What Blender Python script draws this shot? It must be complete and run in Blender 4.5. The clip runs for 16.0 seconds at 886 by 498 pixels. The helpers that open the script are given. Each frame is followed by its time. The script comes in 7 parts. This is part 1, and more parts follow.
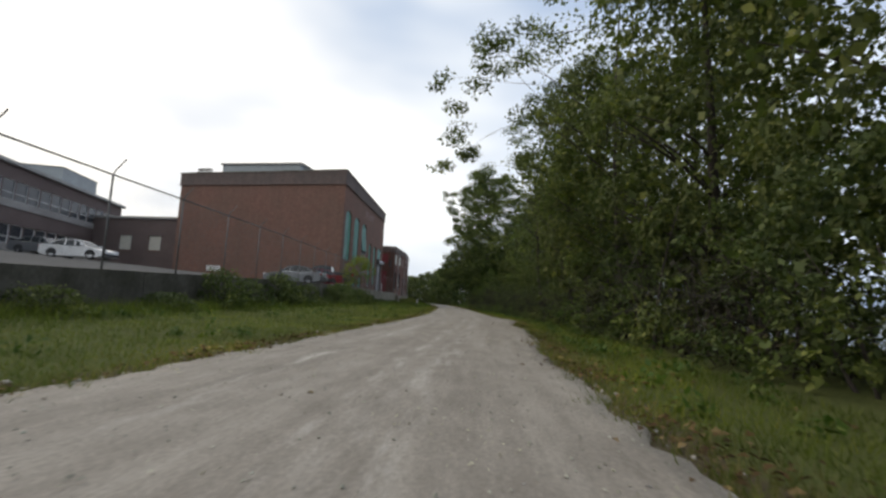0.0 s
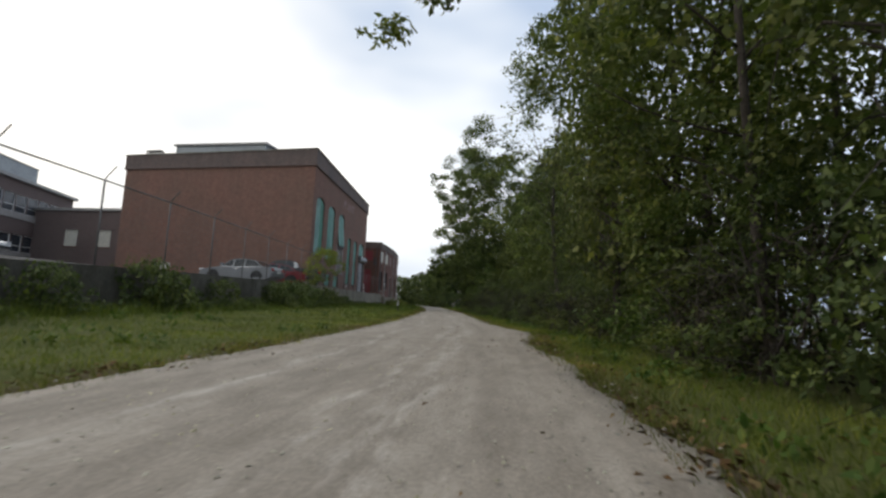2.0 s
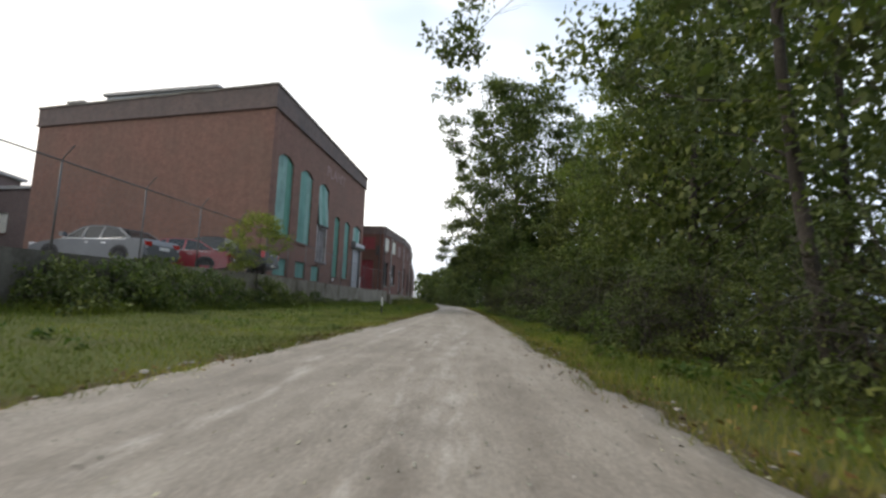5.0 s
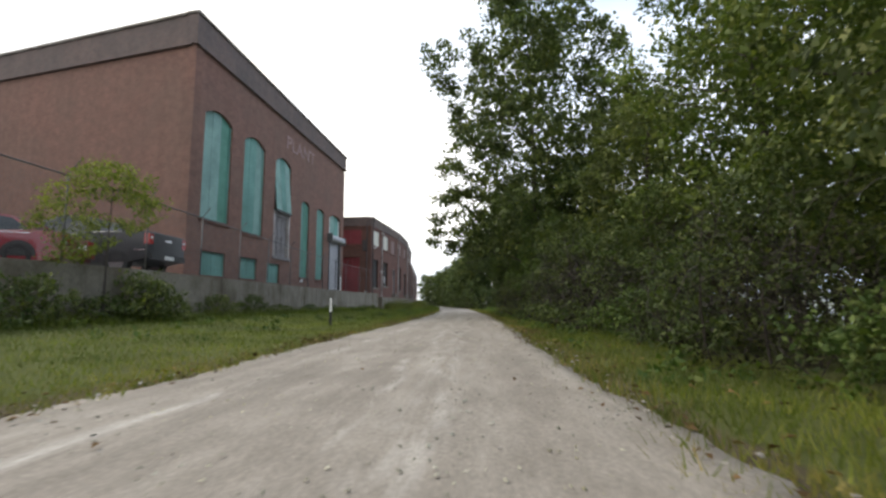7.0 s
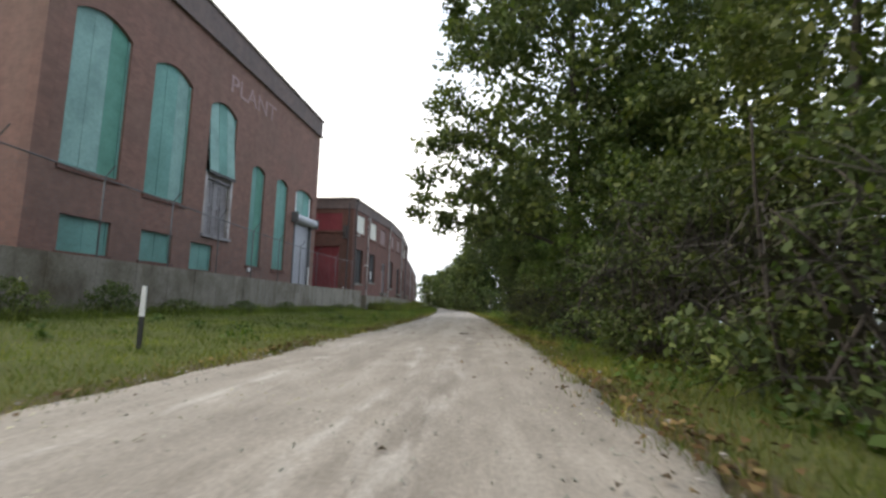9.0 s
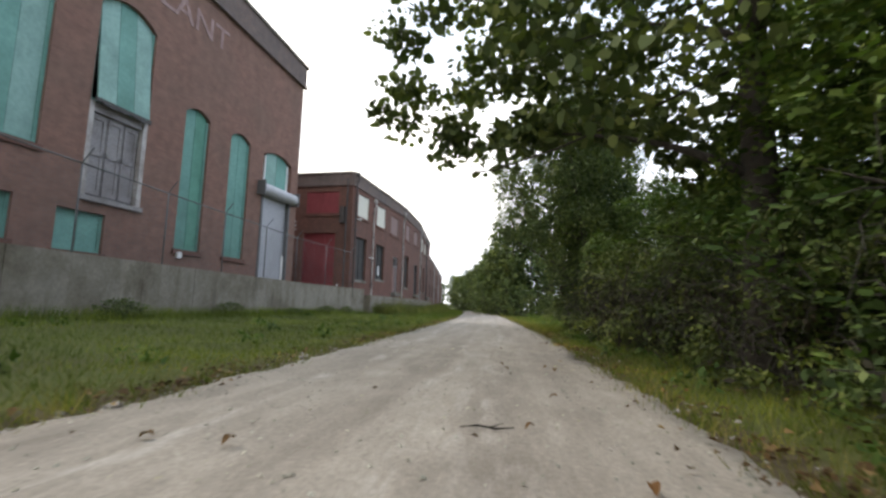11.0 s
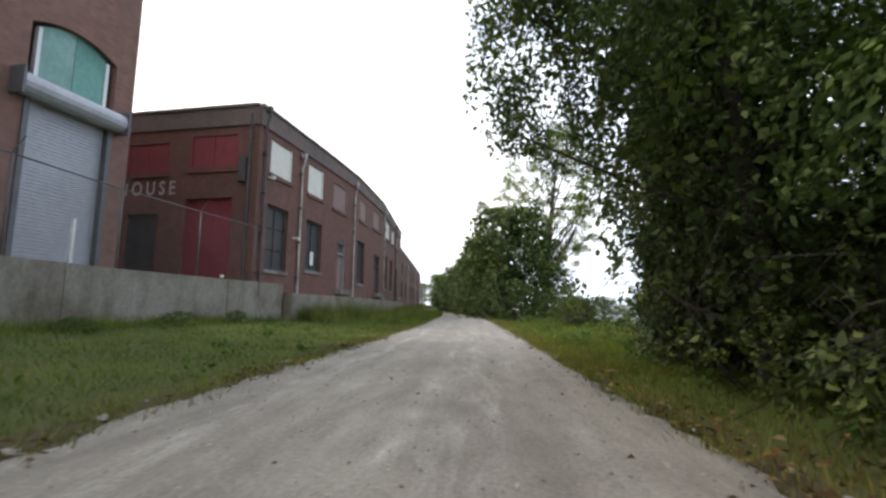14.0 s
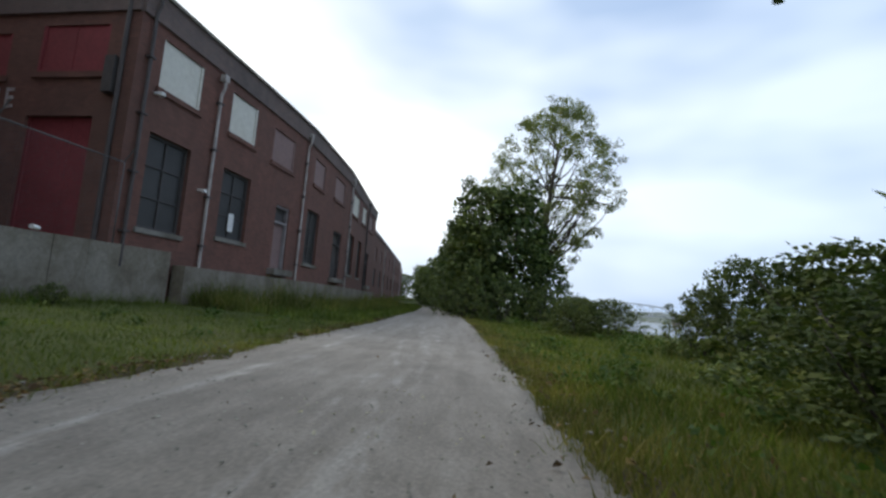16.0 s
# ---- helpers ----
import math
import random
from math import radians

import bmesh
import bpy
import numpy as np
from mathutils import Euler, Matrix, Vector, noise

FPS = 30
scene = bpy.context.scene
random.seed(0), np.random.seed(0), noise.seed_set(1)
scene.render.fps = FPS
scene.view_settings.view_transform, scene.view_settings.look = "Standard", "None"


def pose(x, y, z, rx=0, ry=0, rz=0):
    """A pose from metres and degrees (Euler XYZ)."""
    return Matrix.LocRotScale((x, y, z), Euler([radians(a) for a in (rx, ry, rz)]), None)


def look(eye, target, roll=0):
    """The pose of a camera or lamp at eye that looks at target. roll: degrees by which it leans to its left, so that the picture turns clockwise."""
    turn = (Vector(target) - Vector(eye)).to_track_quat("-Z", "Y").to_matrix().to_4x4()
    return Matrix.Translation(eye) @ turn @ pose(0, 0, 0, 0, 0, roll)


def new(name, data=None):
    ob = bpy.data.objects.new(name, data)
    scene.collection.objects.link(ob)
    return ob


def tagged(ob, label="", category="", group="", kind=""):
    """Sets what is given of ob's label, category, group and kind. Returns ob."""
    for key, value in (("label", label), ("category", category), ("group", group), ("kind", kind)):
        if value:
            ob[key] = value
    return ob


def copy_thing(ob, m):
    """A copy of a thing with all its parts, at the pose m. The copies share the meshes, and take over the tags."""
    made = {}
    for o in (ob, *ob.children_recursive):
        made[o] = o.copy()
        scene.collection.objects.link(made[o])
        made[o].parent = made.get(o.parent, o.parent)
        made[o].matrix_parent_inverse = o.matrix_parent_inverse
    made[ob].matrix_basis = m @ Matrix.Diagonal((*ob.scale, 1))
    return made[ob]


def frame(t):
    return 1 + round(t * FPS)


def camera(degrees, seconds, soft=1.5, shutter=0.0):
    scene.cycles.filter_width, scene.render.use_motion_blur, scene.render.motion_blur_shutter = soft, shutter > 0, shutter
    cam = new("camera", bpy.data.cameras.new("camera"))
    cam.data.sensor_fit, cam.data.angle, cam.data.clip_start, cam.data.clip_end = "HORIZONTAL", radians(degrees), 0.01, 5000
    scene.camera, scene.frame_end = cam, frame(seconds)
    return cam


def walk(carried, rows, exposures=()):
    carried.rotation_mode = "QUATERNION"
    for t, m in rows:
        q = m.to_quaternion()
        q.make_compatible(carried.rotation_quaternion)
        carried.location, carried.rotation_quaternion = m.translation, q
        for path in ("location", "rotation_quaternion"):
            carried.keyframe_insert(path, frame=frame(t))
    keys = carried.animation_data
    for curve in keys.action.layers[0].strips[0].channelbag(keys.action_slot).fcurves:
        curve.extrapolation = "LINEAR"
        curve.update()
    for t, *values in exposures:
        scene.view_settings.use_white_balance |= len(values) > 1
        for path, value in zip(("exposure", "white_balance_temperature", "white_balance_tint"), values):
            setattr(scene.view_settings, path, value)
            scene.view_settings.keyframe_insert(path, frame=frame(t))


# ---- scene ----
cam = camera(86.06, 16.0, soft=2.6, shutter=0.2)
ROWS = [
    (0.0, 0.000, 0.001, 0.725, -0.90, 6.28, -2.81),
    (0.5, 0.197, 2.059, 0.722, -0.64, 6.31, -2.65),
    (1.0, 0.407, 4.039, 0.739, -0.49, 6.28, -1.84),
    (1.5, 0.639, 5.956, 0.721, -1.10, 6.37, -2.42),
    (2.0, 0.923, 7.808, 0.713, -1.23, 6.58, -2.50),
    (2.5, 1.208, 9.668, 0.726, -0.96, 6.37, -2.79),
    (3.0, 1.488, 11.558, 0.672, -0.76, 6.14, -1.31),
    (3.5, 1.699, 13.697, 0.685, -2.05, 5.91, -3.30),
    (4.0, 1.812, 16.171, 0.693, -0.29, 6.07, -3.84),
    (4.5, 1.871, 18.701, 0.724, 1.01, 6.21, -3.10),
    (7.0, 2.283, 29.792, 0.632, 2.99, 6.61, 0.09),
    (7.5, 2.336, 31.690, 0.641, 1.97, 6.63, -0.10),
    (8.0, 2.387, 33.621, 0.633, 1.79, 6.58, -2.13),
    (8.5, 2.413, 35.593, 0.654, 2.38, 6.68, -1.89),
    (11.0, 2.352, 45.801, 0.629, 6.95, 7.04, -1.56),
    (11.5, 2.269, 47.493, 0.637, 7.19, 7.17, -1.46),
    (12.0, 2.258, 49.153, 0.620, 7.23, 7.26, -0.10),
    (12.5, 2.215, 50.993, 0.659, 5.94, 6.99, -2.45),
    (13.0, 2.185, 52.810, 0.678, 6.73, 7.00, -2.15),
    (13.5, 2.178, 54.392, 0.722, 6.37, 7.28, -0.58),
    (14.0, 2.230, 55.928, 0.707, 5.15, 7.19, -0.70),
    (14.5, 2.336, 57.399, 0.716, 4.35, 6.91, -2.23),
    (15.0, 2.443, 58.951, 0.699, 4.10, 7.07, -2.66),
    (15.5, 2.509, 60.502, 0.727, 3.91, 6.92, -2.98),
    (16.0, 2.539, 62.000, 0.770, 3.37, 6.57, -4.37),
]
EXPOSURES = [(0.0, 0.15, 7100, 11), (2.0, 0.2, 7100, 11), (3.5, 0.37, 7100, 11), (7.0, 0.9, 7200, 12), (8.5, 1.02, 7200, 12), (11.0, 1.28, 7300, 12), (12.5, 1.25, 7200, 12), (14.0, 1.13, 7150, 12), (15.0, 0.95, 7000, 12), (15.5, 0.59, 6650, 10), (16.0, 0.23, 6450, 9)]
walk(cam, [(t, pose(x, y, z, 90 + pitch, roll, yaw)) for t, x, y, z, yaw, pitch, roll in ROWS], EXPOSURES)

# ---- light: a bright overcast sky, brightest behind the buildings ----
SUN_AZ, SUN_EL = 285.0, 48.0
world = bpy.data.worlds.new("overcast")
scene.world = world
world.use_nodes = True
wn, wl = world.node_tree.nodes, world.node_tree.links
wn.clear()
w_out = wn.new("ShaderNodeOutputWorld")
w_bg = wn.new("ShaderNodeBackground")
w_sky = wn.new("ShaderNodeTexSky")
w_sky.sky_type, w_sky.sun_disc = "NISHITA", False
w_sky.sun_elevation, w_sky.sun_rotation = radians(SUN_EL), radians(SUN_AZ)
w_sky.air_density, w_sky.dust_density = 1.0, 3.0
w_co = wn.new("ShaderNodeTexCoord")
w_map = wn.new("ShaderNodeMapping")
w_map.inputs["Scale"].default_value = (1.0, 1.0, 2.6)
w_noise = wn.new("ShaderNodeTexNoise")
w_noise.inputs["Scale"].default_value, w_noise.inputs["Detail"].default_value, w_noise.inputs["Roughness"].default_value = 1.7, 3.0, 0.45
w_ramp = wn.new("ShaderNodeValToRGB")
w_ramp.color_ramp.elements[0].position, w_ramp.color_ramp.elements[0].color = 0.40, (6.0, 7.1, 8.8, 1)
w_ramp.color_ramp.elements[1].position, w_ramp.color_ramp.elements[1].color = 0.66, (12.6, 12.6, 12.4, 1)
w_mix = wn.new("ShaderNodeMix")
w_mix.data_type = "RGBA"
w_mix.inputs["Factor"].default_value = 0.9
# the cloud is thin and white towards the west, greyer and bluer to the east
w_sep = wn.new("ShaderNodeSeparateXYZ")
w_side = wn.new("ShaderNodeValToRGB")
w_side.color_ramp.elements[0].position, w_side.color_ramp.elements[0].color = 0.0, (1.22, 1.15, 1.06, 1)
w_side.color_ramp.elements[1].position, w_side.color_ramp.elements[1].color = 0.5, (0.86, 0.915, 0.98, 1)
w_east = w_side.color_ramp.elements.new(0.74)
w_east.color = (0.64, 0.74, 0.89, 1)
w_tint = wn.new("ShaderNodeMix")
w_tint.data_type, w_tint.blend_type = "RGBA", "MULTIPLY"
w_tint.inputs["Factor"].default_value = 1.0
wl.new(w_co.outputs["Generated"], w_map.inputs["Vector"])
wl.new(w_map.outputs["Vector"], w_noise.inputs["Vector"])
wl.new(w_noise.outputs["Fac"], w_ramp.inputs["Fac"])
wl.new(w_sky.outputs["Color"], w_mix.inputs["A"])
w_half = wn.new("ShaderNodeMath")
w_half.operation = "MULTIPLY_ADD"
w_half.inputs[1].default_value, w_half.inputs[2].default_value = 0.5, 0.5
wl.new(w_co.outputs["Generated"], w_sep.inputs["Vector"])
wl.new(w_sep.outputs["X"], w_half.inputs[0])
wl.new(w_half.outputs["Value"], w_side.inputs["Fac"])
wl.new(w_ramp.outputs["Color"], w_tint.inputs["A"])
wl.new(w_side.outputs["Color"], w_tint.inputs["B"])
wl.new(w_tint.outputs["Result"], w_mix.inputs["B"])
wl.new(w_mix.outputs["Result"], w_bg.inputs["Color"])
w_bg.inputs["Strength"].default_value = 0.1
wl.new(w_bg.outputs["Background"], w_out.inputs["Surface"])

sun = new("sun", bpy.data.lights.new("sun", "SUN"))
sun.data.energy, sun.data.angle, sun.data.color = 1.0, radians(20), (1.0, 0.96, 0.9)
sun.matrix_world = look((40 * math.sin(radians(SUN_AZ)), 40 * math.cos(radians(SUN_AZ)), 40 * math.tan(radians(SUN_EL))), (0, 0, 0))

# ---- materials ----
def node_material(name, rough=0.8, metal=0.0):
    m = bpy.data.materials.new(name)
    m.use_nodes = True
    b = m.node_tree.nodes["Principled BSDF"]
    b.inputs["Roughness"].default_value, b.inputs["Metallic"].default_value = rough, metal
    return m, m.node_tree.nodes, m.node_tree.links, b


def noise_node(n, l, scale, detail=4.0, rough=0.55, vec=None):
    t = n.new("ShaderNodeTexNoise")
    t.inputs["Scale"].default_value, t.inputs["Detail"].default_value, t.inputs["Roughness"].default_value = scale, detail, rough
    if vec is not None:
        l.new(vec, t.inputs["Vector"])
    return t.outputs["Fac"]


def ramp_node(n, l, fac, stops):
    r = n.new("ShaderNodeValToRGB")
    e = r.color_ramp.elements
    while len(e) < len(stops):
        e.new(0.5)
    for k, (p, c) in zip(e, stops):
        k.position, k.color = p, (*c, 1)
    l.new(fac, r.inputs["Fac"])
    return r.outputs["Color"]


def mix_node(n, l, fac, a, b, kind="MIX"):
    m = n.new("ShaderNodeMix")
    m.data_type, m.blend_type = "RGBA", kind
    for key, v in (("Factor", fac), ("A", a), ("B", b)):
        if isinstance(v, (int, float)):
            m.inputs[key].default_value = v
        elif isinstance(v, tuple):
            m.inputs[key].default_value = (*v, 1)
        else:
            l.new(v, m.inputs[key])
    return m.outputs["Result"]


def bump_node(n, l, b, height, strength=0.3, dist=0.02):
    k = n.new("ShaderNodeBump")
    k.inputs["Strength"].default_value, k.inputs["Distance"].default_value = strength, dist
    l.new(height, k.inputs["Height"])
    l.new(k.outputs["Normal"], b.inputs["Normal"])


def place(n):
    return n.new("ShaderNodeTexCoord").outputs["Object"]


def worn(name, low, high, rough=0.8, metal=0.0, big=0.6, fine=14.0, stain=(0.5, 0.5, 0.5), stain_amount=0.35, bump=0.25):
    """A surface between two colours at a fine scale, with stains at a large scale."""
    m, n, l, b = node_material(name, rough, metal)
    co = place(n)
    f = noise_node(n, l, fine, 6, 0.6, co)
    g = noise_node(n, l, big, 5, 0.6, co)
    base = ramp_node(n, l, f, [(0.3, low), (0.7, high)])
    s = ramp_node(n, l, g, [(0.42, (0, 0, 0)), (0.68, (stain_amount,) * 3)])
    dark = mix_node(n, l, 1.0, base, stain, "MULTIPLY")
    l.new(mix_node(n, l, s, base, dark), b.inputs["Base Color"])
    bump_node(n, l, b, f, bump, 0.01)
    return m


def brick_material(name, a, c, mortar, wear):
    m, n, l, b = node_material(name, 0.9)
    uv = n.new("ShaderNodeUVMap").outputs["UV"]
    t = n.new("ShaderNodeTexBrick")
    t.inputs["Scale"].default_value = 1.0
    t.inputs["Brick Width"].default_value, t.inputs["Row Height"].default_value = 0.22, 0.075
    t.inputs["Mortar Size"].default_value, t.inputs["Mortar Smooth"].default_value = 0.006, 0.2
    for key, v in (("Color1", a), ("Color2", c), ("Mortar", mortar)):
        t.inputs[key].default_value = (*v, 1)
    l.new(uv, t.inputs["Vector"])
    co = place(n)
    g = noise_node(n, l, 0.35, 6, 0.62, co)
    f = noise_node(n, l, 3.0, 5, 0.6, co)
    blot = mix_node(n, l, ramp_node(n, l, g, [(0.38, (0, 0, 0)), (0.7, (0.75, 0.75, 0.75))]), t.outputs["Color"], wear)
    fine = ramp_node(n, l, f, [(0.25, (0.78, 0.78, 0.78)), (0.75, (1.12, 1.1, 1.08))])
    # rain streaks: noise drawn out downwards
    mp = n.new("ShaderNodeMapping")
    mp.inputs["Scale"].default_value = (1.4, 1.4, 0.12)
    l.new(co, mp.inputs["Vector"])
    s = noise_node(n, l, 1.6, 4, 0.55, mp.outputs["Vector"])
    streak = ramp_node(n, l, s, [(0.3, (0.93, 0.93, 0.93)), (0.7, (1.04, 1.04, 1.04))])
    l.new(mix_node(n, l, 1.0, mix_node(n, l, 1.0, blot, fine, "MULTIPLY"), streak, "MULTIPLY"), b.inputs["Base Color"])
    bump_node(n, l, b, t.outputs["Fac"], -0.2, 0.006)
    return m


def leaf_material(name, dark, mid, light, through_amount=0.25, gloss=0.16):
    m, n, l, b = node_material(name, 0.65)
    geo = n.new("ShaderNodeNewGeometry").outputs["Random Per Island"]
    rnd = n.new("ShaderNodeObjectInfo").outputs["Random"]
    col = ramp_node(n, l, geo, [(0.0, dark), (0.6, mid), (1.0, light)])
    tint = ramp_node(n, l, rnd, [(0.0, (0.85, 0.92, 0.85)), (1.0, (1.15, 1.08, 0.95))])
    col = mix_node(n, l, 1.0, col, tint, "MULTIPLY")
    # whole sprays differ in age and hue; lit and shaded masses are painted in
    spray = ramp_node(n, l, noise_node(n, l, 0.62, 4, 0.62, place(n)), [(0.34, (0.6, 0.66, 0.68)), (0.5, (0.96, 0.97, 0.96)), (0.66, (1.52, 1.44, 1.08))])
    col = mix_node(n, l, 1.0, col, spray, "MULTIPLY")
    l.new(col, b.inputs["Base Color"])
    b.inputs["Specular IOR Level"].default_value = gloss
    t = n.new("ShaderNodeBsdfTranslucent")
    l.new(mix_node(n, l, 1.0, col, (1.1, 1.35, 0.6), "MULTIPLY"), t.inputs["Color"])
    mx = n.new("ShaderNodeMixShader")
    mx.inputs["Fac"].default_value = through_amount
    l.new(b.outputs["BSDF"], mx.inputs[1])
    l.new(t.outputs["BSDF"], mx.inputs[2])
    l.new(mx.outputs["Shader"], n["Material Output"].inputs["Surface"])
    return m


def paint_material(name, colour, rough=0.35, metal=0.0, coat=0.0):
    m, n, l, b = node_material(name, rough, metal)
    f = noise_node(n, l, 5.0, 5, 0.6, place(n))
    l.new(ramp_node(n, l, f, [(0.3, tuple(0.88 * v for v in colour)), (0.7, colour)]), b.inputs["Base Color"])
    b.inputs["Coat Weight"].default_value = coat
    return m


def glass_material(name, tint, rough=0.06):
    m, n, l, b = node_material(name, rough)
    f = noise_node(n, l, 2.0, 3, 0.5, place(n))
    l.new(ramp_node(n, l, f, [(0.3, tint), (0.7, tuple(1.4 * v for v in tint))]), b.inputs["Base Color"])
    b.inputs["Specular IOR Level"].default_value = 0.4
    return m


BRICK_RED = brick_material("plant_brick", (0.235, 0.12, 0.09), (0.18, 0.094, 0.072), (0.205, 0.118, 0.092), (0.165, 0.104, 0.08))
BRICK_WARE = brick_material("warehouse_brick", (0.178, 0.078, 0.056), (0.132, 0.06, 0.045), (0.14, 0.07, 0.055), (0.115, 0.062, 0.048))
BRICK_GREY = brick_material("coping_brick", (0.175, 0.118, 0.102), (0.14, 0.098, 0.088), (0.16, 0.14, 0.13), (0.10, 0.085, 0.08))
GREEN_BOARD = worn("green_board", (0.115, 0.275, 0.235), (0.16, 0.35, 0.30), 0.75, 0, 0.5, 9, (0.55, 0.62, 0.6), 0.8, 0.1)
GREEN_PALE = worn("sun_bleached_green_board", (0.185, 0.33, 0.29), (0.25, 0.41, 0.365), 0.8, 0, 0.9, 9, (0.62, 0.66, 0.66), 0.8, 0.1)
GREEN_DEEP = worn("fresh_green_board", (0.07, 0.225, 0.165), (0.095, 0.28, 0.21), 0.7, 0, 0.9, 9, (0.6, 0.66, 0.62), 0.7, 0.1)
RED_BOARD = worn("red_board", (0.185, 0.028, 0.034), (0.24, 0.04, 0.046), 0.7, 0, 0.5, 9, (0.6, 0.5, 0.5), 0.5, 0.1)
WHITE_BOARD = worn("white_board", (0.56, 0.54, 0.47), (0.66, 0.64, 0.56), 0.7, 0, 0.4, 6, (0.8, 0.78, 0.7), 0.4, 0.1)
TAN_BOARD = worn("brick_coloured_board", (0.20, 0.13, 0.12), (0.25, 0.165, 0.15), 0.8, 0, 0.4, 6, (0.8, 0.75, 0.72), 0.5, 0.1)
DARK_BOARD = worn("dark_board", (0.05, 0.044, 0.042), (0.075, 0.066, 0.062), 0.7, 0, 0.4, 6, (0.6, 0.6, 0.6), 0.5, 0.1)
OLD_TIMBER = worn("weathered_timber", (0.20, 0.18, 0.18), (0.33, 0.31, 0.31), 0.85, 0, 1.2, 22, (0.5, 0.45, 0.42), 0.6, 0.3)
GREY_TRIM = worn("grey_trim", (0.30, 0.29, 0.28), (0.40, 0.39, 0.37), 0.7, 0, 0.8, 12, (0.6, 0.58, 0.55), 0.5, 0.15)
CONCRETE = worn("old_concrete", (0.165, 0.152, 0.132), (0.25, 0.232, 0.2), 0.92, 0, 0.8, 9, (0.42, 0.37, 0.29), 0.95, 0.3)


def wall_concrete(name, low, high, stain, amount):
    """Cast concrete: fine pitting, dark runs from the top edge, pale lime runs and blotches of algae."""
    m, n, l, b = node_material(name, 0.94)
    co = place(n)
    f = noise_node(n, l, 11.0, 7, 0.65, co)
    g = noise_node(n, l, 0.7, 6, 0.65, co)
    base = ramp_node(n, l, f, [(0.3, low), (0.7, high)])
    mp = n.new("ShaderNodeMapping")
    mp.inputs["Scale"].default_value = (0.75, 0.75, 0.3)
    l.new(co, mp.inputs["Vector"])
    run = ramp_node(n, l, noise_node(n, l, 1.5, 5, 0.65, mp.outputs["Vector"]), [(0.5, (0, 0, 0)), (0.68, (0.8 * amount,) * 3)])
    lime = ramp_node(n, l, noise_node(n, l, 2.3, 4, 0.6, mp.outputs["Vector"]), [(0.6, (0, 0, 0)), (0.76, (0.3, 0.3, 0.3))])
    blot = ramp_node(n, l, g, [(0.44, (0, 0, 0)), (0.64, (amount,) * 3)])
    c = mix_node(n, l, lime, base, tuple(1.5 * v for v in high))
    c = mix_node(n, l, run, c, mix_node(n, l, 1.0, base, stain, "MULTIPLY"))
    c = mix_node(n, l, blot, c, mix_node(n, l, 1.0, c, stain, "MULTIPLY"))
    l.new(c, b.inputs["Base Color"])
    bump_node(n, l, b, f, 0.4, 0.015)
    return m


CONCRETE_WALL = wall_concrete("stained_wall_concrete", (0.185, 0.164, 0.132), (0.275, 0.25, 0.203), (0.46, 0.41, 0.32), 0.75)
# Darker mix of the wall concrete, for the sections south of y = 37.
CONCRETE_DARK = wall_concrete("dark_wall_concrete", (0.08, 0.073, 0.06), (0.135, 0.124, 0.104), (0.45, 0.44, 0.36), 0.85)
STEEL_DOOR = worn("galvanised_shutter", (0.36, 0.36, 0.38), (0.45, 0.45, 0.47), 0.55, 0.2, 0.5, 8, (0.75, 0.74, 0.72), 0.5, 0.05)
GALV = worn("galvanised_steel", (0.10, 0.10, 0.10), (0.155, 0.155, 0.155), 0.6, 0.4, 2.0, 30, (0.6, 0.55, 0.5), 0.5, 0.05)
PIPE_PALE = worn("pale_painted_pipe", (0.36, 0.33, 0.31), (0.48, 0.45, 0.42), 0.6, 0, 1.5, 20, (0.35, 0.3, 0.28), 0.8, 0.05)
PIPE_DARK = worn("dark_painted_pipe", (0.05, 0.04, 0.038), (0.08, 0.065, 0.06), 0.6, 0, 1.5, 20, (0.5, 0.5, 0.5), 0.6, 0.05)
PENT_METAL = worn("pale_metal_cladding", (0.30, 0.33, 0.34), (0.38, 0.41, 0.42), 0.5, 0.1, 0.6, 7, (0.7, 0.7, 0.7), 0.5, 0.05)
ROOFING = worn("dark_roofing", (0.06, 0.06, 0.062), (0.1, 0.1, 0.1), 0.9, 0, 0.5, 12, (0.7, 0.7, 0.7), 0.5, 0.2)
OFFICE_WALL = worn("brown_office_brick", (0.13, 0.092, 0.085), (0.17, 0.125, 0.115), 0.9, 0, 0.3, 5, (0.7, 0.68, 0.66), 0.6, 0.15)
OFFICE_BAND = worn("pale_office_band", (0.30, 0.28, 0.27), (0.38, 0.36, 0.34), 0.85, 0, 0.3, 5, (0.7, 0.68, 0.66), 0.6, 0.15)
OFFICE_GLASS = glass_material("office_glass", (0.03, 0.034, 0.042), 0.2)
DARK_GLASS = glass_material("dusty_dark_glass", (0.034, 0.033, 0.031), 0.55)
ASPHALT = worn("asphalt", (0.04, 0.04, 0.04), (0.075, 0.073, 0.07), 0.95, 0, 0.3, 40, (0.7, 0.7, 0.7), 0.5, 0.3)
BARK = worn("bark", (0.032, 0.027, 0.022), (0.072, 0.06, 0.05), 0.95, 0, 1.5, 18, (0.6, 0.6, 0.55), 0.6, 0.6)
STONE_PALE = worn("limestone_chips", (0.22, 0.205, 0.185), (0.40, 0.375, 0.34), 0.95, 0, 2, 30, (0.7, 0.7, 0.7), 0.5, 0.2)
GRAVEL = leaf_material("loose_gravel", (0.19, 0.176, 0.155), (0.27, 0.25, 0.222), (0.48, 0.45, 0.41), 0.0, 0.1)
LETTER = worn("faded_letter_paint", (0.40, 0.37, 0.36), (0.50, 0.47, 0.46), 0.85, 0, 2.5, 20, (0.55, 0.45, 0.42), 0.9, 0.1)
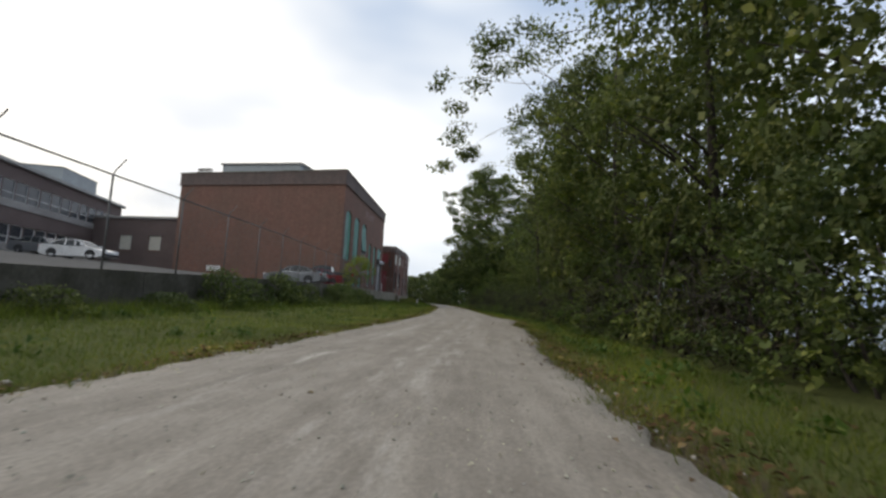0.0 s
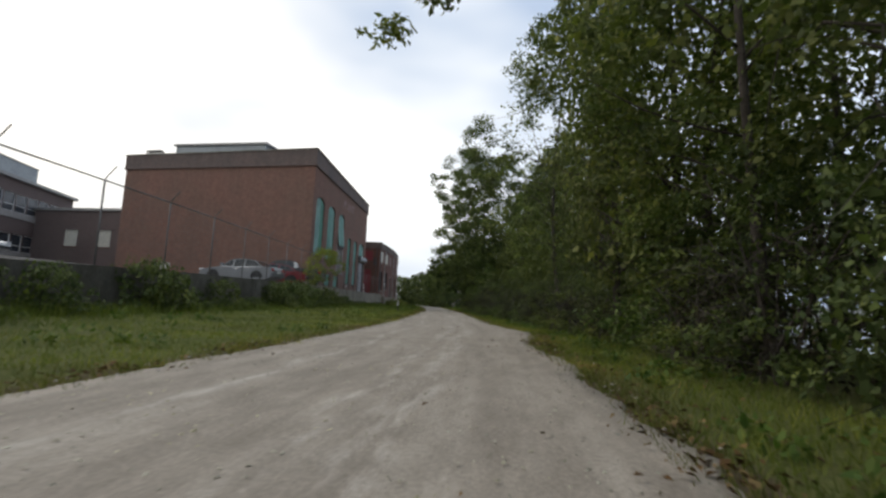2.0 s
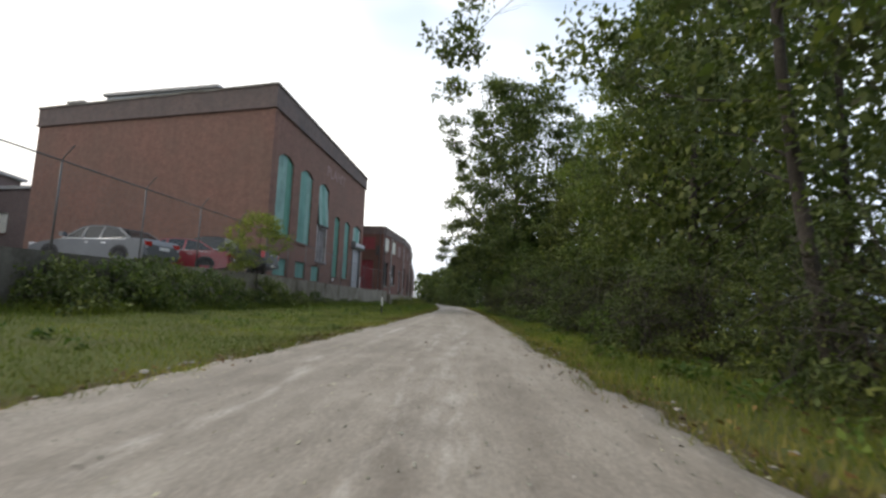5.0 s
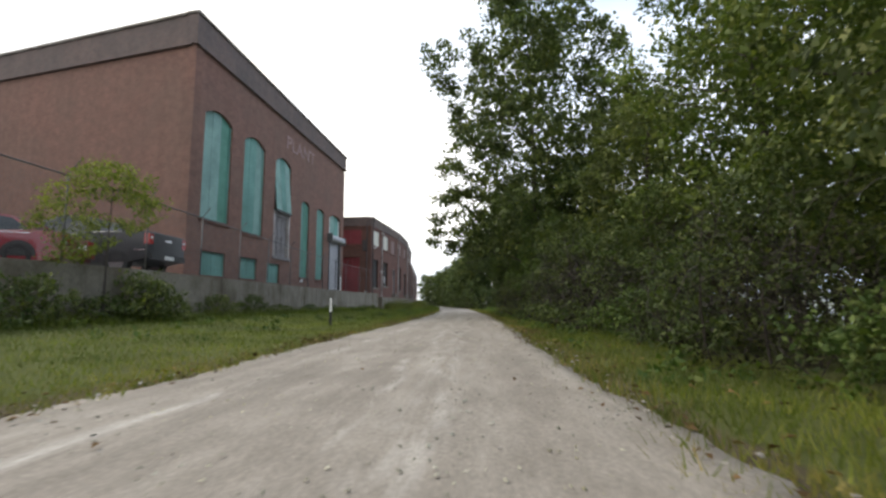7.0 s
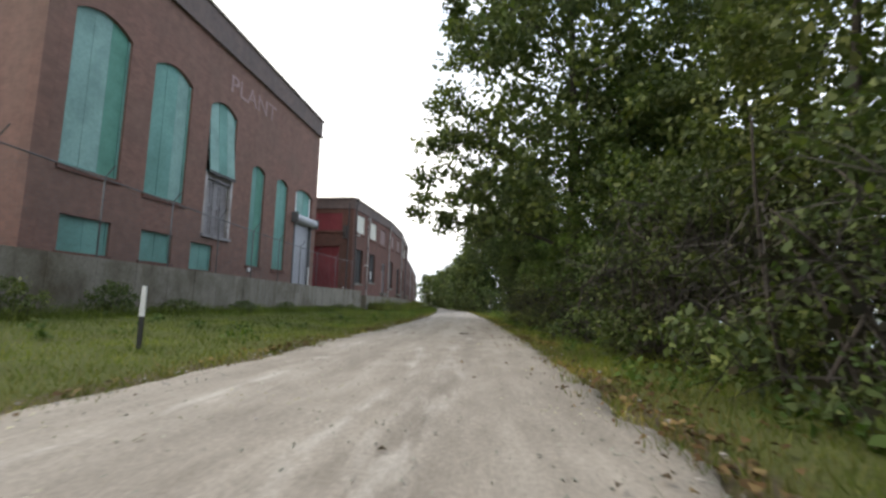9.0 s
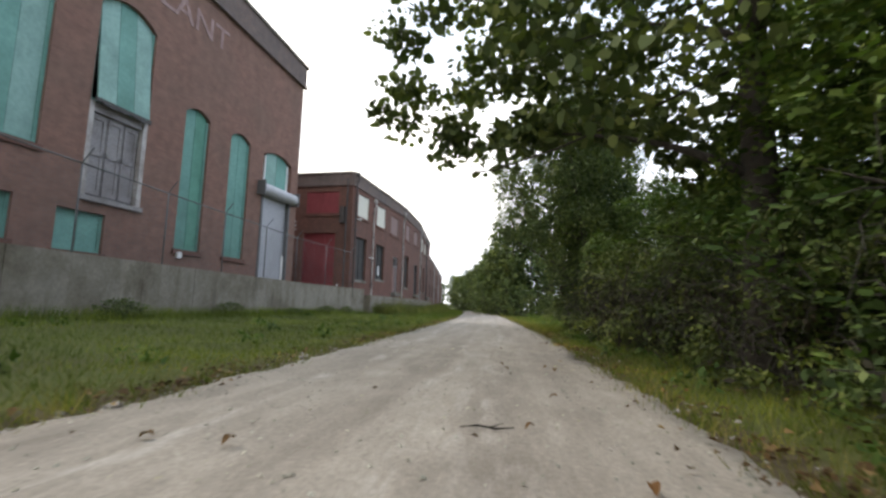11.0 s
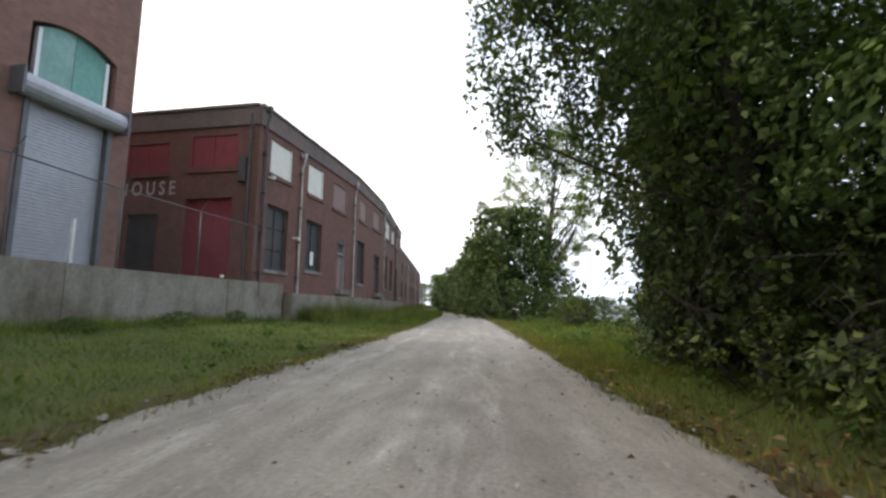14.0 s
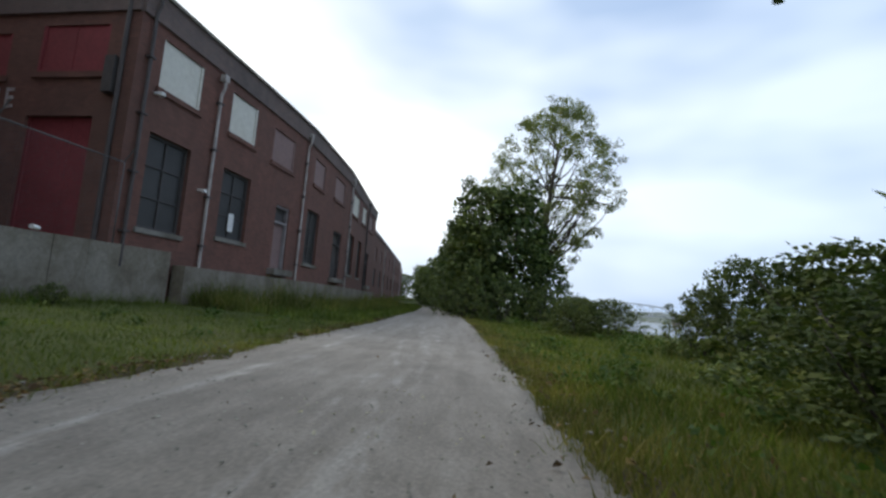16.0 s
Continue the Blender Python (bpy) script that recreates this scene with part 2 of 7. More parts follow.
LETTER_FAINT = worn("ghost_letter_paint", (0.30, 0.20, 0.185), (0.34, 0.235, 0.22), 0.85, 0, 2.5, 20, (0.6, 0.5, 0.48), 0.9, 0.1)
SIGN_WHITE = worn("white_sign", (0.66, 0.65, 0.63), (0.76, 0.75, 0.73), 0.5, 0, 1, 8, (0.8, 0.8, 0.8), 0.4, 0.0)
BLACK = paint_material("black_plastic", (0.02, 0.02, 0.021), 0.5)
RUBBER = paint_material("tyre_rubber", (0.022, 0.022, 0.022), 0.85)
ALLOY = paint_material("alloy_rim", (0.45, 0.45, 0.46), 0.35, 0.8)
CAR_WHITE = paint_material("white_car_paint", (0.72, 0.72, 0.71), 0.3, 0, 0.6)
CAR_SILVER = paint_material("silver_car_paint", (0.15, 0.16, 0.17), 0.4, 0.4, 0.4)
CAR_RED = paint_material("dark_red_car_paint", (0.22, 0.012, 0.02), 0.3, 0.1, 0.8)
CAR_DARK = paint_material("dark_grey_car_paint", (0.016, 0.017, 0.021), 0.45, 0.1, 0.2)
CAR_GLASS = glass_material("car_glass", (0.02, 0.024, 0.026), 0.05)
CHROME = paint_material("chrome", (0.7, 0.7, 0.7), 0.15, 1.0)
LAMP_RED = paint_material("red_lamp_glass", (0.4, 0.012, 0.012), 0.2, 0, 0.5)
LAMP_CLEAR = paint_material("clear_lamp_glass", (0.7, 0.7, 0.7), 0.15, 0, 0.5)

LEAF_TREE = leaf_material("tree_leaf", (0.058, 0.078, 0.035), (0.099, 0.123, 0.051), (0.163, 0.177, 0.072))
LEAF_YELLOW = leaf_material("yellowing_leaf", (0.066, 0.096, 0.033), (0.111, 0.146, 0.047), (0.185, 0.205, 0.07))
LEAF_SHRUB = leaf_material("shrub_leaf", (0.05, 0.068, 0.03), (0.083, 0.108, 0.042), (0.138, 0.154, 0.058))
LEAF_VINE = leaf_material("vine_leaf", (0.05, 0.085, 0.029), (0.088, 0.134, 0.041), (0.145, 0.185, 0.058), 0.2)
# The same vine leaf again, with backlit shade put into a darker colour.
LEAF_VINE_SHADE = leaf_material("shaded_vine_leaf", (0.039, 0.061, 0.026), (0.07, 0.1, 0.038), (0.13, 0.161, 0.06), 0.15)
LEAF_BROWN = leaf_material("bronzed_leaf", (0.043, 0.046, 0.028), (0.072, 0.071, 0.043), (0.116, 0.105, 0.066), 0.2)
# Dead leaves and twigs near black: the thicket's shade is in their colour.
DEAD_LEAF_SHADE = leaf_material("dead_leaf_shade", (0.017, 0.016, 0.01), (0.029, 0.027, 0.017), (0.047, 0.042, 0.026), 0.05)
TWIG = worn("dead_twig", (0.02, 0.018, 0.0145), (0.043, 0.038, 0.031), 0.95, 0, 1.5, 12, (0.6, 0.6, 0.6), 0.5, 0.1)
LEAF_SAPLING = leaf_material("young_yellow_green_leaf", (0.10, 0.125, 0.03), (0.17, 0.19, 0.05), (0.26, 0.26, 0.08), 0.35)
LEAF_POPLAR = leaf_material("cottonwood_leaf", (0.085, 0.11, 0.05), (0.13, 0.15, 0.07), (0.2, 0.2, 0.1), 0.42)
GRASS_BLADE = leaf_material("grass_blade", (0.074, 0.1, 0.029), (0.109, 0.139, 0.039), (0.173, 0.185, 0.065), 0.35, 0.04)
GRASS_DRY = leaf_material("dry_grass_blade", (0.118, 0.122, 0.042), (0.18, 0.164, 0.065), (0.258, 0.212, 0.111), 0.3, 0.04)
WEED_LEAF = leaf_material("weed_leaf", (0.04, 0.075, 0.018), (0.07, 0.115, 0.028), (0.13, 0.15, 0.045), 0.3)
LITTER_LEAF = leaf_material("fallen_leaf", (0.045, 0.03, 0.016), (0.11, 0.06, 0.03), (0.23, 0.16, 0.085), 0.1, 0.06)


def ground_material():
    m, n, l, b = node_material("grass_and_soil", 0.95)
    b.inputs["Specular IOR Level"].default_value = 0.08
    co = place(n)
    f = noise_node(n, l, 22.0, 8, 0.75, co)
    g = noise_node(n, l, 0.45, 5, 0.6, co)
    grass = ramp_node(n, l, f, [(0.3, (0.042, 0.054, 0.019)), (0.5, (0.084, 0.099, 0.034)), (0.7, (0.135, 0.138, 0.054))])
    soil = ramp_node(n, l, f, [(0.3, (0.055, 0.045, 0.03)), (0.7, (0.11, 0.09, 0.06))])
    turf = mix_node(n, l, ramp_node(n, l, g, [(0.5, (0, 0, 0)), (0.75, (0.5, 0.5, 0.5))]), grass, soil)
    # bare reddish soil where feet and wheels wear the verge along the trail
    at = n.new("ShaderNodeAttribute")
    at.attribute_name = "worn"
    h = noise_node(n, l, 2.6, 6, 0.65, co)
    mul = n.new("ShaderNodeMath")
    mul.operation = "MULTIPLY_ADD"
    mul.inputs[1].default_value = 0.9
    l.new(at.outputs["Fac"], mul.inputs[0])
    l.new(h, mul.inputs[2])
    bare = ramp_node(n, l, mul.outputs["Value"], [(0.8, (0, 0, 0)), (1.0, (0.85, 0.85, 0.85))])
    earth = ramp_node(n, l, f, [(0.3, (0.06, 0.046, 0.03)), (0.7, (0.13, 0.104, 0.072))])
    l.new(mix_node(n, l, bare, turf, earth), b.inputs["Base Color"])
    bump_node(n, l, b, f, 0.6, 0.05)
    return m


def trail_material():
    m, n, l, b = node_material("crushed_limestone", 0.96)
    uv = n.new("ShaderNodeUVMap").outputs["UV"]
    mp = n.new("ShaderNodeMapping")
    mp.inputs["Scale"].default_value = (2.6, 0.16, 1.0)
    l.new(uv, mp.inputs["Vector"])
    tracks = noise_node(n, l, 1.0, 5, 0.6, mp.outputs["Vector"])
    g = noise_node(n, l, 0.7, 6, 0.6, uv)
    f = noise_node(n, l, 34.0, 7, 0.75, uv)
    mp3 = n.new("ShaderNodeMapping")
    mp3.inputs["Scale"].default_value = (5.5, 1.9, 1.0)
    l.new(uv, mp3.inputs["Vector"])
    patch = ramp_node(n, l, noise_node(n, l, 1.0, 5, 0.65, mp3.outputs["Vector"]), [(0.34, (0.86, 0.85, 0.84)), (0.5, (0.99, 0.99, 0.99)), (0.66, (1.14, 1.14, 1.14))])
    v = n.new("ShaderNodeTexVoronoi")
    v.inputs["Scale"].default_value = 30.0
    l.new(uv, v.inputs["Vector"])
    base = ramp_node(n, l, tracks, [(0.32, (0.196, 0.176, 0.150)), (0.5, (0.236, 0.214, 0.184)), (0.68, (0.285, 0.262, 0.228))])
    # broken pale ridges of loose chips beside the worn tracks
    sep = n.new("ShaderNodeSeparateXYZ")
    l.new(uv, sep.inputs["Vector"])
    wob = noise_node(n, l, 0.35, 3, 0.5, uv)
    add = n.new("ShaderNodeMath")
    add.operation = "MULTIPLY_ADD"
    add.inputs[1].default_value = 0.9
    l.new(wob, add.inputs[0])
    l.new(sep.outputs["X"], add.inputs[2])
    shift = n.new("ShaderNodeMath")
    shift.operation = "MULTIPLY_ADD"
    shift.inputs[1].default_value, shift.inputs[2].default_value = 0.22, 0.5
    l.new(add.outputs["Value"], shift.inputs[0])
    band = ramp_node(n, l, shift.outputs["Value"], [(p, (c, c, c)) for p, c in ((0.36, 0.0), (0.385, 1.0), (0.41, 0.0), (0.60, 0.0), (0.625, 0.8), (0.645, 0.1), (0.72, 0.7), (0.75, 0.0))])
    mp2 = n.new("ShaderNodeMapping")
    mp2.inputs["Scale"].default_value = (3.5, 0.7, 1.0)
    l.new(uv, mp2.inputs["Vector"])
    broke = ramp_node(n, l, noise_node(n, l, 1.6, 5, 0.65, mp2.outputs["Vector"]), [(0.46, (0, 0, 0)), (0.62, (0.75, 0.75, 0.75))])
    base = mix_node(n, l, mix_node(n, l, 1.0, band, broke, "MULTIPLY"), base, (0.44, 0.42, 0.385))
    blot = ramp_node(n, l, g, [(0.3, (0.84, 0.83, 0.82)), (0.7, (1.08, 1.08, 1.08))])
    grit = ramp_node(n, l, f, [(0.32, (0.7, 0.7, 0.7)), (0.68, (1.28, 1.28, 1.28))])
    chip = ramp_node(n, l, v.outputs["Distance"], [(0.0, (1.2, 1.2, 1.18)), (0.14, (1.02, 1.02, 1.02)), (0.5, (0.96, 0.96, 0.96))])
    c = mix_node(n, l, 1.0, base, blot, "MULTIPLY")
    c = mix_node(n, l, 1.0, mix_node(n, l, 1.0, c, grit, "MULTIPLY"), patch, "MULTIPLY")
    l.new(mix_node(n, l, 1.0, c, chip, "MULTIPLY"), b.inputs["Base Color"])
    bump_node(n, l, b, f, 0.18, 0.01)
    return m


GROUND = ground_material()
TRAIL = trail_material()

# ---- building helpers ----
def mesh_object(name, verts, faces, material, parent=None, label="", smooth=False, uv=True, fix=True):
    me = bpy.data.meshes.new(name)
    me.from_pydata([tuple(v) for v in verts], [], faces)
    if fix:
        bm = bmesh.new()
        bm.from_mesh(me)
        bmesh.ops.remove_doubles(bm, verts=bm.verts, dist=0.0004)
        seen = {}
        for f in bm.faces:
            seen.setdefault(tuple(sorted(v.index for v in f.verts)), []).append(f)
        bmesh.ops.delete(bm, geom=[f for fs in seen.values() if len(fs) > 1 for f in fs], context="FACES")
        bmesh.ops.recalc_face_normals(bm, faces=bm.faces)
        bm.to_mesh(me)
        bm.free()
    if uv:
        metre_uv(me)
    if smooth:
        me.polygons.foreach_set("use_smooth", [True] * len(me.polygons))
    if material is not None:
        me.materials.append(material)
    ob = new(name, me)
    if parent is not None:
        ob.parent = parent
    if label:
        tagged(ob, label)
    return ob


def metre_uv(me):
    """Coordinates in metres: along the wall and up it, or across the plan on level faces."""
    lay = me.uv_layers.new(name="UVMap")
    co = [v.co for v in me.vertices]
    for p in me.polygons:
        n = p.normal
        flat = abs(n.z) > 0.7
        t = Vector((1, 0, 0)) if flat else Vector((-n.y, n.x, 0)).normalized()
        for li in p.loop_indices:
            c = co[me.loops[li].vertex_index]
            lay.data[li].uv = (c.x, c.y) if flat else (c.dot(t), c.z)


def thing(name, label, category, group="", kind="", at=(0, 0, 0), turn=0.0):
    ob = new(name)
    ob.empty_display_size = 0.3
    ob.matrix_basis = pose(*at, 0, 0, turn)
    return tagged(ob, label, category, group, kind)


class Solid:
    """Gathers prisms into one mesh."""

    def __init__(self):
        self.v, self.f = [], []

    def prism(self, low, high):
        """Two rings of points with the same count, joined by sides and closed by caps."""
        k, n = len(self.v), len(low)
        self.v += [tuple(p) for p in low] + [tuple(p) for p in high]
        self.f.append(tuple(range(k + n - 1, k - 1, -1)))
        self.f.append(tuple(range(k + n, k + 2 * n)))
        for i in range(n):
            j = (i + 1) % n
            self.f.append((k + i, k + j, k + n + j, k + n + i))
        return self

    def box(self, x0, x1, y0, y1, z0, z1):
        return self.prism([(x0, y0, z0), (x1, y0, z0), (x1, y1, z0), (x0, y1, z0)], [(x0, y0, z1), (x1, y0, z1), (x1, y1, z1), (x0, y1, z1)])

    def tube(self, path, radius, sides=8):
        path = [Vector(p) for p in path]
        rings = []
        for i, p in enumerate(path):
            d = (path[min(i + 1, len(path) - 1)] - path[max(i - 1, 0)]).normalized()
            a = d.orthogonal().normalized()
            b = d.cross(a)
            r = float(radius[i] if isinstance(radius, (list, tuple)) else radius)
            rings.append([p + r * (math.cos(2 * math.pi * k / sides) * a + math.sin(2 * math.pi * k / sides) * b) for k in range(sides)])
        # keep the rings from twisting against one another
        for i in range(1, len(rings)):
            best = min(range(sides), key=lambda s: (rings[i][s] - rings[i - 1][0]).length)
            rings[i] = rings[i][best:] + rings[i][:best]
            if (rings[i][1] - rings[i - 1][1]).length > (rings[i][-1] - rings[i - 1][1]).length:
                rings[i] = [rings[i][0]] + rings[i][:0:-1]
        k0 = len(self.v)
        for r in rings:
            self.v += [tuple(p) for p in r]
        for i in range(len(rings) - 1):
            for j in range(sides):
                a, b = k0 + i * sides + j, k0 + i * sides + (j + 1) % sides
                self.f.append((a, b, b + sides, a + sides))
        self.f.append(tuple(range(k0 + sides - 1, k0 - 1, -1)))
        e = k0 + (len(rings) - 1) * sides
        self.f.append(tuple(range(e, e + sides)))
        return self

    def make(self, name, material, parent=None, label="", smooth=False, uv=True):
        return mesh_object(name, self.v, self.f, material, parent, label, smooth, uv)


class Facade:
    """A wall along a line on the plan. u: metres along it; o: metres out of its face (to the right of its way, or left)."""

    def __init__(self, points, out=1):
        self.p = [Vector((x, y)) for x, y in points]
        self.u = [0.0]
        for a, b in zip(self.p, self.p[1:]):
            self.u.append(self.u[-1] + (b - a).length)
        self.out = out

    def at(self, u, z, o=0.0):
        i = max(0, min(len(self.p) - 2, sum(k <= u for k in self.u) - 1))
        d = (self.p[i + 1] - self.p[i]).normalized()
        q = self.p[i] + d * (u - self.u[i]) + Vector((d.y, -d.x)) * self.out * o
        return (q.x, q.y, z)

    def block(self, s, u0, u1, z0, z1, o0, o1):
        """A box on the wall; z0 and z1 may be pairs, for the two ends."""
        a0, a1 = z0 if isinstance(z0, tuple) else (z0, z0)
        b0, b1 = z1 if isinstance(z1, tuple) else (z1, z1)
        return s.prism([self.at(u0, a0, o0), self.at(u1, a1, o0), self.at(u1, a1, o1), self.at(u0, a0, o1)],
                       [self.at(u0, b0, o0), self.at(u1, b1, o0), self.at(u1, b1, o1), self.at(u0, b0, o1)])

    def turn(self, u):
        a, b = self.at(u, 0), self.at(u + 0.01, 0)
        return math.degrees(math.atan2(b[1] - a[1], b[0] - a[0]))

    def wall(self, s, u0, u1, z0, top, openings, thick=0.4):
        """The wall with its openings (u0, u1, z0, z1, rise of the arch). top: a function of u."""
        cuts = sorted({u0, u1, *[o[0] for o in openings], *[o[1] for o in openings], *[k for k in self.u if u0 < k < u1]})
        rows = sorted({z0, *[o[2] for o in openings], *[o[3] for o in openings]})
        for a, b in zip(cuts, cuts[1:]):
            mid = (a + b) / 2
            for i, c in enumerate(rows):
                last = i == len(rows) - 1
                d = (top(a), top(b)) if last else rows[i + 1]
                z = c + 0.001
                if any(o[0] < mid < o[1] and o[2] < z < o[3] for o in openings):
                    continue
                self.block(s, a, b, c, d, -thick, 0)
        for a, b, c, d, rise in openings:
            if rise:
                n = 8
                for k in range(n):
                    e, f = a + (b - a) * k / n, a + (b - a) * (k + 1) / n
                    self.block(s, e, f, (arch(a, b, d, rise, e), arch(a, b, d, rise, f)), d, -thick, 0)

    def panel(self, s, u0, u1, z0, z1, rise, a, b, o0, o1):
        """A board between a and b of an opening from u0 to u1 that is arched at its top."""
        n = 4 if rise else 1
        for k in range(n):
            e, f = a + (b - a) * k / n, a + (b - a) * (k + 1) / n
            h = (arch(u0, u1, z1, rise, e), arch(u0, u1, z1, rise, f)) if rise else z1
            self.block(s, e, f, z0, h, o0, o1)


def arch(u0, u1, crown, rise, u):
    x = (2 * u - u0 - u1) / (u1 - u0)
    return crown - rise * x * x


def lettering(text, size, material, parent, m, name="letter", depth=0.01, wide=None, bold=0.0):
    cu = bpy.data.curves.new("lettering", "FONT")
    cu.body, cu.size, cu.extrude, cu.offset = text, size, depth, bold
    tmp = bpy.data.objects.new("lettering", cu)
    scene.collection.objects.link(tmp)
    me = bpy.data.meshes.new_from_object(tmp.evaluated_get(bpy.context.evaluated_depsgraph_get()))
    bpy.data.objects.remove(tmp)
    me.materials.append(material)
    ob = new(name, me)
    ob.parent = parent
    k = wide / max(v.co.x for v in me.vertices) if wide else 1.0
    ob.matrix_basis = m @ Matrix.Diagonal((k, 1, 1, 1))
    return ob


def interp(u, table):
    return float(np.interp(u, [a for a, _ in table], [b for _, b in table]))


# ---- the ground: verge, embankment, upper yard, out to the horizon ----
TRAIL_LEFT = [(-40, -6.2), (-10, -3.9), (3, -2.65), (10, -1.85), (18, -1.05), (25, -0.5), (35, -0.2), (50, 0.12), (60, 0.0), (70, -0.3), (80, -0.75), (100, -1.9), (130, -4.4), (180, -10.0), (300, -28.0)]
TRAIL_RIGHT = [(-40, -2.2), (-10, 0.1), (3, 1.35), (7, 1.7), (11.7, 2.43), (13, 2.57), (14.1, 2.76), (15.3, 2.74), (17, 2.86), (18.6, 3.22), (20, 3.54), (21.2, 3.7), (22.2, 3.6), (23.4, 3.42), (25.2, 3.24), (33, 3.3), (47, 3.5), (60, 3.38), (70, 3.12), (80, 2.75), (100, 1.6), (130, -0.9), (180, -6.4), (300, -24.0)]
WALL_TOP = [(-30, 0.75), (8, 1.0), (24, 1.38), (43, 1.66), (120, 1.66)]
WALL_LINE = [(-7.3, -30.0), (-7.3, 40.0), (-7.45, 60.0), (-7.4, 68.0), (-6.35, 75.4)]


def yard(x, y):
    return interp(y, WALL_TOP) - 0.22 + 0.065 * max(0.0, min(45.0, -9.0 - x))


def ground_height(x, y):
    if y < 75.6 and x < -7.6 or y >= 75.6 and x < -9.0:
        return yard(x, y) - 0.12
    left, right = interp(y, TRAIL_LEFT), interp(y, TRAIL_RIGHT)
    if x < left:
        k = min(1.0, (left - x) / max(0.5, left + 7.2))
        z = 0.2 * k * k + 0.03 * noise.noise((x * 0.8, y * 0.8, 0))
        return z if x > -8.0 else max(z, 0.9)
    if x > right:
        d = x - right
        z = -0.02 - 0.10 * min(1.0, d / 2.0) + 0.06 * noise.noise((x * 0.5, y * 0.5, 3)) * min(1.0, d)
        z -= 0.9 * max(0.0, min(1.0, (d - 7.0) / 9.0))
        return z - 3.5 * max(0.0, min(1.0, (x - 24.0) / 30.0))
    return -0.03


def make_ground():
    xs = [-3000, -1200, -500, -220, -120, -80, -50, -30, -20, -14, -10, -9.01, -8.99, -7.95, -7.61, -7.59]
    xs += list(np.arange(-7.3, 9.0, 0.3)) + [9.6, 10.5, 12, 14, 17, 20, 24, 30, 38, 54, 80, 140, 260, 600, 1400, 3000]
    ys = [-3000, -800, -200, -80, -40, -25] + list(np.arange(-15, 75.0, 0.9)) + [75.5, 75.7] + list(np.arange(77, 140, 2.0)) + [145, 160, 180, 210, 260, 340, 500, 900, 1800, 3500]
    v = [(x, y, ground_height(x, y) if abs(x) < 200 and -60 < y < 320 else (ground_height(max(-200, min(200, x)), max(-60, min(320, y))))) for y in ys for x in xs]
    n = len(xs)
    f = [(j * n + i, j * n + i + 1, (j + 1) * n + i + 1, (j + 1) * n + i) for j in range(len(ys) - 1) for i in range(n - 1)]
    ob = mesh_object("ground", v, f, GROUND, fix=False)
    # how close each spot lies to the trail's edge
    at = ob.data.attributes.new("worn", "FLOAT", "POINT")
    for i, p in enumerate(ob.data.vertices):
        x, y = p.co.x, p.co.y
        d = max(interp(y, TRAIL_LEFT) - x, x - interp(y, TRAIL_RIGHT), 0.0)
        at.data[i].value = max(0.0, 1.0 - d / 0.6)
    return tagged(ob, "rough grass verge and soil beside the gravel trail", "ground", kind="structure")


make_ground()


def make_trail():
    rng = random.Random(3)
    ys = list(np.arange(-25, -3, 0.5)) + list(np.arange(-3, 76, 0.2)) + list(np.arange(76, 110, 0.5)) + list(np.arange(110, 300, 4.0))
    across = [0.0, 0.012, 0.06, 0.14, 0.25, 0.37, 0.5, 0.63, 0.75, 0.86, 0.94, 0.988, 1.0]
    v, f, uv = [], [], []
    for y in ys:
        l, r = interp(y, TRAIL_LEFT), interp(y, TRAIL_RIGHT)
        l += 0.16 * noise.noise((y * 0.55, 1.3, 0)) + 0.11 * noise.noise((y * 2.1, 4.3, 0)) + 0.09 * noise.noise((y * 5.3, 2.3, 0)) + rng.uniform(-0.035, 0.035)
        r += 0.16 * noise.noise((y * 0.55, 9.3, 0)) + 0.11 * noise.noise((y * 2.1, 7.3, 0)) + 0.09 * noise.noise((y * 5.3, 8.3, 0)) + rng.uniform(-0.035, 0.035)
        for k in across:
            x = l + (r - l) * k
            z = 0.012 + 0.03 * math.sin(math.pi * k) - 0.02 * math.exp(-((k - 0.36) / 0.07) ** 2) - 0.02 * math.exp(-((k - 0.70) / 0.07) ** 2)
            z += 0.008 * noise.noise((x * 2.2, y * 2.2, 5))
            v.append((x, y, z if 0 < k < 1 else -0.06))
    n = len(across)
    f = [(j * n + i, j * n + i + 1, (j + 1) * n + i + 1, (j + 1) * n + i) for j in range(len(ys) - 1) for i in range(n - 1)]
    ob = mesh_object("trail", v, f, TRAIL, fix=False, smooth=True)
    me = ob.data
    lay = me.uv_layers["UVMap"].data
    for p in me.polygons:
        for li in p.loop_indices:
            c = me.vertices[me.loops[li].vertex_index].co
            mid = (interp(c.y, TRAIL_LEFT) + interp(c.y, TRAIL_RIGHT)) / 2
            lay[li].uv = (c.x - mid, c.y)
    return tagged(ob, "pale crushed limestone trail with worn wheel tracks", "trail", kind="structure")


make_trail()


def make_yard():
    s = Solid()
    xs = [-7.6, -9, -15, -25, -40, -69, -110]
    ys = list(np.arange(-30, 75.5, 3.0)) + [75.3]
    k = {}
    for y in ys:
        for x in xs:
            k[x, y] = len(s.v)
            s.v.append((x, y, yard(x, y)))
    for a, b in zip(ys, ys[1:]):
        for c, d in zip(xs, xs[1:]):
            s.f.append((k[d, a], k[c, a], k[c, b], k[d, b]))
    tagged(mesh_object("car_park", s.v, s.f, ASPHALT, fix=False), "grey asphalt car park behind the concrete wall", "car park", kind="structure")


make_yard()


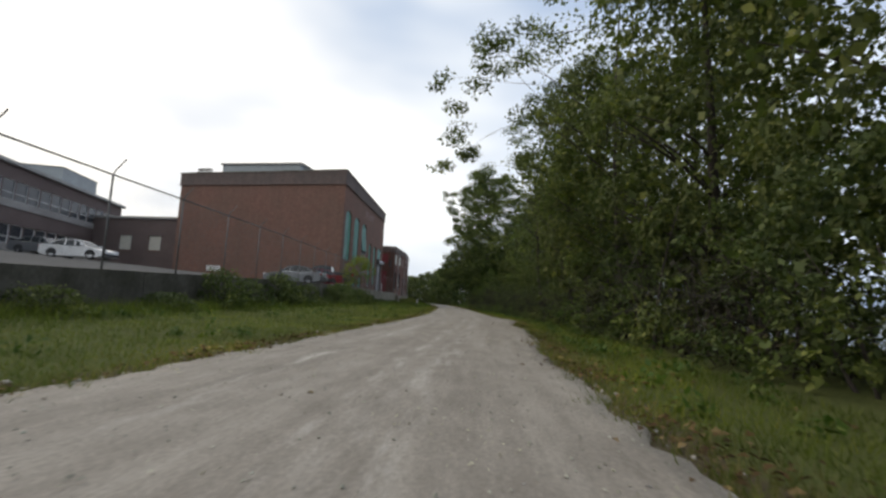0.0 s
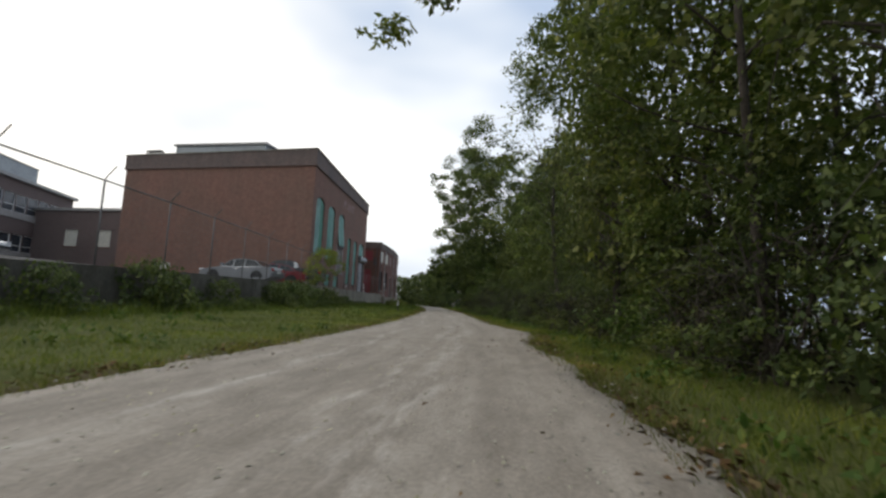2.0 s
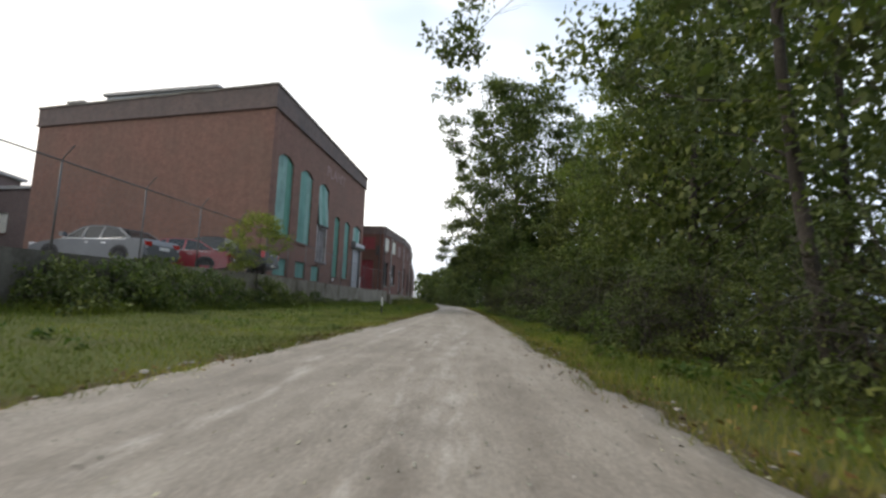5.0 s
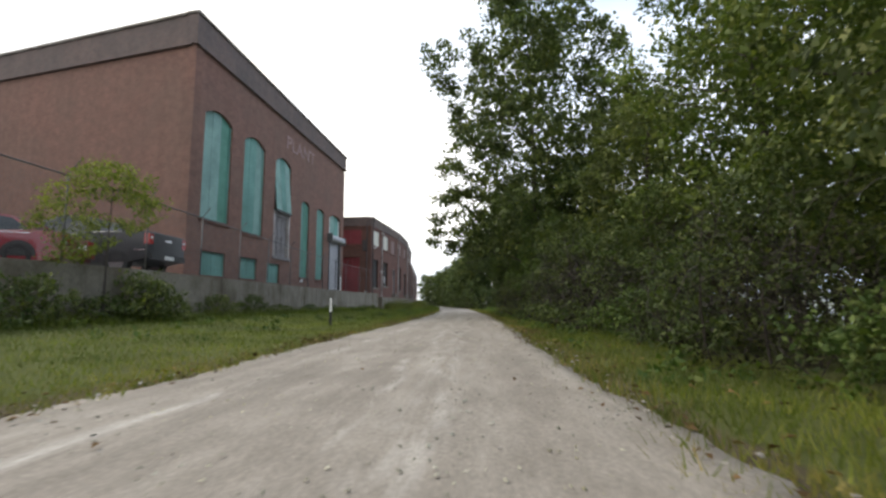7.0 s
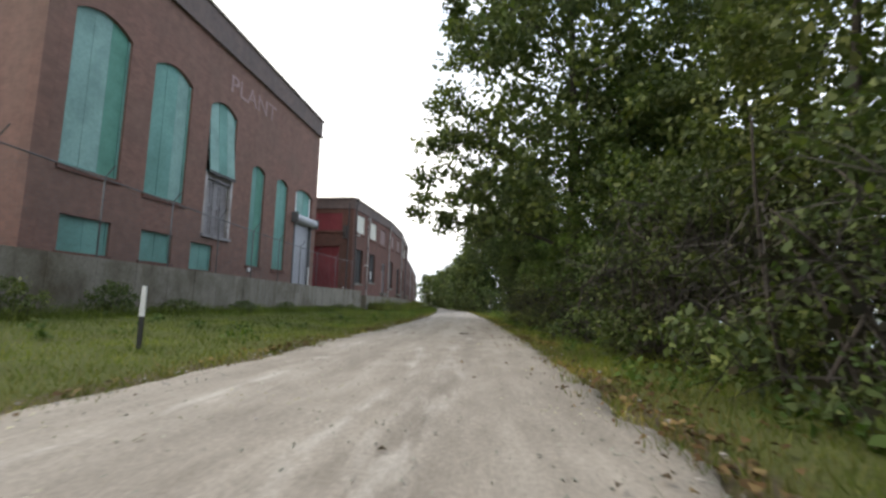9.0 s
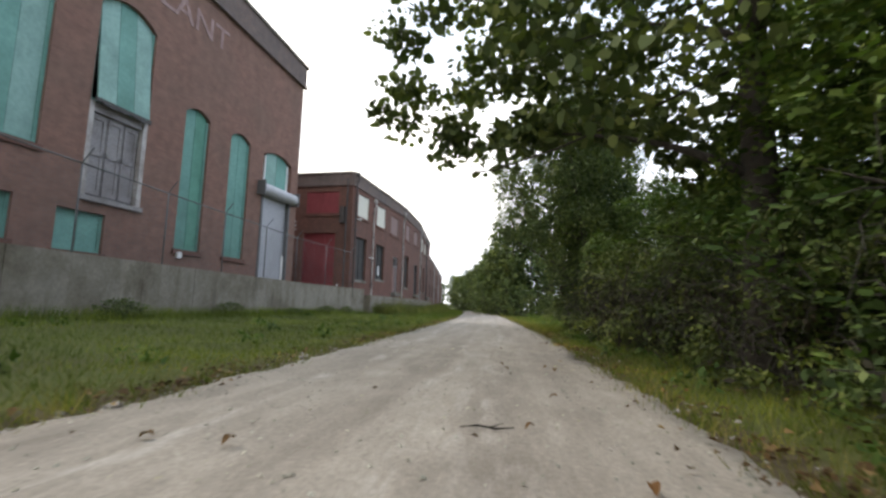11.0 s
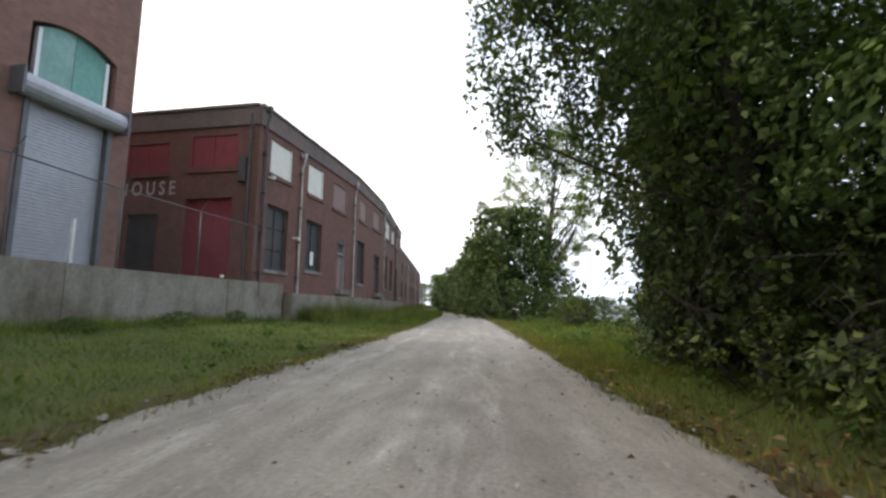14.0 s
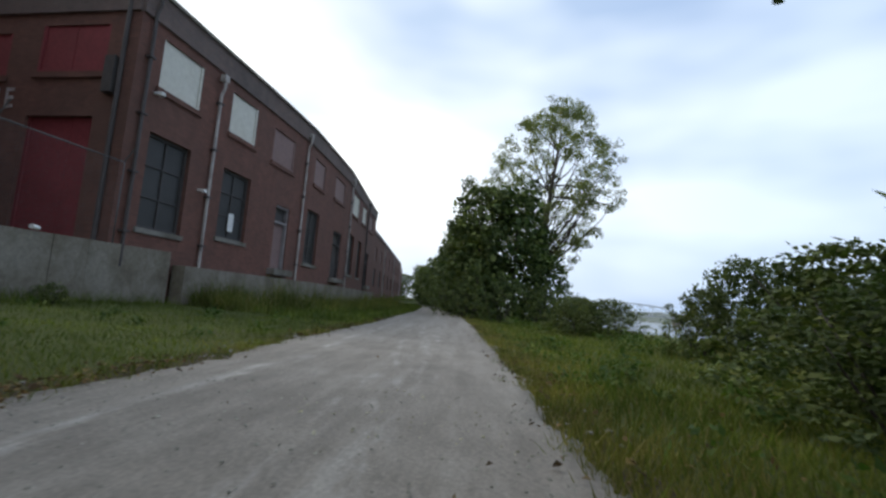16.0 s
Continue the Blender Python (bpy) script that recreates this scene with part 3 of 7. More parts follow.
def make_retaining_wall():
    f = Facade(WALL_LINE, 1)
    w = new("retaining_wall")
    tagged(w, "stained old concrete retaining wall below a chain-link fence", "wall", kind="structure")
    length = f.u[-1]
    u = 0.0
    rng = random.Random(8)
    while u < length - 0.1:
        e = min(length, u + 6.0)
        s = Solid()
        n = 8
        for k in range(n):
            a, b = u + (e - u) * k / n + (0.008 if k == 0 else 0), u + (e - u) * (k + 1) / n - (0.008 if k == n - 1 else 0)
            za, zb = (interp(f.at(q, 0)[1], WALL_TOP) + 0.012 * noise.noise((q * 1.7, 2, 0)) for q in (a, b))
            f.block(s, a, b, -0.5, (za, zb), -0.32, rng.uniform(-0.006, 0.006))
        s.make("wall_section", CONCRETE_DARK if f.at(e, 0)[1] < 37 else CONCRETE_WALL, w)
        u = e


make_retaining_wall()

# ---- the old power plant ----
PLANT = Facade([(-10.4, 49.0), (-7.8, 69.6), (-7.62, 71.0)], 1)
PLANT_END = 19.35
PLANT_SOUTH = Facade([PLANT.at(1.1, 0)[:2], (-30.4, 54.9)], -1)


def window_boarded(fac, parent, u0, u1, z0, z1, rise, material, boards, label, recess=0.14, casing=None, sill=True, tones=(), tilt=0.0):
    """A bricked opening closed with boards: frame, boards and sill."""
    s = Solid()
    t = 0.09
    fac.block(s, u0, u0 + t, z0, z1 - rise, -recess - 0.1, -recess + 0.04)
    fac.block(s, u1 - t, u1, z0, z1 - rise, -recess - 0.1, -recess + 0.04)
    fac.block(s, u0 + t, u1 - t, z0, z0 + t, -recess - 0.1, -recess + 0.04)
    w = s.make("window", casing or material, parent, label)
    a, b = u0 + t, u1 - t
    for k in range(boards):
        s = Solid()
        e, g = a + (b - a) * k / boards, a + (b - a) * (k + 1) / boards
        o = -recess + 0.008 * (k % 2)
        if tilt:
            # the boards have come loose below and lean out over the sill
            n = 4
            for j in range(n):
                c, d = e + 0.006 + (g - e - 0.012) * j / n, e + 0.006 + (g - e - 0.012) * (j + 1) / n
                hc, hd = arch(u0, u1, z1, rise, c), arch(u0, u1, z1, rise, d)
                s.prism([fac.at(c, z0, tilt), fac.at(d, z0, tilt), fac.at(d, z0, tilt + 0.05), fac.at(c, z0, tilt + 0.05)], [fac.at(c, hc, o - 0.05), fac.at(d, hd, o - 0.05), fac.at(d, hd, o), fac.at(c, hc, o)])
        else:
            fac.panel(s, u0, u1, z0 + t, z1, rise, e + 0.006, g - 0.006, -recess - 0.06, o)
        s.make("board", tones[k] if tones else material, w)
    if sill:
        s = Solid()
        fac.block(s, u0 - 0.08, u1 + 0.08, z0 - 0.16, z0, -0.2, 0.07)
        s.make("sill", BRICK_WARE, w)
    return w


def make_plant():
    p = thing("power_plant", "tall red brick power plant with boarded arched windows", "building")
    east = [
        (1.95, 4.1, 4.65, 10.15, 0.4), (5.2, 7.25, 4.5, 9.95, 0.4), (8.45, 10.4, 3.5, 9.75, 0.4),
        (11.9, 13.1, 2.4, 7.65, 0.25), (14.3, 15.55, 2.4, 7.6, 0.25), (16.5, 18.75, 1.66, 7.6, 0.3),
        (2.2, 4.0, 2.0, 3.15, 0), (5.3, 6.85, 2.0, 3.15, 0), (7.9, 9.3, 1.9, 3.05, 0),
    ]
    top = lambda u: interp(u, [(1.1, 12.75), (20, 11.75)])
    crown = lambda u: interp(u, [(1.1, 14.2), (20, 12.75)])
    s = Solid()
    PLANT.wall(s, 1.1, PLANT_END, 0.6, top, east)
    s.make("wall", BRICK_RED, p, "weathered red brick wall with arched openings")
    s = Solid()
    PLANT_SOUTH.wall(s, 0.0, PLANT_SOUTH.u[-1], 0.6, lambda u: 12.75, [], 0.4)
    s.make("wall", BRICK_RED, p, "blank red brick end wall")
    # far end and back, out of reach of the camera but closing the block
    nw, ne = PLANT_SOUTH.at(PLANT_SOUTH.u[-1], 0), PLANT.at(PLANT_END, 0)
    north = Facade([ne[:2], (nw[0] + 2.4, nw[1] + 19.0)], 1)
    s = Solid()
    north.wall(s, 0, north.u[-1], 0.6, lambda u: 11.75, [])
    s.make("wall", BRICK_RED, p)
    west = Facade([(nw[0] + 2.4, nw[1] + 19.0), nw[:2]], 1)
    s = Solid()
    west.wall(s, 0, west.u[-1], 0.6, lambda u: 12.75, [])
    s.make("wall", BRICK_RED, p)
    # grey parapet, standing a little proud, with a stone coping
    s = Solid()
    PLANT.block(s, 1.0, PLANT_END + 0.08, (top(1.0), top(PLANT_END)), (crown(1.0), crown(PLANT_END)), -0.45, 0.09)
    s.make("parapet", BRICK_GREY, p, "grey weathered parapet band")
    s = Solid()
    PLANT_SOUTH.block(s, 0.1, PLANT_SOUTH.u[-1] + 0.08, 12.75, (14.2, 14.05), -0.45, 0.09)
    s.make("parapet", BRICK_GREY, p, "grey weathered parapet band")
    s = Solid()
    north.block(s, 0.5, north.u[-1], 11.75, (12.75, 14.0), -0.45, 0.06)
    s.make("parapet", BRICK_GREY, p)
    for fac, a, b, za, zb in ((PLANT, 0.95, PLANT_END + 0.15, crown(1.0), crown(PLANT_END)), (PLANT_SOUTH, 0.2, PLANT_SOUTH.u[-1] + 0.15, 14.2, 14.05)):
        s = Solid()
        fac.block(s, a, b, (za, zb), (za + 0.13, zb + 0.13), -0.5, 0.16)
        s.make("coping", CONCRETE, p)
        s = Solid()
        fac.block(s, a, b, (12.68 if fac is PLANT_SOUTH else top(a) - 0.07, 12.68 if fac is PLANT_SOUTH else top(b) - 0.07), (12.8 if fac is PLANT_SOUTH else top(a) + 0.05, 12.8 if fac is PLANT_SOUTH else top(b) + 0.05), 0.005, 0.15)
        s.make("string_course", BRICK_GREY, p)
    s = Solid()
    a, b, c, d = PLANT.at(1.2, 0, -0.3), PLANT.at(PLANT_END - 0.1, 0, -0.3), (nw[0] + 2.6, nw[1] + 18.8), PLANT_SOUTH.at(PLANT_SOUTH.u[-1] - 0.3, 0, -0.3)
    s.prism([(*q[:2], 11.5) for q in (a, b, c, d)], [(*q[:2], 11.7) for q in (a, b, c, d)])
    s.make("roof", ROOFING, p)
    # boarded windows
    lab = "faded green boards in an arched opening"
    window_boarded(PLANT, p, *east[0], GREEN_BOARD, 3, lab, tones=(GREEN_PALE, GREEN_PALE, GREEN_DEEP))
    window_boarded(PLANT, p, *east[1], GREEN_BOARD, 3, lab, tones=(GREEN_BOARD, GREEN_BOARD, GREEN_PALE))
    window_boarded(PLANT, p, 8.45, 10.4, 6.3, 9.75, 0.4, GREEN_BOARD, 3, "faded green boards leaning out over the loading door", sill=False, tones=(GREEN_PALE, GREEN_BOARD, GREEN_PALE), tilt=0.1)
    window_boarded(PLANT, p, *east[3], GREEN_BOARD, 2, lab, tones=(GREEN_BOARD, GREEN_DEEP))
    window_boarded(PLANT, p, *east[4], GREEN_BOARD, 2, lab, tones=(GREEN_BOARD, GREEN_BOARD))
    for u0, u1, z0, z1, r in east[6:]:
        window_boarded(PLANT, p, u0, u1, z0, z1, 0, GREEN_BOARD, 2, "dull green board over a basement window")
    window_boarded(PLANT, p, 16.72, 18.6, 5.95, 7.6, 0.3, GREEN_BOARD, 2, "green boards in a white frame above the shutter", casing=SIGN_WHITE, sill=False, tones=(GREEN_PALE, GREEN_BOARD))
    # timber loading door below the third window, with a canopy of boards
    s = Solid()
    PLANT.block(s, 8.6, 10.25, 6.0, 6.28, -0.3, -0.05)
    door = s.make("loading_door", OLD_TIMBER, p, "weathered grey timber loading door, boarded shut")
    s = Solid()
    PLANT.block(s, 8.42, 10.43, 3.36, 3.5, -0.3, 0.1)
    s.make("sill", OLD_TIMBER, door)
    for a, b in ((8.45, 8.6), (10.25, 10.4)):
        s = Solid()
        PLANT.block(s, a, b, 3.5, 6.28, -0.3, 0.0)
        s.make("door_jamb", PIPE_PALE, door, "peeling pale door jamb")
    for k, (a, b) in enumerate(((8.62, 9.16), (9.18, 9.70), (9.72, 10.23))):
        s = Solid()
        PLANT.block(s, a, b, 3.52, 6.0, -0.26, -0.18)
        s.make("door_leaf", OLD_TIMBER, door)
        s = Solid()
        for z in (3.6, 4.75, 5.82):
            PLANT.block(s, a + 0.03, b - 0.03, z, z + 0.16, -0.18, -0.145)
        PLANT.block(s, a + 0.03, a + 0.12, 3.76, 5.82, -0.18, -0.145)
        PLANT.block(s, b - 0.12, b - 0.03, 3.76, 5.82, -0.18, -0.145)
        s.make("door_rail", OLD_TIMBER, door)
    s = Solid()
    for k in range(9):
        u = 8.5 + 0.21 * k
        PLANT.block(s, u, u + 0.2, 6.3 - 0.05 - 0.09 * (k * 7 % 5) / 5, 6.36, 0.1, 0.15)
    s.make("canopy", DARK_BOARD, p, "splintered dark lower edge of the leaning boards")
    # roller shutter and its drum
    s = Solid()
    z = 1.7
    while z < 5.5:
        PLANT.block(s, 16.62, 18.63, z, z + 0.088, -0.16, -0.13)
        PLANT.block(s, 16.62, 18.63, z + 0.012, z + 0.076, -0.13, -0.118)
        z += 0.09
    sh = s.make("roller_shutter", STEEL_DOOR, p, "pale grey steel roller shutter, closed")
    for a, b in ((16.5, 16.62), (18.63, 18.75)):
        s = Solid()
        PLANT.block(s, a, b, 1.66, 5.5, -0.2, 0.05)
        s.make("guide_rail", GALV, sh)
    s = Solid()
    n = 14
    ring = [(0.27 * math.cos(2 * math.pi * k / n), 0.27 * math.sin(2 * math.pi * k / n)) for k in range(n)]
    s.prism([PLANT.at(16.2, 5.68 + b, 0.12 + a) for a, b in ring], [PLANT.at(18.98, 5.68 + b, 0.12 + a) for a, b in ring])
    s.make("shutter_drum", STEEL_DOOR, sh, "round shutter drum housing")
    for u in (16.2, 18.92):
        s = Solid()
        PLANT.block(s, u - 0.03, u + 0.03, 5.36, 6.0, 0.0, 0.42)
        s.make("drum_bracket", GALV, sh)
    # faded name, high on the wall
    m = Matrix.Translation(PLANT.at(9.6, 10.55, 0.006)) @ pose(0, 0, 0, 90, 0, PLANT.turn(9.6))
    lettering("PLANT", 1.2, LETTER_FAINT, p, m, "letters", 0.01, 4.1, 0.012)
    # small white box low on the wall
    s = Solid()
    PLANT.block(s, 12.0, 12.2, 2.1, 2.3, 0, 0.1)
    s.make("junction_box", SIGN_WHITE, p)
    # metal penthouse on the roof and a louvred vent
    roof = Solid()
    roof.prism([(-26.3, 56.0, 11.7), (-16.4, 53.9, 11.7), (-14.4, 62.5, 11.7), (-24.3, 64.6, 11.7)], [(-26.3, 56.0, 15.65), (-16.4, 53.9, 15.65), (-14.4, 62.5, 15.65), (-24.3, 64.6, 15.65)])
    pent = roof.make("penthouse", PENT_METAL, p, "pale metal-clad plant room on the roof")
    s = Solid()
    s.prism([(-26.5, 55.8, 15.65), (-16.2, 53.65, 15.65), (-14.2, 62.7, 15.65), (-24.5, 64.8, 15.65)], [(-26.5, 55.8, 15.85), (-16.2, 53.65, 15.85), (-14.2, 62.7, 15.85), (-24.5, 64.8, 15.85)])
    s.make("roof_edge", GREY_TRIM, pent)
    vent = Solid()
    for z in (14.1, 14.45, 14.8):
        vent.prism([(-28.9, 55.3, z), (-27.2, 54.9, z), (-27.2, 55.5, z), (-28.9, 55.9, z)], [(-28.9, 55.3, z + 0.12), (-27.2, 54.9, z + 0.12), (-27.2, 55.5, z + 0.12), (-28.9, 55.9, z + 0.12)])
    for x, y in ((-28.9, 55.4), (-27.3, 55.0), (-28.8, 55.8), (-27.3, 55.45)):
        vent.box(x, x + 0.08, y, y + 0.08, 11.7, 14.9)
    vent.make("roof_vent", GREY_TRIM, p, "slatted steel vent frame")
    return p


make_plant()

# ---- the curved brick warehouse ----
WARE = Facade([(-6.75, 73.4), (-6.08, 79.4), (-5.66, 84.0), (-5.66, 91.0), (-6.3, 99.0), (-6.75, 105.0)], 1)
WARE_SOUTH = Facade([(-6.75, 73.4), (-30.0, 75.9)], -1)


def uy(y):
    """Metres along the warehouse's front at that y."""
    for k, (a, b) in enumerate(zip(WARE.p, WARE.p[1:])):
        if y <= b.y or k == len(WARE.p) - 2:
            return WARE.u[k] + (y - a.y) / (b.y - a.y) * (b - a).length


def dark_window(fac, parent, u0, u1, z0, z1, label, cols=2, rows=3):
    s = Solid()
    t, o = 0.08, -0.16
    for a, b, c, d in ((u0, u0 + t, z0, z1), (u1 - t, u1, z0, z1), (u0 + t, u1 - t, z0, z0 + t), (u0 + t, u1 - t, z1 - t, z1)):
        fac.block(s, a, b, c, d, o - 0.08, o + 0.03)
    for k in range(1, cols):
        x = u0 + (u1 - u0) * k / cols
        fac.block(s, x - 0.025, x + 0.025, z0 + t, z1 - t, o - 0.06, o + 0.015)
    for k in range(1, rows):
        z = z0 + (z1 - z0) * k / rows
        fac.block(s, u0 + t, u1 - t, z - 0.02, z + 0.02, o - 0.055, o + 0.01)
    w = s.make("window", DARK_BOARD, parent, label)
    for i in range(cols):
        for j in range(rows):
            s = Solid()
            fac.block(s, u0 + (u1 - u0) * i / cols + 0.03, u0 + (u1 - u0) * (i + 1) / cols - 0.03, z0 + (z1 - z0) * j / rows + 0.025, z0 + (z1 - z0) * (j + 1) / rows - 0.025, o - 0.05, o - 0.03)
            s.make("pane", DARK_GLASS, w)
    s = Solid()
    fac.block(s, u0 - 0.08, u1 + 0.08, z0 - 0.14, z0, -0.2, 0.06)
    s.make("sill", CONCRETE, w)
    return w


def make_warehouse():
    p = thing("warehouse", "long dark red brick warehouse with a gently curved front", "building")
    up = [(74.25, 75.95, 6.2, 7.65), (77.5, 79.1, 6.15, 7.6), (80.4, 82.3, 6.05, 7.45), (84.6, 86.3, 6.2, 7.5), (88.2, 90.3, 6.3, 7.55), (93.1, 95.4, 6.3, 7.75), (97.3, 99.0, 6.4, 7.7), (101.0, 103.0, 6.4, 7.7)]
    low = [(74.2, 75.85, 2.2, 4.9), (77.5, 79.15, 2.45, 4.87), (84.2, 86.0, 2.2, 4.85), (92.6, 94.6, 2.2, 4.9), (96.3, 98.0, 2.2, 4.9)]
    doors = [(81.2, 82.4, 1.68, 4.4), (88.7, 90.4, 1.75, 4.5), (100.5, 102.0, 1.75, 4.5)]
    ops = [(uy(a), uy(b), c, d, 0) for a, b, c, d in up + low + doors]
    end = WARE.u[-1]
    top = lambda u: 7.95
    s = Solid()
    WARE.wall(s, 0, end, 0.2, top, ops)
    s.make("wall", BRICK_WARE, p, "dark red brick front with painted-over windows")
    s = Solid()
    n = 5
    cut = WARE.u
    for k in range(n):
        a, b = cut[k], cut[k + 1]
        za, zb = (8.72 - 0.005 * q for q in (a, b))
        WARE.block(s, a, b, 7.95, (za, zb), -0.42, 0.07)
    s.make("parapet", BRICK_GREY, p, "grey stained parapet band")
    s = Solid()
    for k in range(n):
        a, b = cut[k], cut[k + 1]
        za, zb = (8.72 - 0.005 * q for q in (a, b))
        WARE.block(s, a, b, (za, zb), (za + 0.1, zb + 0.1), -0.46, 0.14)
    s.make("coping", CONCRETE, p)
    # south end wall
    sop = [(0.92, 3.1, 6.22, 7.6), (4.1, 6.15, 6.12, 7.4), (6.7, 8.25, 5.85, 7.1), (1.05, 3.2, 1.66, 5.0), (4.42, 5.92, 1.66, 4.42), (6.75, 8.2, 1.9, 4.68)]
    gable = lambda u: interp(u, [(0, 7.95), (6.2, 7.95), (9.5, 6.9), (23, 6.9)])
    s = Solid()
    WARE_SOUTH.wall(s, 0, WARE_SOUTH.u[-1], 0.2, gable, [(*o, 0) for o in sop])
    s.make("wall", BRICK_WARE, p, "dark red brick end wall with red boards")
    s = Solid()
    for a, b in ((0.05, 6.2), (6.2, 9.5), (9.5, 23.0)):
        WARE_SOUTH.block(s, a, b, (gable(a), gable(b)), (gable(a) + 0.77, gable(b) + 0.77), -0.42, 0.07)
    s.make("parapet", BRICK_GREY, p, "grey stained parapet band")
    s = Solid()
    for a, b in ((0.05, 6.2), (6.2, 9.5), (9.5, 23.0)):
        WARE_SOUTH.block(s, a, b, (gable(a) + 0.77, gable(b) + 0.77), (gable(a) + 0.87, gable(b) + 0.87), -0.46, 0.14)
    s.make("coping", CONCRETE, p)
    for u0, u1, z0, z1 in sop[:3]:
        window_boarded(WARE_SOUTH, p, u0, u1, z0, z1, 0, RED_BOARD, 2, "red boards over a window", recess=0.045)
    window_boarded(WARE_SOUTH, p, *sop[3], 0, RED_BOARD, 3, "red boarded freight doorway", sill=False)
    window_boarded(WARE_SOUTH, p, *sop[4], 0, DARK_BOARD, 2, "dark boarded doorway", sill=False)
    w = dark_window(WARE_SOUTH, p, *sop[5], "window with pale upper panes and dark bars", 3, 3)
    s = Solid()
    for k in range(3):
        a = 6.75 + 1.45 * k / 3
        WARE_SOUTH.block(s, a + 0.06, a + 0.42, 3.72, 4.56, -0.188, -0.182)
    s.make("blind", WHITE_BOARD, w, "pale blind behind the upper panes")
    # name painted on the brick: one word that can be read, the one before it as bars
    m = Matrix.Translation(WARE_SOUTH.at(6.42, 5.22, 0.006)) @ pose(0, 0, 0, 90, 0, WARE_SOUTH.turn(1) + 180)
    lettering("H O U S E", 0.82, LETTER, p, m, "letters", 0.01, 2.72, 0.012)
    for k in range(3):
        u = 6.72 + 0.6 * k
        for z in (5.24, 5.58):
            s = Solid()
            WARE_SOUTH.block(s, u, u + 0.42, z, z + 0.08, 0.002, 0.008)
            s.make("letter_bar", LETTER_FAINT, p)
    # front windows
    kinds = [WHITE_BOARD, WHITE_BOARD, TAN_BOARD, TAN_BOARD, TAN_BOARD, WHITE_BOARD, WHITE_BOARD, TAN_BOARD]
    for (a, b, c, d), m in zip(up, kinds):
        window_boarded(WARE, p, uy(a), uy(b), c, d, 0, m, 1, "white board over an upper window" if m is WHITE_BOARD else "dull pinkish board over an upper window", recess=0.06)
    for k, (a, b, c, d) in enumerate(low):
        w = dark_window(WARE, p, uy(a), uy(b), c, d, "dark lower window", 2, 3)
        if k == 1:
            s = Solid()
            WARE.block(s, uy(78.25), uy(78.55), 2.75, 3.4, -0.13, -0.12)
            s.make("notice", SIGN_WHITE, w, "small white notice in the window")
    for a, b, c, d in doors:
        u0, u1 = uy(a), uy(b)
        s = Solid()
        WARE.block(s, u0, u0 + 0.1, c, d, -0.3, -0.06)
        WARE.block(s, u1 - 0.1, u1, c, d, -0.3, -0.06)
        WARE.block(s, u0 + 0.1, u1 - 0.1, d - 0.1, d, -0.3, -0.06)
        WARE.block(s, u0 + 0.1, u1 - 0.1, c + 1.95, c + 2.05, -0.3, -0.06)
        dr = s.make("door", OLD_TIMBER if a < 85 else DARK_BOARD, p, "plain door under a dark transom")
        s = Solid()
        WARE.block(s, u0 + 0.1, u1 - 0.1, c, c + 1.95, -0.26, -0.2)
        s.make("door_leaf", TAN_BOARD if a < 85 else DARK_BOARD, dr)
        s = Solid()
        WARE.block(s, u0 + 0.1, u1 - 0.1, c + 2.05, d - 0.1, -0.26, -0.22)
        s.make("transom", DARK_BOARD, dr)
        s = Solid()
        WARE.block(s, u0 - 0.2, u1 + 0.2, c - 0.25, c, -0.1, 0.35)
        s.make("door_step", CONCRETE, dr)
    # downpipes
    for y, m, top_z in ((73.75, PIPE_DARK, 8.6), (76.75, PIPE_PALE, 7.6), (83.4, PIPE_PALE, 8.05), (92.0, PIPE_PALE, 8.3), (99.6, PIPE_DARK, 8.2)):
        u = uy(y)
        s = Solid()
        path = [WARE.at(u, 1.1, 0.1), WARE.at(u, top_z - 0.5, 0.1), WARE.at(u, top_z - 0.25, 0.2), WARE.at(u, top_z, 0.2)]
        s.tube(path, 0.05, 8)
        WARE.block(s, u - 0.1, u + 0.1, top_z, top_z + 0.22, 0.06, 0.26)
        dp = s.make("downpipe", m, p, "rain downpipe with a hopper")
        for z in (2.0, 3.6, 5.2, 6.8):
            s = Solid()
            WARE.block(s, u - 0.1, u + 0.1, z, z + 0.05, 0.0, 0.18)
            s.make("pipe_clip", PIPE_DARK, dp)
    # wall lamps
    for y, z in ((74.15, 5.95), (76.35, 3.75)):
        s = Solid()
        u = uy(y)
        WARE.block(s, u - 0.03, u + 0.03, z, z + 0.06, 0, 0.16)
        WARE.block(s, u - 0.07, u + 0.07, z - 0.05, z + 0.05, 0.16, 0.3)
        s.make("wall_lamp", SIGN_WHITE, p, "small white wall lamp")
    # dark conduit by the corner on the end wall
    s = Solid()
    s.tube([WARE_SOUTH.at(0.35, 1.7, 0.08), WARE_SOUTH.at(0.35, 8.4, 0.08)], 0.06)
    s.make("downpipe", PIPE_DARK, p)
    s = Solid()
    WARE_SOUTH.block(s, 0.45, 0.75, 5.6, 6.6, 0.0, 0.2)
    s.make("meter_box", DARK_BOARD, p)
    # back and roof
    s = Solid()
    q = [WARE.at(u, 0, -0.3)[:2] for u in (0.7, *WARE.u[1:])] + [(-30.0, 105.0), (-30.0, 76.6)]
    s.prism([(*c, 7.2) for c in q], [(*c, 7.4) for c in q])
    s.make("roof", ROOFING, p)
    s = Solid()
    s.prism([(-30.4, 75.9, 0.2), (-30, 75.9, 0.2), (-30, 105, 0.2), (-30.4, 105, 0.2)], [(-30.4, 75.9, 7.6), (-30, 75.9, 7.6), (-30, 105, 7.6), (-30.4, 105, 7.6)])
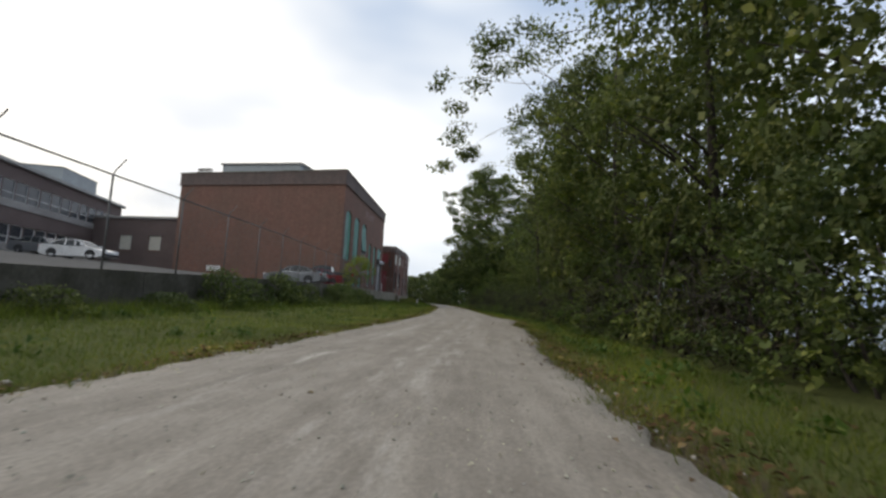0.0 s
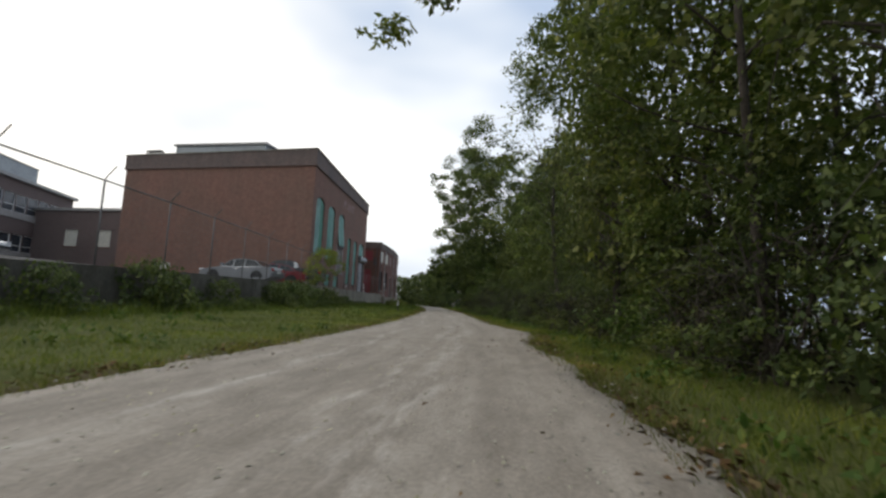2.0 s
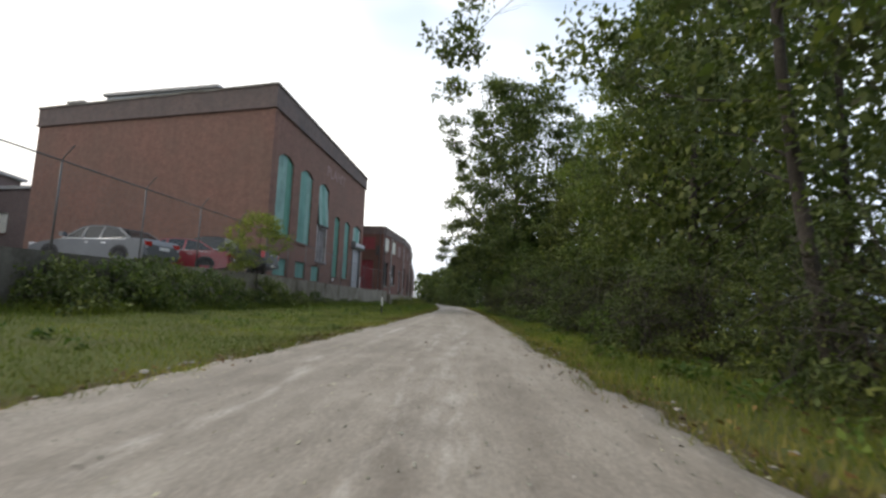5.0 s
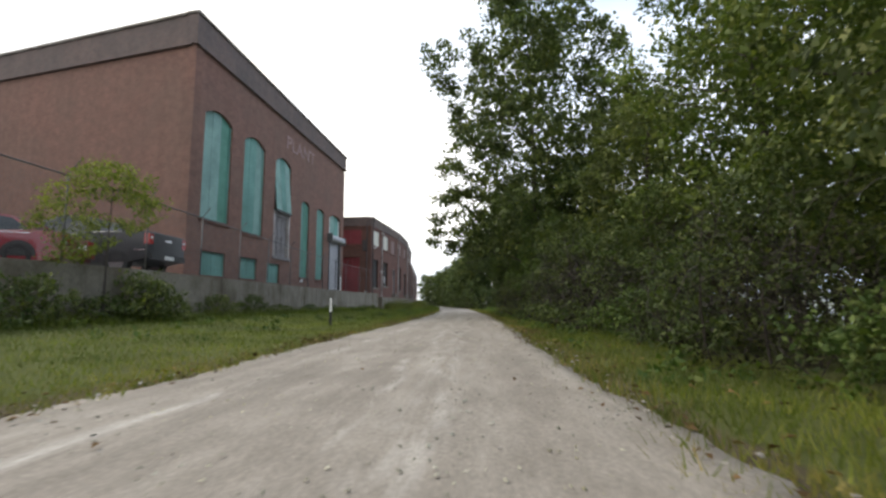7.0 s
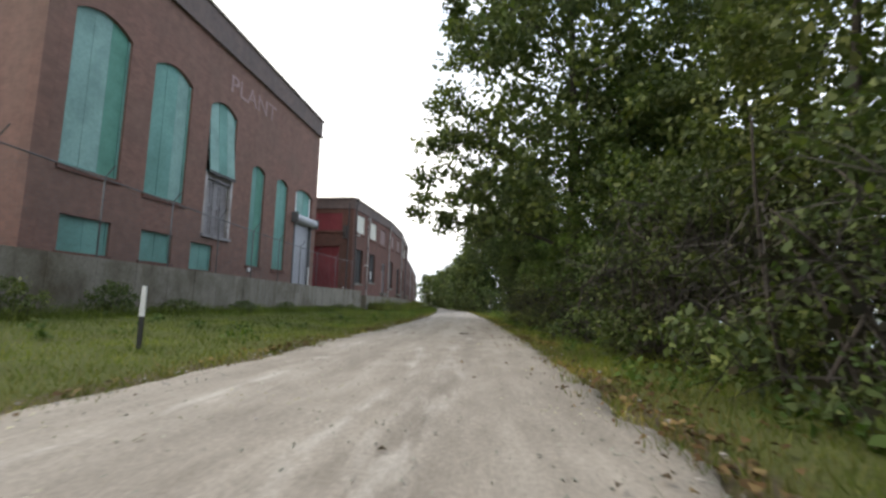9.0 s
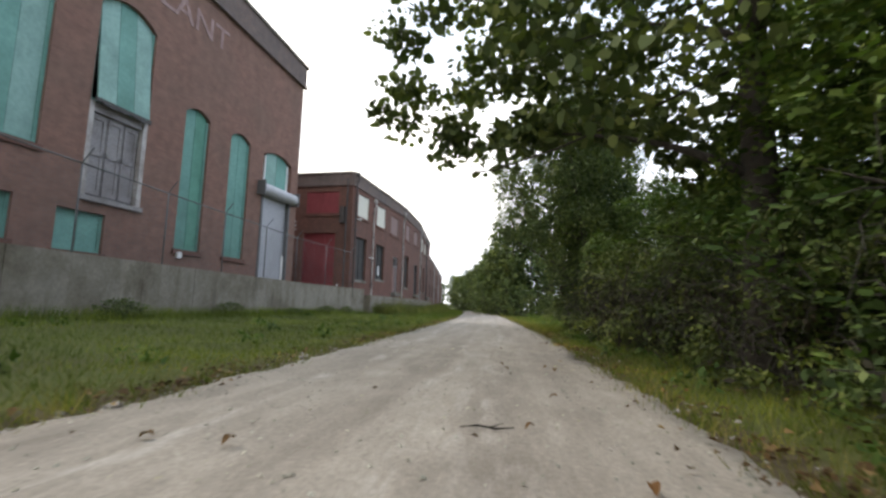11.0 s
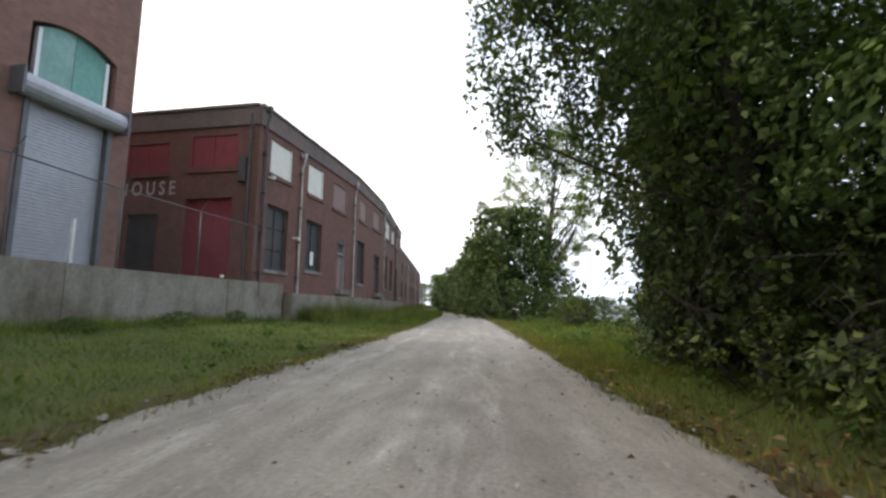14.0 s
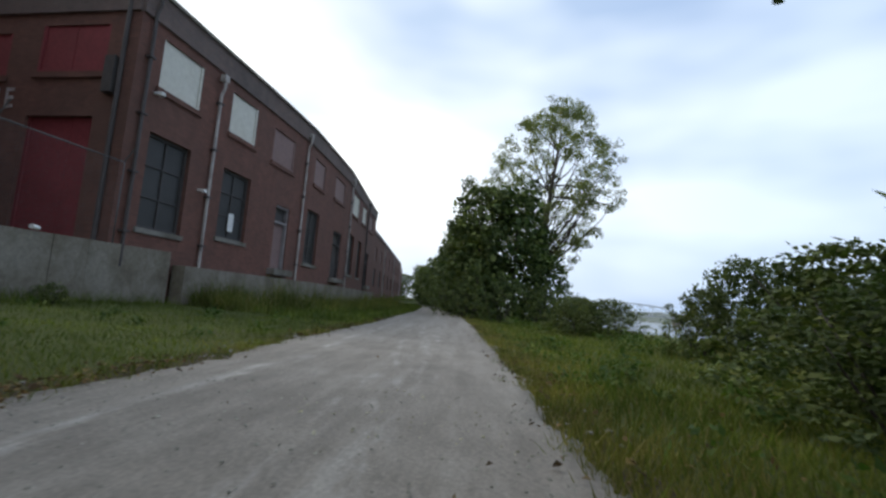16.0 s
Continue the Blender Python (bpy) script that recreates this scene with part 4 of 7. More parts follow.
    s.prism([(-30.4, 104.7, 0.2), (-6.9, 104.7, 0.2), (-6.9, 105, 0.2), (-30.4, 105, 0.2)], [(-30.4, 104.7, 8.6), (-6.9, 104.7, 8.6), (-6.9, 105, 8.6), (-30.4, 105, 8.6)])
    s.make("wall", BRICK_WARE, p)


make_warehouse()


def make_annex():
    """The lower range that carries on beyond the warehouse."""
    p = thing("brick_annex", "low dark brick range beyond the warehouse", "building")
    f = Facade([(-6.8, 105.1), (-7.3, 112.0), (-8.1, 122.0), (-9.6, 140.0), (-13.0, 165.0)], 1)
    n = 13
    length = f.u[-1]
    wins = []
    for k in range(n):
        a = 1.2 + k * (length - 3) / n
        wins.append((a, a + 1.5, 4.3, 5.7, 0))
        wins.append((a, a + 1.5, 1.9, 3.6, 0))
    top = lambda u: interp(u, [(0, 6.7), (length, 6.4)])
    s = Solid()
    f.wall(s, 0, length, 0.0, top, wins)
    s.make("wall", BRICK_WARE, p)
    s = Solid()
    for a, b in zip(f.u, f.u[1:]):
        f.block(s, a, b, (top(a), top(b)), (top(a) + 0.35, top(b) + 0.35), -0.42, 0.08)
    s.make("coping", BRICK_GREY, p)
    for k, (a, b, c, d, _) in enumerate(wins):
        window_boarded(f, p, a, b, c, d, 0, TAN_BOARD if k % 2 == 0 else DARK_BOARD, 1, "boarded window", recess=0.1, sill=False)
    for a in (9.0, 22.0, 35.0):
        s = Solid()
        s.tube([f.at(a, 0.6, 0.1), f.at(a, 6.5, 0.1)], 0.06, 6)
        s.make("downpipe", PIPE_PALE, p)
    s = Solid()
    q = [f.at(u, 0, -0.3)[:2] for u in f.u] + [(-28.0, 165.0), (-28.0, 105.1)]
    s.prism([(*c, 6.0) for c in q], [(*c, 6.2) for c in q])
    s.make("roof", ROOFING, p)


make_annex()


def make_platform():
    s = Solid()
    ring = [(-9.6, 66.0), (-7.66, 66.0), (-7.66, 68.05), (-6.82, 73.36), (-9.6, 73.68)]
    s.prism([(*q, 0.4) for q in ring], [(*q, 1.5) for q in ring])
    tagged(s.make("platform", CONCRETE), "low concrete apron between wall and brick buildings", "platform", kind="structure")
    f = Facade([(-6.0, 75.6), (-5.75, 79.5), (-5.25, 84.0), (-5.3, 91.0), (-5.9, 99.0), (-6.4, 105.0)], 1)
    s = Solid()
    for a, b in zip(f.u, f.u[1:]):
        f.block(s, a, b, -0.3, 1.3, -0.42, 0.0)
    tagged(s.make("plinth", CONCRETE_WALL), "stained concrete plinth along the foot of the warehouse", "plinth", kind="structure")


make_platform()

# ---- office wing and link across the car park ----
def make_office():
    p = thing("office_building", "brown brick office building with long bands of windows", "building")
    f = Facade([(-38.5, 18.0), (-49.4, 73.4)], 1)
    length = f.u[-1]
    bands = [(4.5, 6.5), (9.0, 11.1)]
    s = Solid()
    top = lambda u: 12.6
    wins = []
    n = 26
    for k in range(n):
        a = 1.0 + k * (length - 2.0) / n
        for c, d in bands:
            wins.append((a, a + (length - 2.0) / n - 0.16, c, d, 0))
    f.wall(s, 0, length, 1.0, top, wins, 0.35)
    s.make("wall", OFFICE_WALL, p)
    for c, d in bands:
        s = Solid()
        f.block(s, 0, length, c - 0.75, c, 0.004, 0.1)
        s.make("spandrel", OFFICE_BAND, p)
    for a, b, c, d, _ in wins:
        s = Solid()
        t = 0.06
        f.block(s, a, a + t, c, d, -0.2, -0.06)
        f.block(s, b - t, b, c, d, -0.2, -0.06)
        f.block(s, a + t, b - t, c, c + t, -0.2, -0.06)
        f.block(s, a + t, b - t, d - t, d, -0.2, -0.06)
        mid = c + 0.36 * (d - c)
        f.block(s, a + t, b - t, mid - 0.04, mid + 0.04, -0.18, -0.07)
        w = s.make("window", SIGN_WHITE, p)
        s = Solid()
        f.block(s, a + t, b - t, c + t, d - t, -0.15, -0.13)
        s.make("pane", OFFICE_GLASS, w)
    s = Solid()
    f.block(s, -0.3, length + 0.3, 12.6, 12.95, -0.6, 0.45)
    s.make("eave", GREY_TRIM, p)
    g = Facade([(-49.4, 73.4), (-63.0, 70.7)], 1)
    s = Solid()
    g.wall(s, 0, g.u[-1], 1.0, top, [])
    s.make("wall", OFFICE_WALL, p)
    h = Facade([(-52.5, 15.3), (-38.5, 18.0)], 1)
    s = Solid()
    h.wall(s, 0, h.u[-1], 1.0, top, [])
    s.make("wall", OFFICE_WALL, p)
    s = Solid()
    q = [(-38.9, 18.2), (-49.6, 73.1), (-63.0, 70.5), (-52.3, 15.5)]
    s.prism([(*c, 12.3) for c in q], [(*c, 12.6) for c in q])
    s.make("roof", ROOFING, p)
    s = Solid()
    q = [f.at(u, 0, o)[:2] for u, o in ((39.3, 0.4), (47.4, 0.4), (47.4, -4.4), (39.3, -4.4))]
    s.prism([(*c, 12.97) for c in q], [(*c, 14.5) for c in q])
    s.make("penthouse", PENT_METAL, p, "pale metal plant room on the roof")
    s = Solid()
    q = [f.at(u, 0, o)[:2] for u, o in ((39.2, 0.5), (47.5, 0.5), (47.5, -4.5), (39.2, -4.5))]
    s.prism([(*c, 14.5) for c in q], [(*c, 14.6) for c in q])
    s.make("roof_edge", GREY_TRIM, p)


make_office()


def make_link():
    p = thing("link_building", "low brown brick building between office and power plant", "building")
    f = Facade([(-28.5, 62.5), (-48.8, 66.0)], -1)
    wins = [(4.5, 6.3, 5.6, 7.6, 0), (9.0, 10.8, 5.6, 7.6, 0), (13.5, 15.3, 5.6, 7.6, 0)]
    s = Solid()
    f.wall(s, 0, f.u[-1], 1.0, lambda u: 9.9, wins)
    s.make("wall", OFFICE_WALL, p)
    for a, b, c, d, _ in wins:
        window_boarded(f, p, a, b, c, d, 0, WHITE_BOARD, 1, "pale blind behind a window")
    s = Solid()
    f.block(s, -0.1, f.u[-1], 9.9, 10.2, -0.5, 0.2)
    s.make("eave", GREY_TRIM, p)
    s = Solid()
    q = [(-28.5, 62.9), (-48.8, 66.4), (-48.0, 73.0), (-28.0, 72.0)]
    s.prism([(*c, 9.5) for c in q], [(*c, 9.8) for c in q])
    s.make("roof", ROOFING, p)


make_link()

# ---- plants ----
def leaves(rng, centres, spread, count, size, up=0.35, narrow=0.55, hang=0.0, flat=0.62):
    """Kite-shaped leaves scattered round each centre. spread: radius of each clump; hang: how far they trail downwards."""
    c = np.repeat(np.asarray(centres, float), count, 0)
    n = len(c)
    sp = np.repeat(np.broadcast_to(np.asarray(spread, float), (len(centres),)), count)
    off = rng.normal(size=(n, 3))
    off *= (rng.random(n) ** 0.45 * sp / np.linalg.norm(off, axis=1))[:, None]
    off[:, 2] *= flat
    if hang > 0.25:
        off[:, :2] *= 0.62
    if hang:
        off[:, 2] -= np.abs(rng.normal(size=n)) * hang
    p = c + off
    d = rng.normal(size=(n, 3))
    d[:, 2] -= 0.5
    d /= np.linalg.norm(d, axis=1)[:, None]
    nr = rng.normal(size=(n, 3)) + [0, 0, up * 4]
    s = np.cross(nr, d)
    s /= np.linalg.norm(s, axis=1)[:, None] + 1e-9
    L = (size * np.clip(rng.lognormal(-0.05, 0.3, n), 0.45, 1.7))[:, None]
    fold = np.cross(s, d) * L * 0.12
    a, b = p, p + d * L
    m = p + d * L * 0.42
    v = np.stack([a, m + s * L * narrow * 0.5 + fold, b, m - s * L * narrow * 0.5 + fold], 1).reshape(-1, 3)
    return v


def leaf_mesh(name, v, material):
    n = len(v) // 4
    me = bpy.data.meshes.new(name)
    me.vertices.add(len(v))
    me.vertices.foreach_set("co", np.ascontiguousarray(v, dtype=np.float32).ravel())
    me.loops.add(4 * n)
    me.loops.foreach_set("vertex_index", np.arange(4 * n, dtype=np.int32))
    me.polygons.add(n)
    me.polygons.foreach_set("loop_start", np.arange(0, 4 * n, 4, dtype=np.int32))
    me.update(calc_edges=True)
    me.materials.append(material)
    return me


def ovate_mesh(name, v, material):
    """The same leaves with a rounded, six-cornered outline."""
    q = v.reshape(-1, 4, 3)
    a, r, b, l = (q[:, k] for k in range(4))
    u = np.stack([a, a + (r - a) * 0.95 - (b - a) * 0.14, r + (b - r) * 0.42 + (r - l) * 0.10, b, l + (b - l) * 0.42 + (l - r) * 0.10, a + (l - a) * 0.95 - (b - a) * 0.14], 1)
    n = len(u)
    me = bpy.data.meshes.new(name)
    me.vertices.add(6 * n)
    me.vertices.foreach_set("co", np.ascontiguousarray(u, dtype=np.float32).ravel())
    me.loops.add(6 * n)
    me.loops.foreach_set("vertex_index", np.arange(6 * n, dtype=np.int32))
    me.polygons.add(n)
    me.polygons.foreach_set("loop_start", np.arange(0, 6 * n, 6, dtype=np.int32))
    me.update(calc_edges=True)
    me.materials.append(material)
    return me


def child(name, me, parent, label=""):
    ob = new(name, me)
    ob.parent = parent
    return tagged(ob, label) if label else ob


def branch_path(rng, a, b, bend, n=6):
    a, b = np.array(a, float), np.array(b, float)
    k = rng.normal(size=3) * bend
    return [tuple(a + (b - a) * t + k * math.sin(math.pi * t) + np.array([0, 0, 0.12 * bend * 4 * t * (1 - t)])) for t in np.linspace(0, 1, n)]


ROUND = [(0.0, 0.45), (0.12, 0.75), (0.35, 1.0), (0.6, 0.92), (0.82, 0.62), (1.0, 0.12)]
COLUMN = [(0.0, 0.75), (0.2, 0.95), (0.55, 1.0), (0.8, 0.85), (1.0, 0.3)]
DOME = [(0.0, 0.9), (0.15, 1.0), (0.6, 1.02), (0.78, 0.9), (0.9, 0.7), (1.0, 0.35)]
OPEN = [(0.0, 0.3), (0.2, 0.7), (0.45, 1.0), (0.62, 0.95), (0.85, 0.62), (1.0, 0.25)]


def make_tree(name, label, seed, height, trunk_r, low, crown_r, clumps, per, size, material, lean=(0, 0), clump_r=0.75, shape=ROUND, hang=0.0, narrow=0.55, clear=None, limbs=14, inner=0.0, core=0, core_size=0.28, core_r=0.62, bunch=8, extra=(), rise=0.55, ovate=False):
    """A trunk, limbs that lead to clumps of leaves, and the crown. shape: how wide the crown is from its foot to its top;
    inner: the share of larger leaves inside the clumps; core: how many large shaded leaves hang close to the stem; extra: clumps (x, y, z, radius) on limbs of their own;
    rise: how steeply the limbs climb; ovate: leaves with a rounded outline; clear: tells from the leaves' places, seen from the trunk's foot, which of them stay."""
    rng = np.random.default_rng(seed)
    t = thing(name, label, "tree")
    s = Solid()
    path = branch_path(rng, (0, 0, -0.6), (lean[0], lean[1], height * 0.9), 0.25, 9)
    s.tube(path, [trunk_r * (1.3 if i == 0 else 1.0) * (1 - 0.86 * i / 8) for i in range(9)], 9)
    s.make("trunk", BARK, t, smooth=True, uv=False)
    stem = lambda z: np.array([np.interp(z, [p[2] for p in path], [p[k] for p in path]) for k in range(2)] + [z])
    centres, radii = [], []
    # the crown is built of lobes, and each lobe of clumps round its upper side
    lobes = max(6, clumps // bunch)
    for k in range(lobes):
        f = (k + rng.random()) / lobes
        ang = 2.399963 * k + rng.uniform(-0.5, 0.5)
        z = low + (height - low) * f
        wide = crown_r * interp(f, shape) * (1 + 0.3 * noise.noise((2.1 * math.cos(ang), 2.1 * math.sin(ang), 0.5 * z + 10 * seed)))
        big_r = min(wide, crown_r * rng.uniform(0.2, 0.38))
        r = max(0.0, wide - 0.6 * big_r) * (0.6 + 0.4 * rng.random() ** 0.4)
        mid = stem(min(z, height * 0.88)) * [1, 1, 0] + [r * math.cos(ang), r * math.sin(ang), z]
        for j in range(bunch):
            d = rng.normal(size=3)
            d[:2] += 0.5 * np.array([math.cos(ang), math.sin(ang)])
            d[2] += 0.35
            d *= big_r * rng.uniform(0.55, 1.0) / np.linalg.norm(d)
            centres.append(mid + d * [1, 1, 0.8])
            radii.append(clump_r * rng.uniform(0.45, 0.85))
    clumps = len(centres)
    picks = list(rng.choice(clumps, min(limbs, clumps), replace=False)) + list(range(clumps, clumps + 2 * len(extra), 6))
    for x, y, z, r in extra:
        for j in range(2):
            centres.append(np.array([x, y, z]) + j * rng.normal(size=3) * 0.22)
            radii.append(r * (1 - 0.25 * j))
    for i in picks:
        e = centres[i]
        if clear and not clear(np.array([e]))[0]:
            continue
        d = math.hypot(e[0], e[1])
        a = stem(max(0.8 * low, min(height * 0.8, e[2] - (rise if i < clumps else -0.12) * d)))
        s = Solid()
        r0 = min(trunk_r * (0.34 - 0.2 * min(1.0, e[2] / height)), (0.1 if trunk_r > 0.3 else 0.018) if i >= clumps else 1.0)
        bp = branch_path(rng, a, e, (0.08 if i < clumps else 0.13) * d, 7)
        s.tube(bp, [r0 * (1 - 0.86 * j / 6) for j in range(7)], 6)
        for q in range(3):
            b = np.array(bp[rng.integers(3, 7)])
            g = b + rng.normal(size=3) * 0.45
            s.tube([b, (b + g) / 2 + rng.normal(size=3) * 0.05, g], [r0 * 0.25, r0 * 0.16, r0 * 0.05], 4)
        s.make("limb", BARK, t, smooth=True, uv=False)
    centres, radii = np.array(centres), np.array(radii)
    v = leaves(rng, centres, radii, per, size, hang=hang, narrow=narrow)
    if inner:
        v = np.concatenate([v, leaves(rng, centres, radii * 0.72, max(2, int(per * inner)), size * 1.3, hang=hang * 0.5, narrow=0.7)])
    if core:
        mids = []
        for k in range(core):
            f = rng.random() * 0.9
            ang, z = rng.uniform(0, 2 * math.pi), low + (height - low) * f
            r = crown_r * interp(f, shape) * core_r * math.sqrt(rng.random())
            mids.append(stem(min(z, height * 0.88)) * [1, 1, 0] + [r * math.cos(ang), r * math.sin(ang), z])
        v = np.concatenate([v, leaves(rng, mids, 0.2, 1, core_size, narrow=0.75)])
    if clear:
        q = v.reshape(-1, 4, 3)
        v = q[clear(q.mean(1))].reshape(-1, 3)
    child("crown", (ovate_mesh if ovate else leaf_mesh)("crown", v, material), t)
    return t


def vine_mantle(tree, seed, a, b, drop, out=(-1.0, 0.0), size=0.085, dense=330, material=None):
    """A sheet of overlapping vine leaves that hangs over a bough from a to b, with folds and a ragged hem."""
    rng = np.random.default_rng(seed)
    a, b, o = np.array(a, float), np.array(b, float), np.array((out[0], out[1], 0.0))
    span = np.linalg.norm(b - a)
    n = int(dense * span * (drop + 0.5))
    u, w = rng.random(n), rng.random(n)
    front = rng.random(n) < 0.72
    fold = np.array([noise.noise((2.6 * span * float(k), seed, 0.0)) for k in u])
    hem = np.array([noise.noise((1.7 * span * float(k), seed, 5.0)) for k in u])
    length = drop * np.clip(0.72 + 0.75 * hem, 0.2, 1.2) * np.where(front, 1.0, 0.55) * np.clip(6 * u * (1 - u) + 0.35, 0, 1)
    run = w * (0.55 + length)
    turn = np.clip(run / 0.5, 0, 1) * math.pi / 2
    fall = np.maximum(0, run - 0.5)
    bulge = 0.34 + 0.3 * fold * np.clip(run, 0, 1.2) + 0.1 * fall
    side = np.where(front, 1.0, -1.0)
    p = a + (b - a) * u[:, None] + o * (side * bulge * np.sin(turn))[:, None]
    p[:, 2] += 0.12 * np.sin(u * 7 + seed) + 0.3 * np.cos(turn) - fall
    p += rng.normal(size=(n, 3)) * 0.045
    up = np.array((0.0, 0.0, 1.0))
    nr = o * (side * np.sin(turn))[:, None] + up * (np.cos(turn) + 0.35)[:, None] + rng.normal(size=(n, 3)) * 0.36
    nr /= np.linalg.norm(nr, axis=1)[:, None]
    d = -up * 0.9 + o * (side * 0.45)[:, None] + rng.normal(size=(n, 3)) * 0.4
    d -= nr * (d * nr).sum(1)[:, None]
    d /= np.linalg.norm(d, axis=1)[:, None] + 1e-9
    s = np.cross(nr, d)
    L = (size * np.clip(rng.lognormal(-0.05, 0.3, n), 0.5, 1.6))[:, None]
    m = p + d * L * 0.42
    v = np.stack([p, m + s * L * 0.36 - nr * L * 0.1, p + d * L - nr * L * 0.08, m - s * L * 0.36 - nr * L * 0.1], 1).reshape(-1, 3)
    child("foliage", ovate_mesh("foliage", v, material or LEAF_VINE), tree, "hanging mantle of overlapping vine leaves")


def make_shrub(name, label, seed, height, radius, clumps, per, size, material, hang=0.0):
    rng = np.random.default_rng(seed)
    t = thing(name, label, "shrub")
    s = Solid()
    for k in range(7):
        ang = 2.399 * k
        e = (math.cos(ang) * radius * rng.uniform(0.3, 0.8), math.sin(ang) * radius * rng.uniform(0.3, 0.8), height * rng.uniform(0.5, 0.8))
        s.tube(branch_path(rng, (0.1 * math.cos(ang), 0.1 * math.sin(ang), -0.4), e, 0.15, 5), [0.03, 0.026, 0.02, 0.014, 0.006], 4)
    s.make("stem", BARK, t, smooth=True, uv=False)
    centres, radii = [], []
    for k in range(clumps):
        f = (k + 0.5) / clumps
        ang = 2.399963 * k
        edge = radius * math.sqrt(max(0.05, 1 - f ** 1.7)) * (1 + 0.6 * noise.noise((1.9 * math.cos(ang), 1.9 * math.sin(ang), f * 4 + seed)))
        r = edge * (0.3 + 0.7 * rng.random() ** 0.5)
        centres.append((r * math.cos(ang), r * math.sin(ang), 0.1 + height * 0.92 * f))
        radii.append(rng.uniform(0.16, 0.42) * (0.55 + 0.28 * radius))
    centres, radii = np.array(centres), np.array(radii)
    v = np.concatenate([leaves(rng, centres, radii, per, size, hang=hang), leaves(rng, centres * [0.62, 0.62, 0.88], radii * 0.7, max(6, per // 4), 0.11, narrow=0.7)])
    v[:, 2] = np.maximum(v[:, 2], -0.05)
    child("foliage", leaf_mesh("foliage", v, material), t)
    return t


def strands(rng, n, start, way, length, width, sag):
    """Thin bent strips for twigs and bare vines: three joints each."""
    d = way / (np.linalg.norm(way, axis=1)[:, None] + 1e-9)
    side = np.cross(d, rng.normal(size=(n, 3)))
    side /= np.linalg.norm(side, axis=1)[:, None] + 1e-9
    w = side * (width * rng.uniform(0.5, 1.3, n))[:, None]
    kink = rng.normal(size=(n, 3)) * 0.12 * length[:, None]
    mid = start + d * length[:, None] * 0.5 + kink
    end = start + d * length[:, None] - np.stack([np.zeros(n), np.zeros(n), sag * length], -1)
    return np.concatenate([np.stack([start - w, start + w, mid + w * 0.8, mid - w * 0.8], 1), np.stack([mid - w * 0.8, mid + w * 0.8, end + w * 0.3, end - w * 0.3], 1)]).reshape(-1, 3)


def make_thicket(name, label, seed, height, radius, clumps, per, size, material, skirt=0.45):
    """A bramble thicket: leafy tiers above, and below them a dark tangle of bare stems, twigs and dead leaves; shade is
    put into the colour of the last two.
    """
    rng = np.random.default_rng(seed)
    t = thing(name, label, "shrub")
    for k in range(9):
        s = Solid()
        ang = 2.399 * k
        e = (math.cos(ang) * radius * rng.uniform(0.2, 0.85), math.sin(ang) * radius * rng.uniform(0.2, 0.85), height * rng.uniform(0.55, 0.92))
        b = (0.5 * radius * rng.normal() * 0.6, 0.5 * radius * rng.normal() * 0.6, -0.4)
        r = rng.uniform(0.014, 0.034)
        s.tube(branch_path(rng, b, e, 0.3, 6), [r, r * 0.9, r * 0.75, r * 0.6, r * 0.4, r * 0.2], 5)
        s.make("stem", BARK, t, smooth=True, uv=False)
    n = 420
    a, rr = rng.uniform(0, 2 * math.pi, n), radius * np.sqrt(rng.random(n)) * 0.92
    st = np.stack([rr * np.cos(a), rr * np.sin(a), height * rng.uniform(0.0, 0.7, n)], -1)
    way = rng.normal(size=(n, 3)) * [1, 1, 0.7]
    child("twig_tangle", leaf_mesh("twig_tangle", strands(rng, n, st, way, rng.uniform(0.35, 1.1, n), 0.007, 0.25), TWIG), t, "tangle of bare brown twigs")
    # dead leaves caught in the tangle, their near-black colour holding the hollow's shade
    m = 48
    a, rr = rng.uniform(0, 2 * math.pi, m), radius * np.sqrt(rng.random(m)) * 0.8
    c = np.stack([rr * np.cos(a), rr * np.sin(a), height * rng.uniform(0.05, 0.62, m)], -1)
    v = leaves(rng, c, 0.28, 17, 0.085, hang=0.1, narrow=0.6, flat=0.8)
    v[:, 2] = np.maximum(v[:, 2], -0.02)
    child("dead_foliage", leaf_mesh("dead_foliage", v, DEAD_LEAF_SHADE), t, "dead leaves caught in the stems, darkened as shade in the hollow")
    # boughs, each a flat spray or two of clumps
    boughs = max(5, clumps // 6)
    centres, radii = [], []
    for k in range(boughs):
        f = (k + rng.random()) / boughs
        ang = 2.399963 * k + rng.uniform(-0.4, 0.4)
        z = height * (skirt + (1 - skirt) * f)
        edge = radius * math.sqrt(max(0.06, 1 - f ** 2.2)) * rng.uniform(0.75, 1.2)
        r = edge * (0.55 + 0.45 * rng.random())
        for j in range(6):
            u = (j + 0.5) / 6
            centres.append((r * (0.45 + 0.55 * u) * math.cos(ang) + rng.normal() * 0.16 * radius, r * (0.45 + 0.55 * u) * math.sin(ang) + rng.normal() * 0.16 * radius, z - 0.35 * u * u * radius * 0.5 + rng.normal() * 0.07))
            radii.append(rng.uniform(0.2, 0.42) * (0.5 + 0.3 * radius))
    low = max(3, clumps // 2)
    for k in range(low):
        ang = rng.uniform(0, 2 * math.pi)
        centres.append((radius * rng.uniform(0.6, 1.0) * math.cos(ang), radius * rng.uniform(0.6, 1.0) * math.sin(ang), height * rng.uniform(0.08, skirt)))
        radii.append(rng.uniform(0.14, 0.28))
    v = leaves(rng, np.array(centres), np.array(radii), per, size, up=0.7, flat=0.5, hang=0.06)
    v[:, 2] = np.maximum(v[:, 2], -0.03)
    child("foliage", leaf_mesh("foliage", v, material), t)
    return t


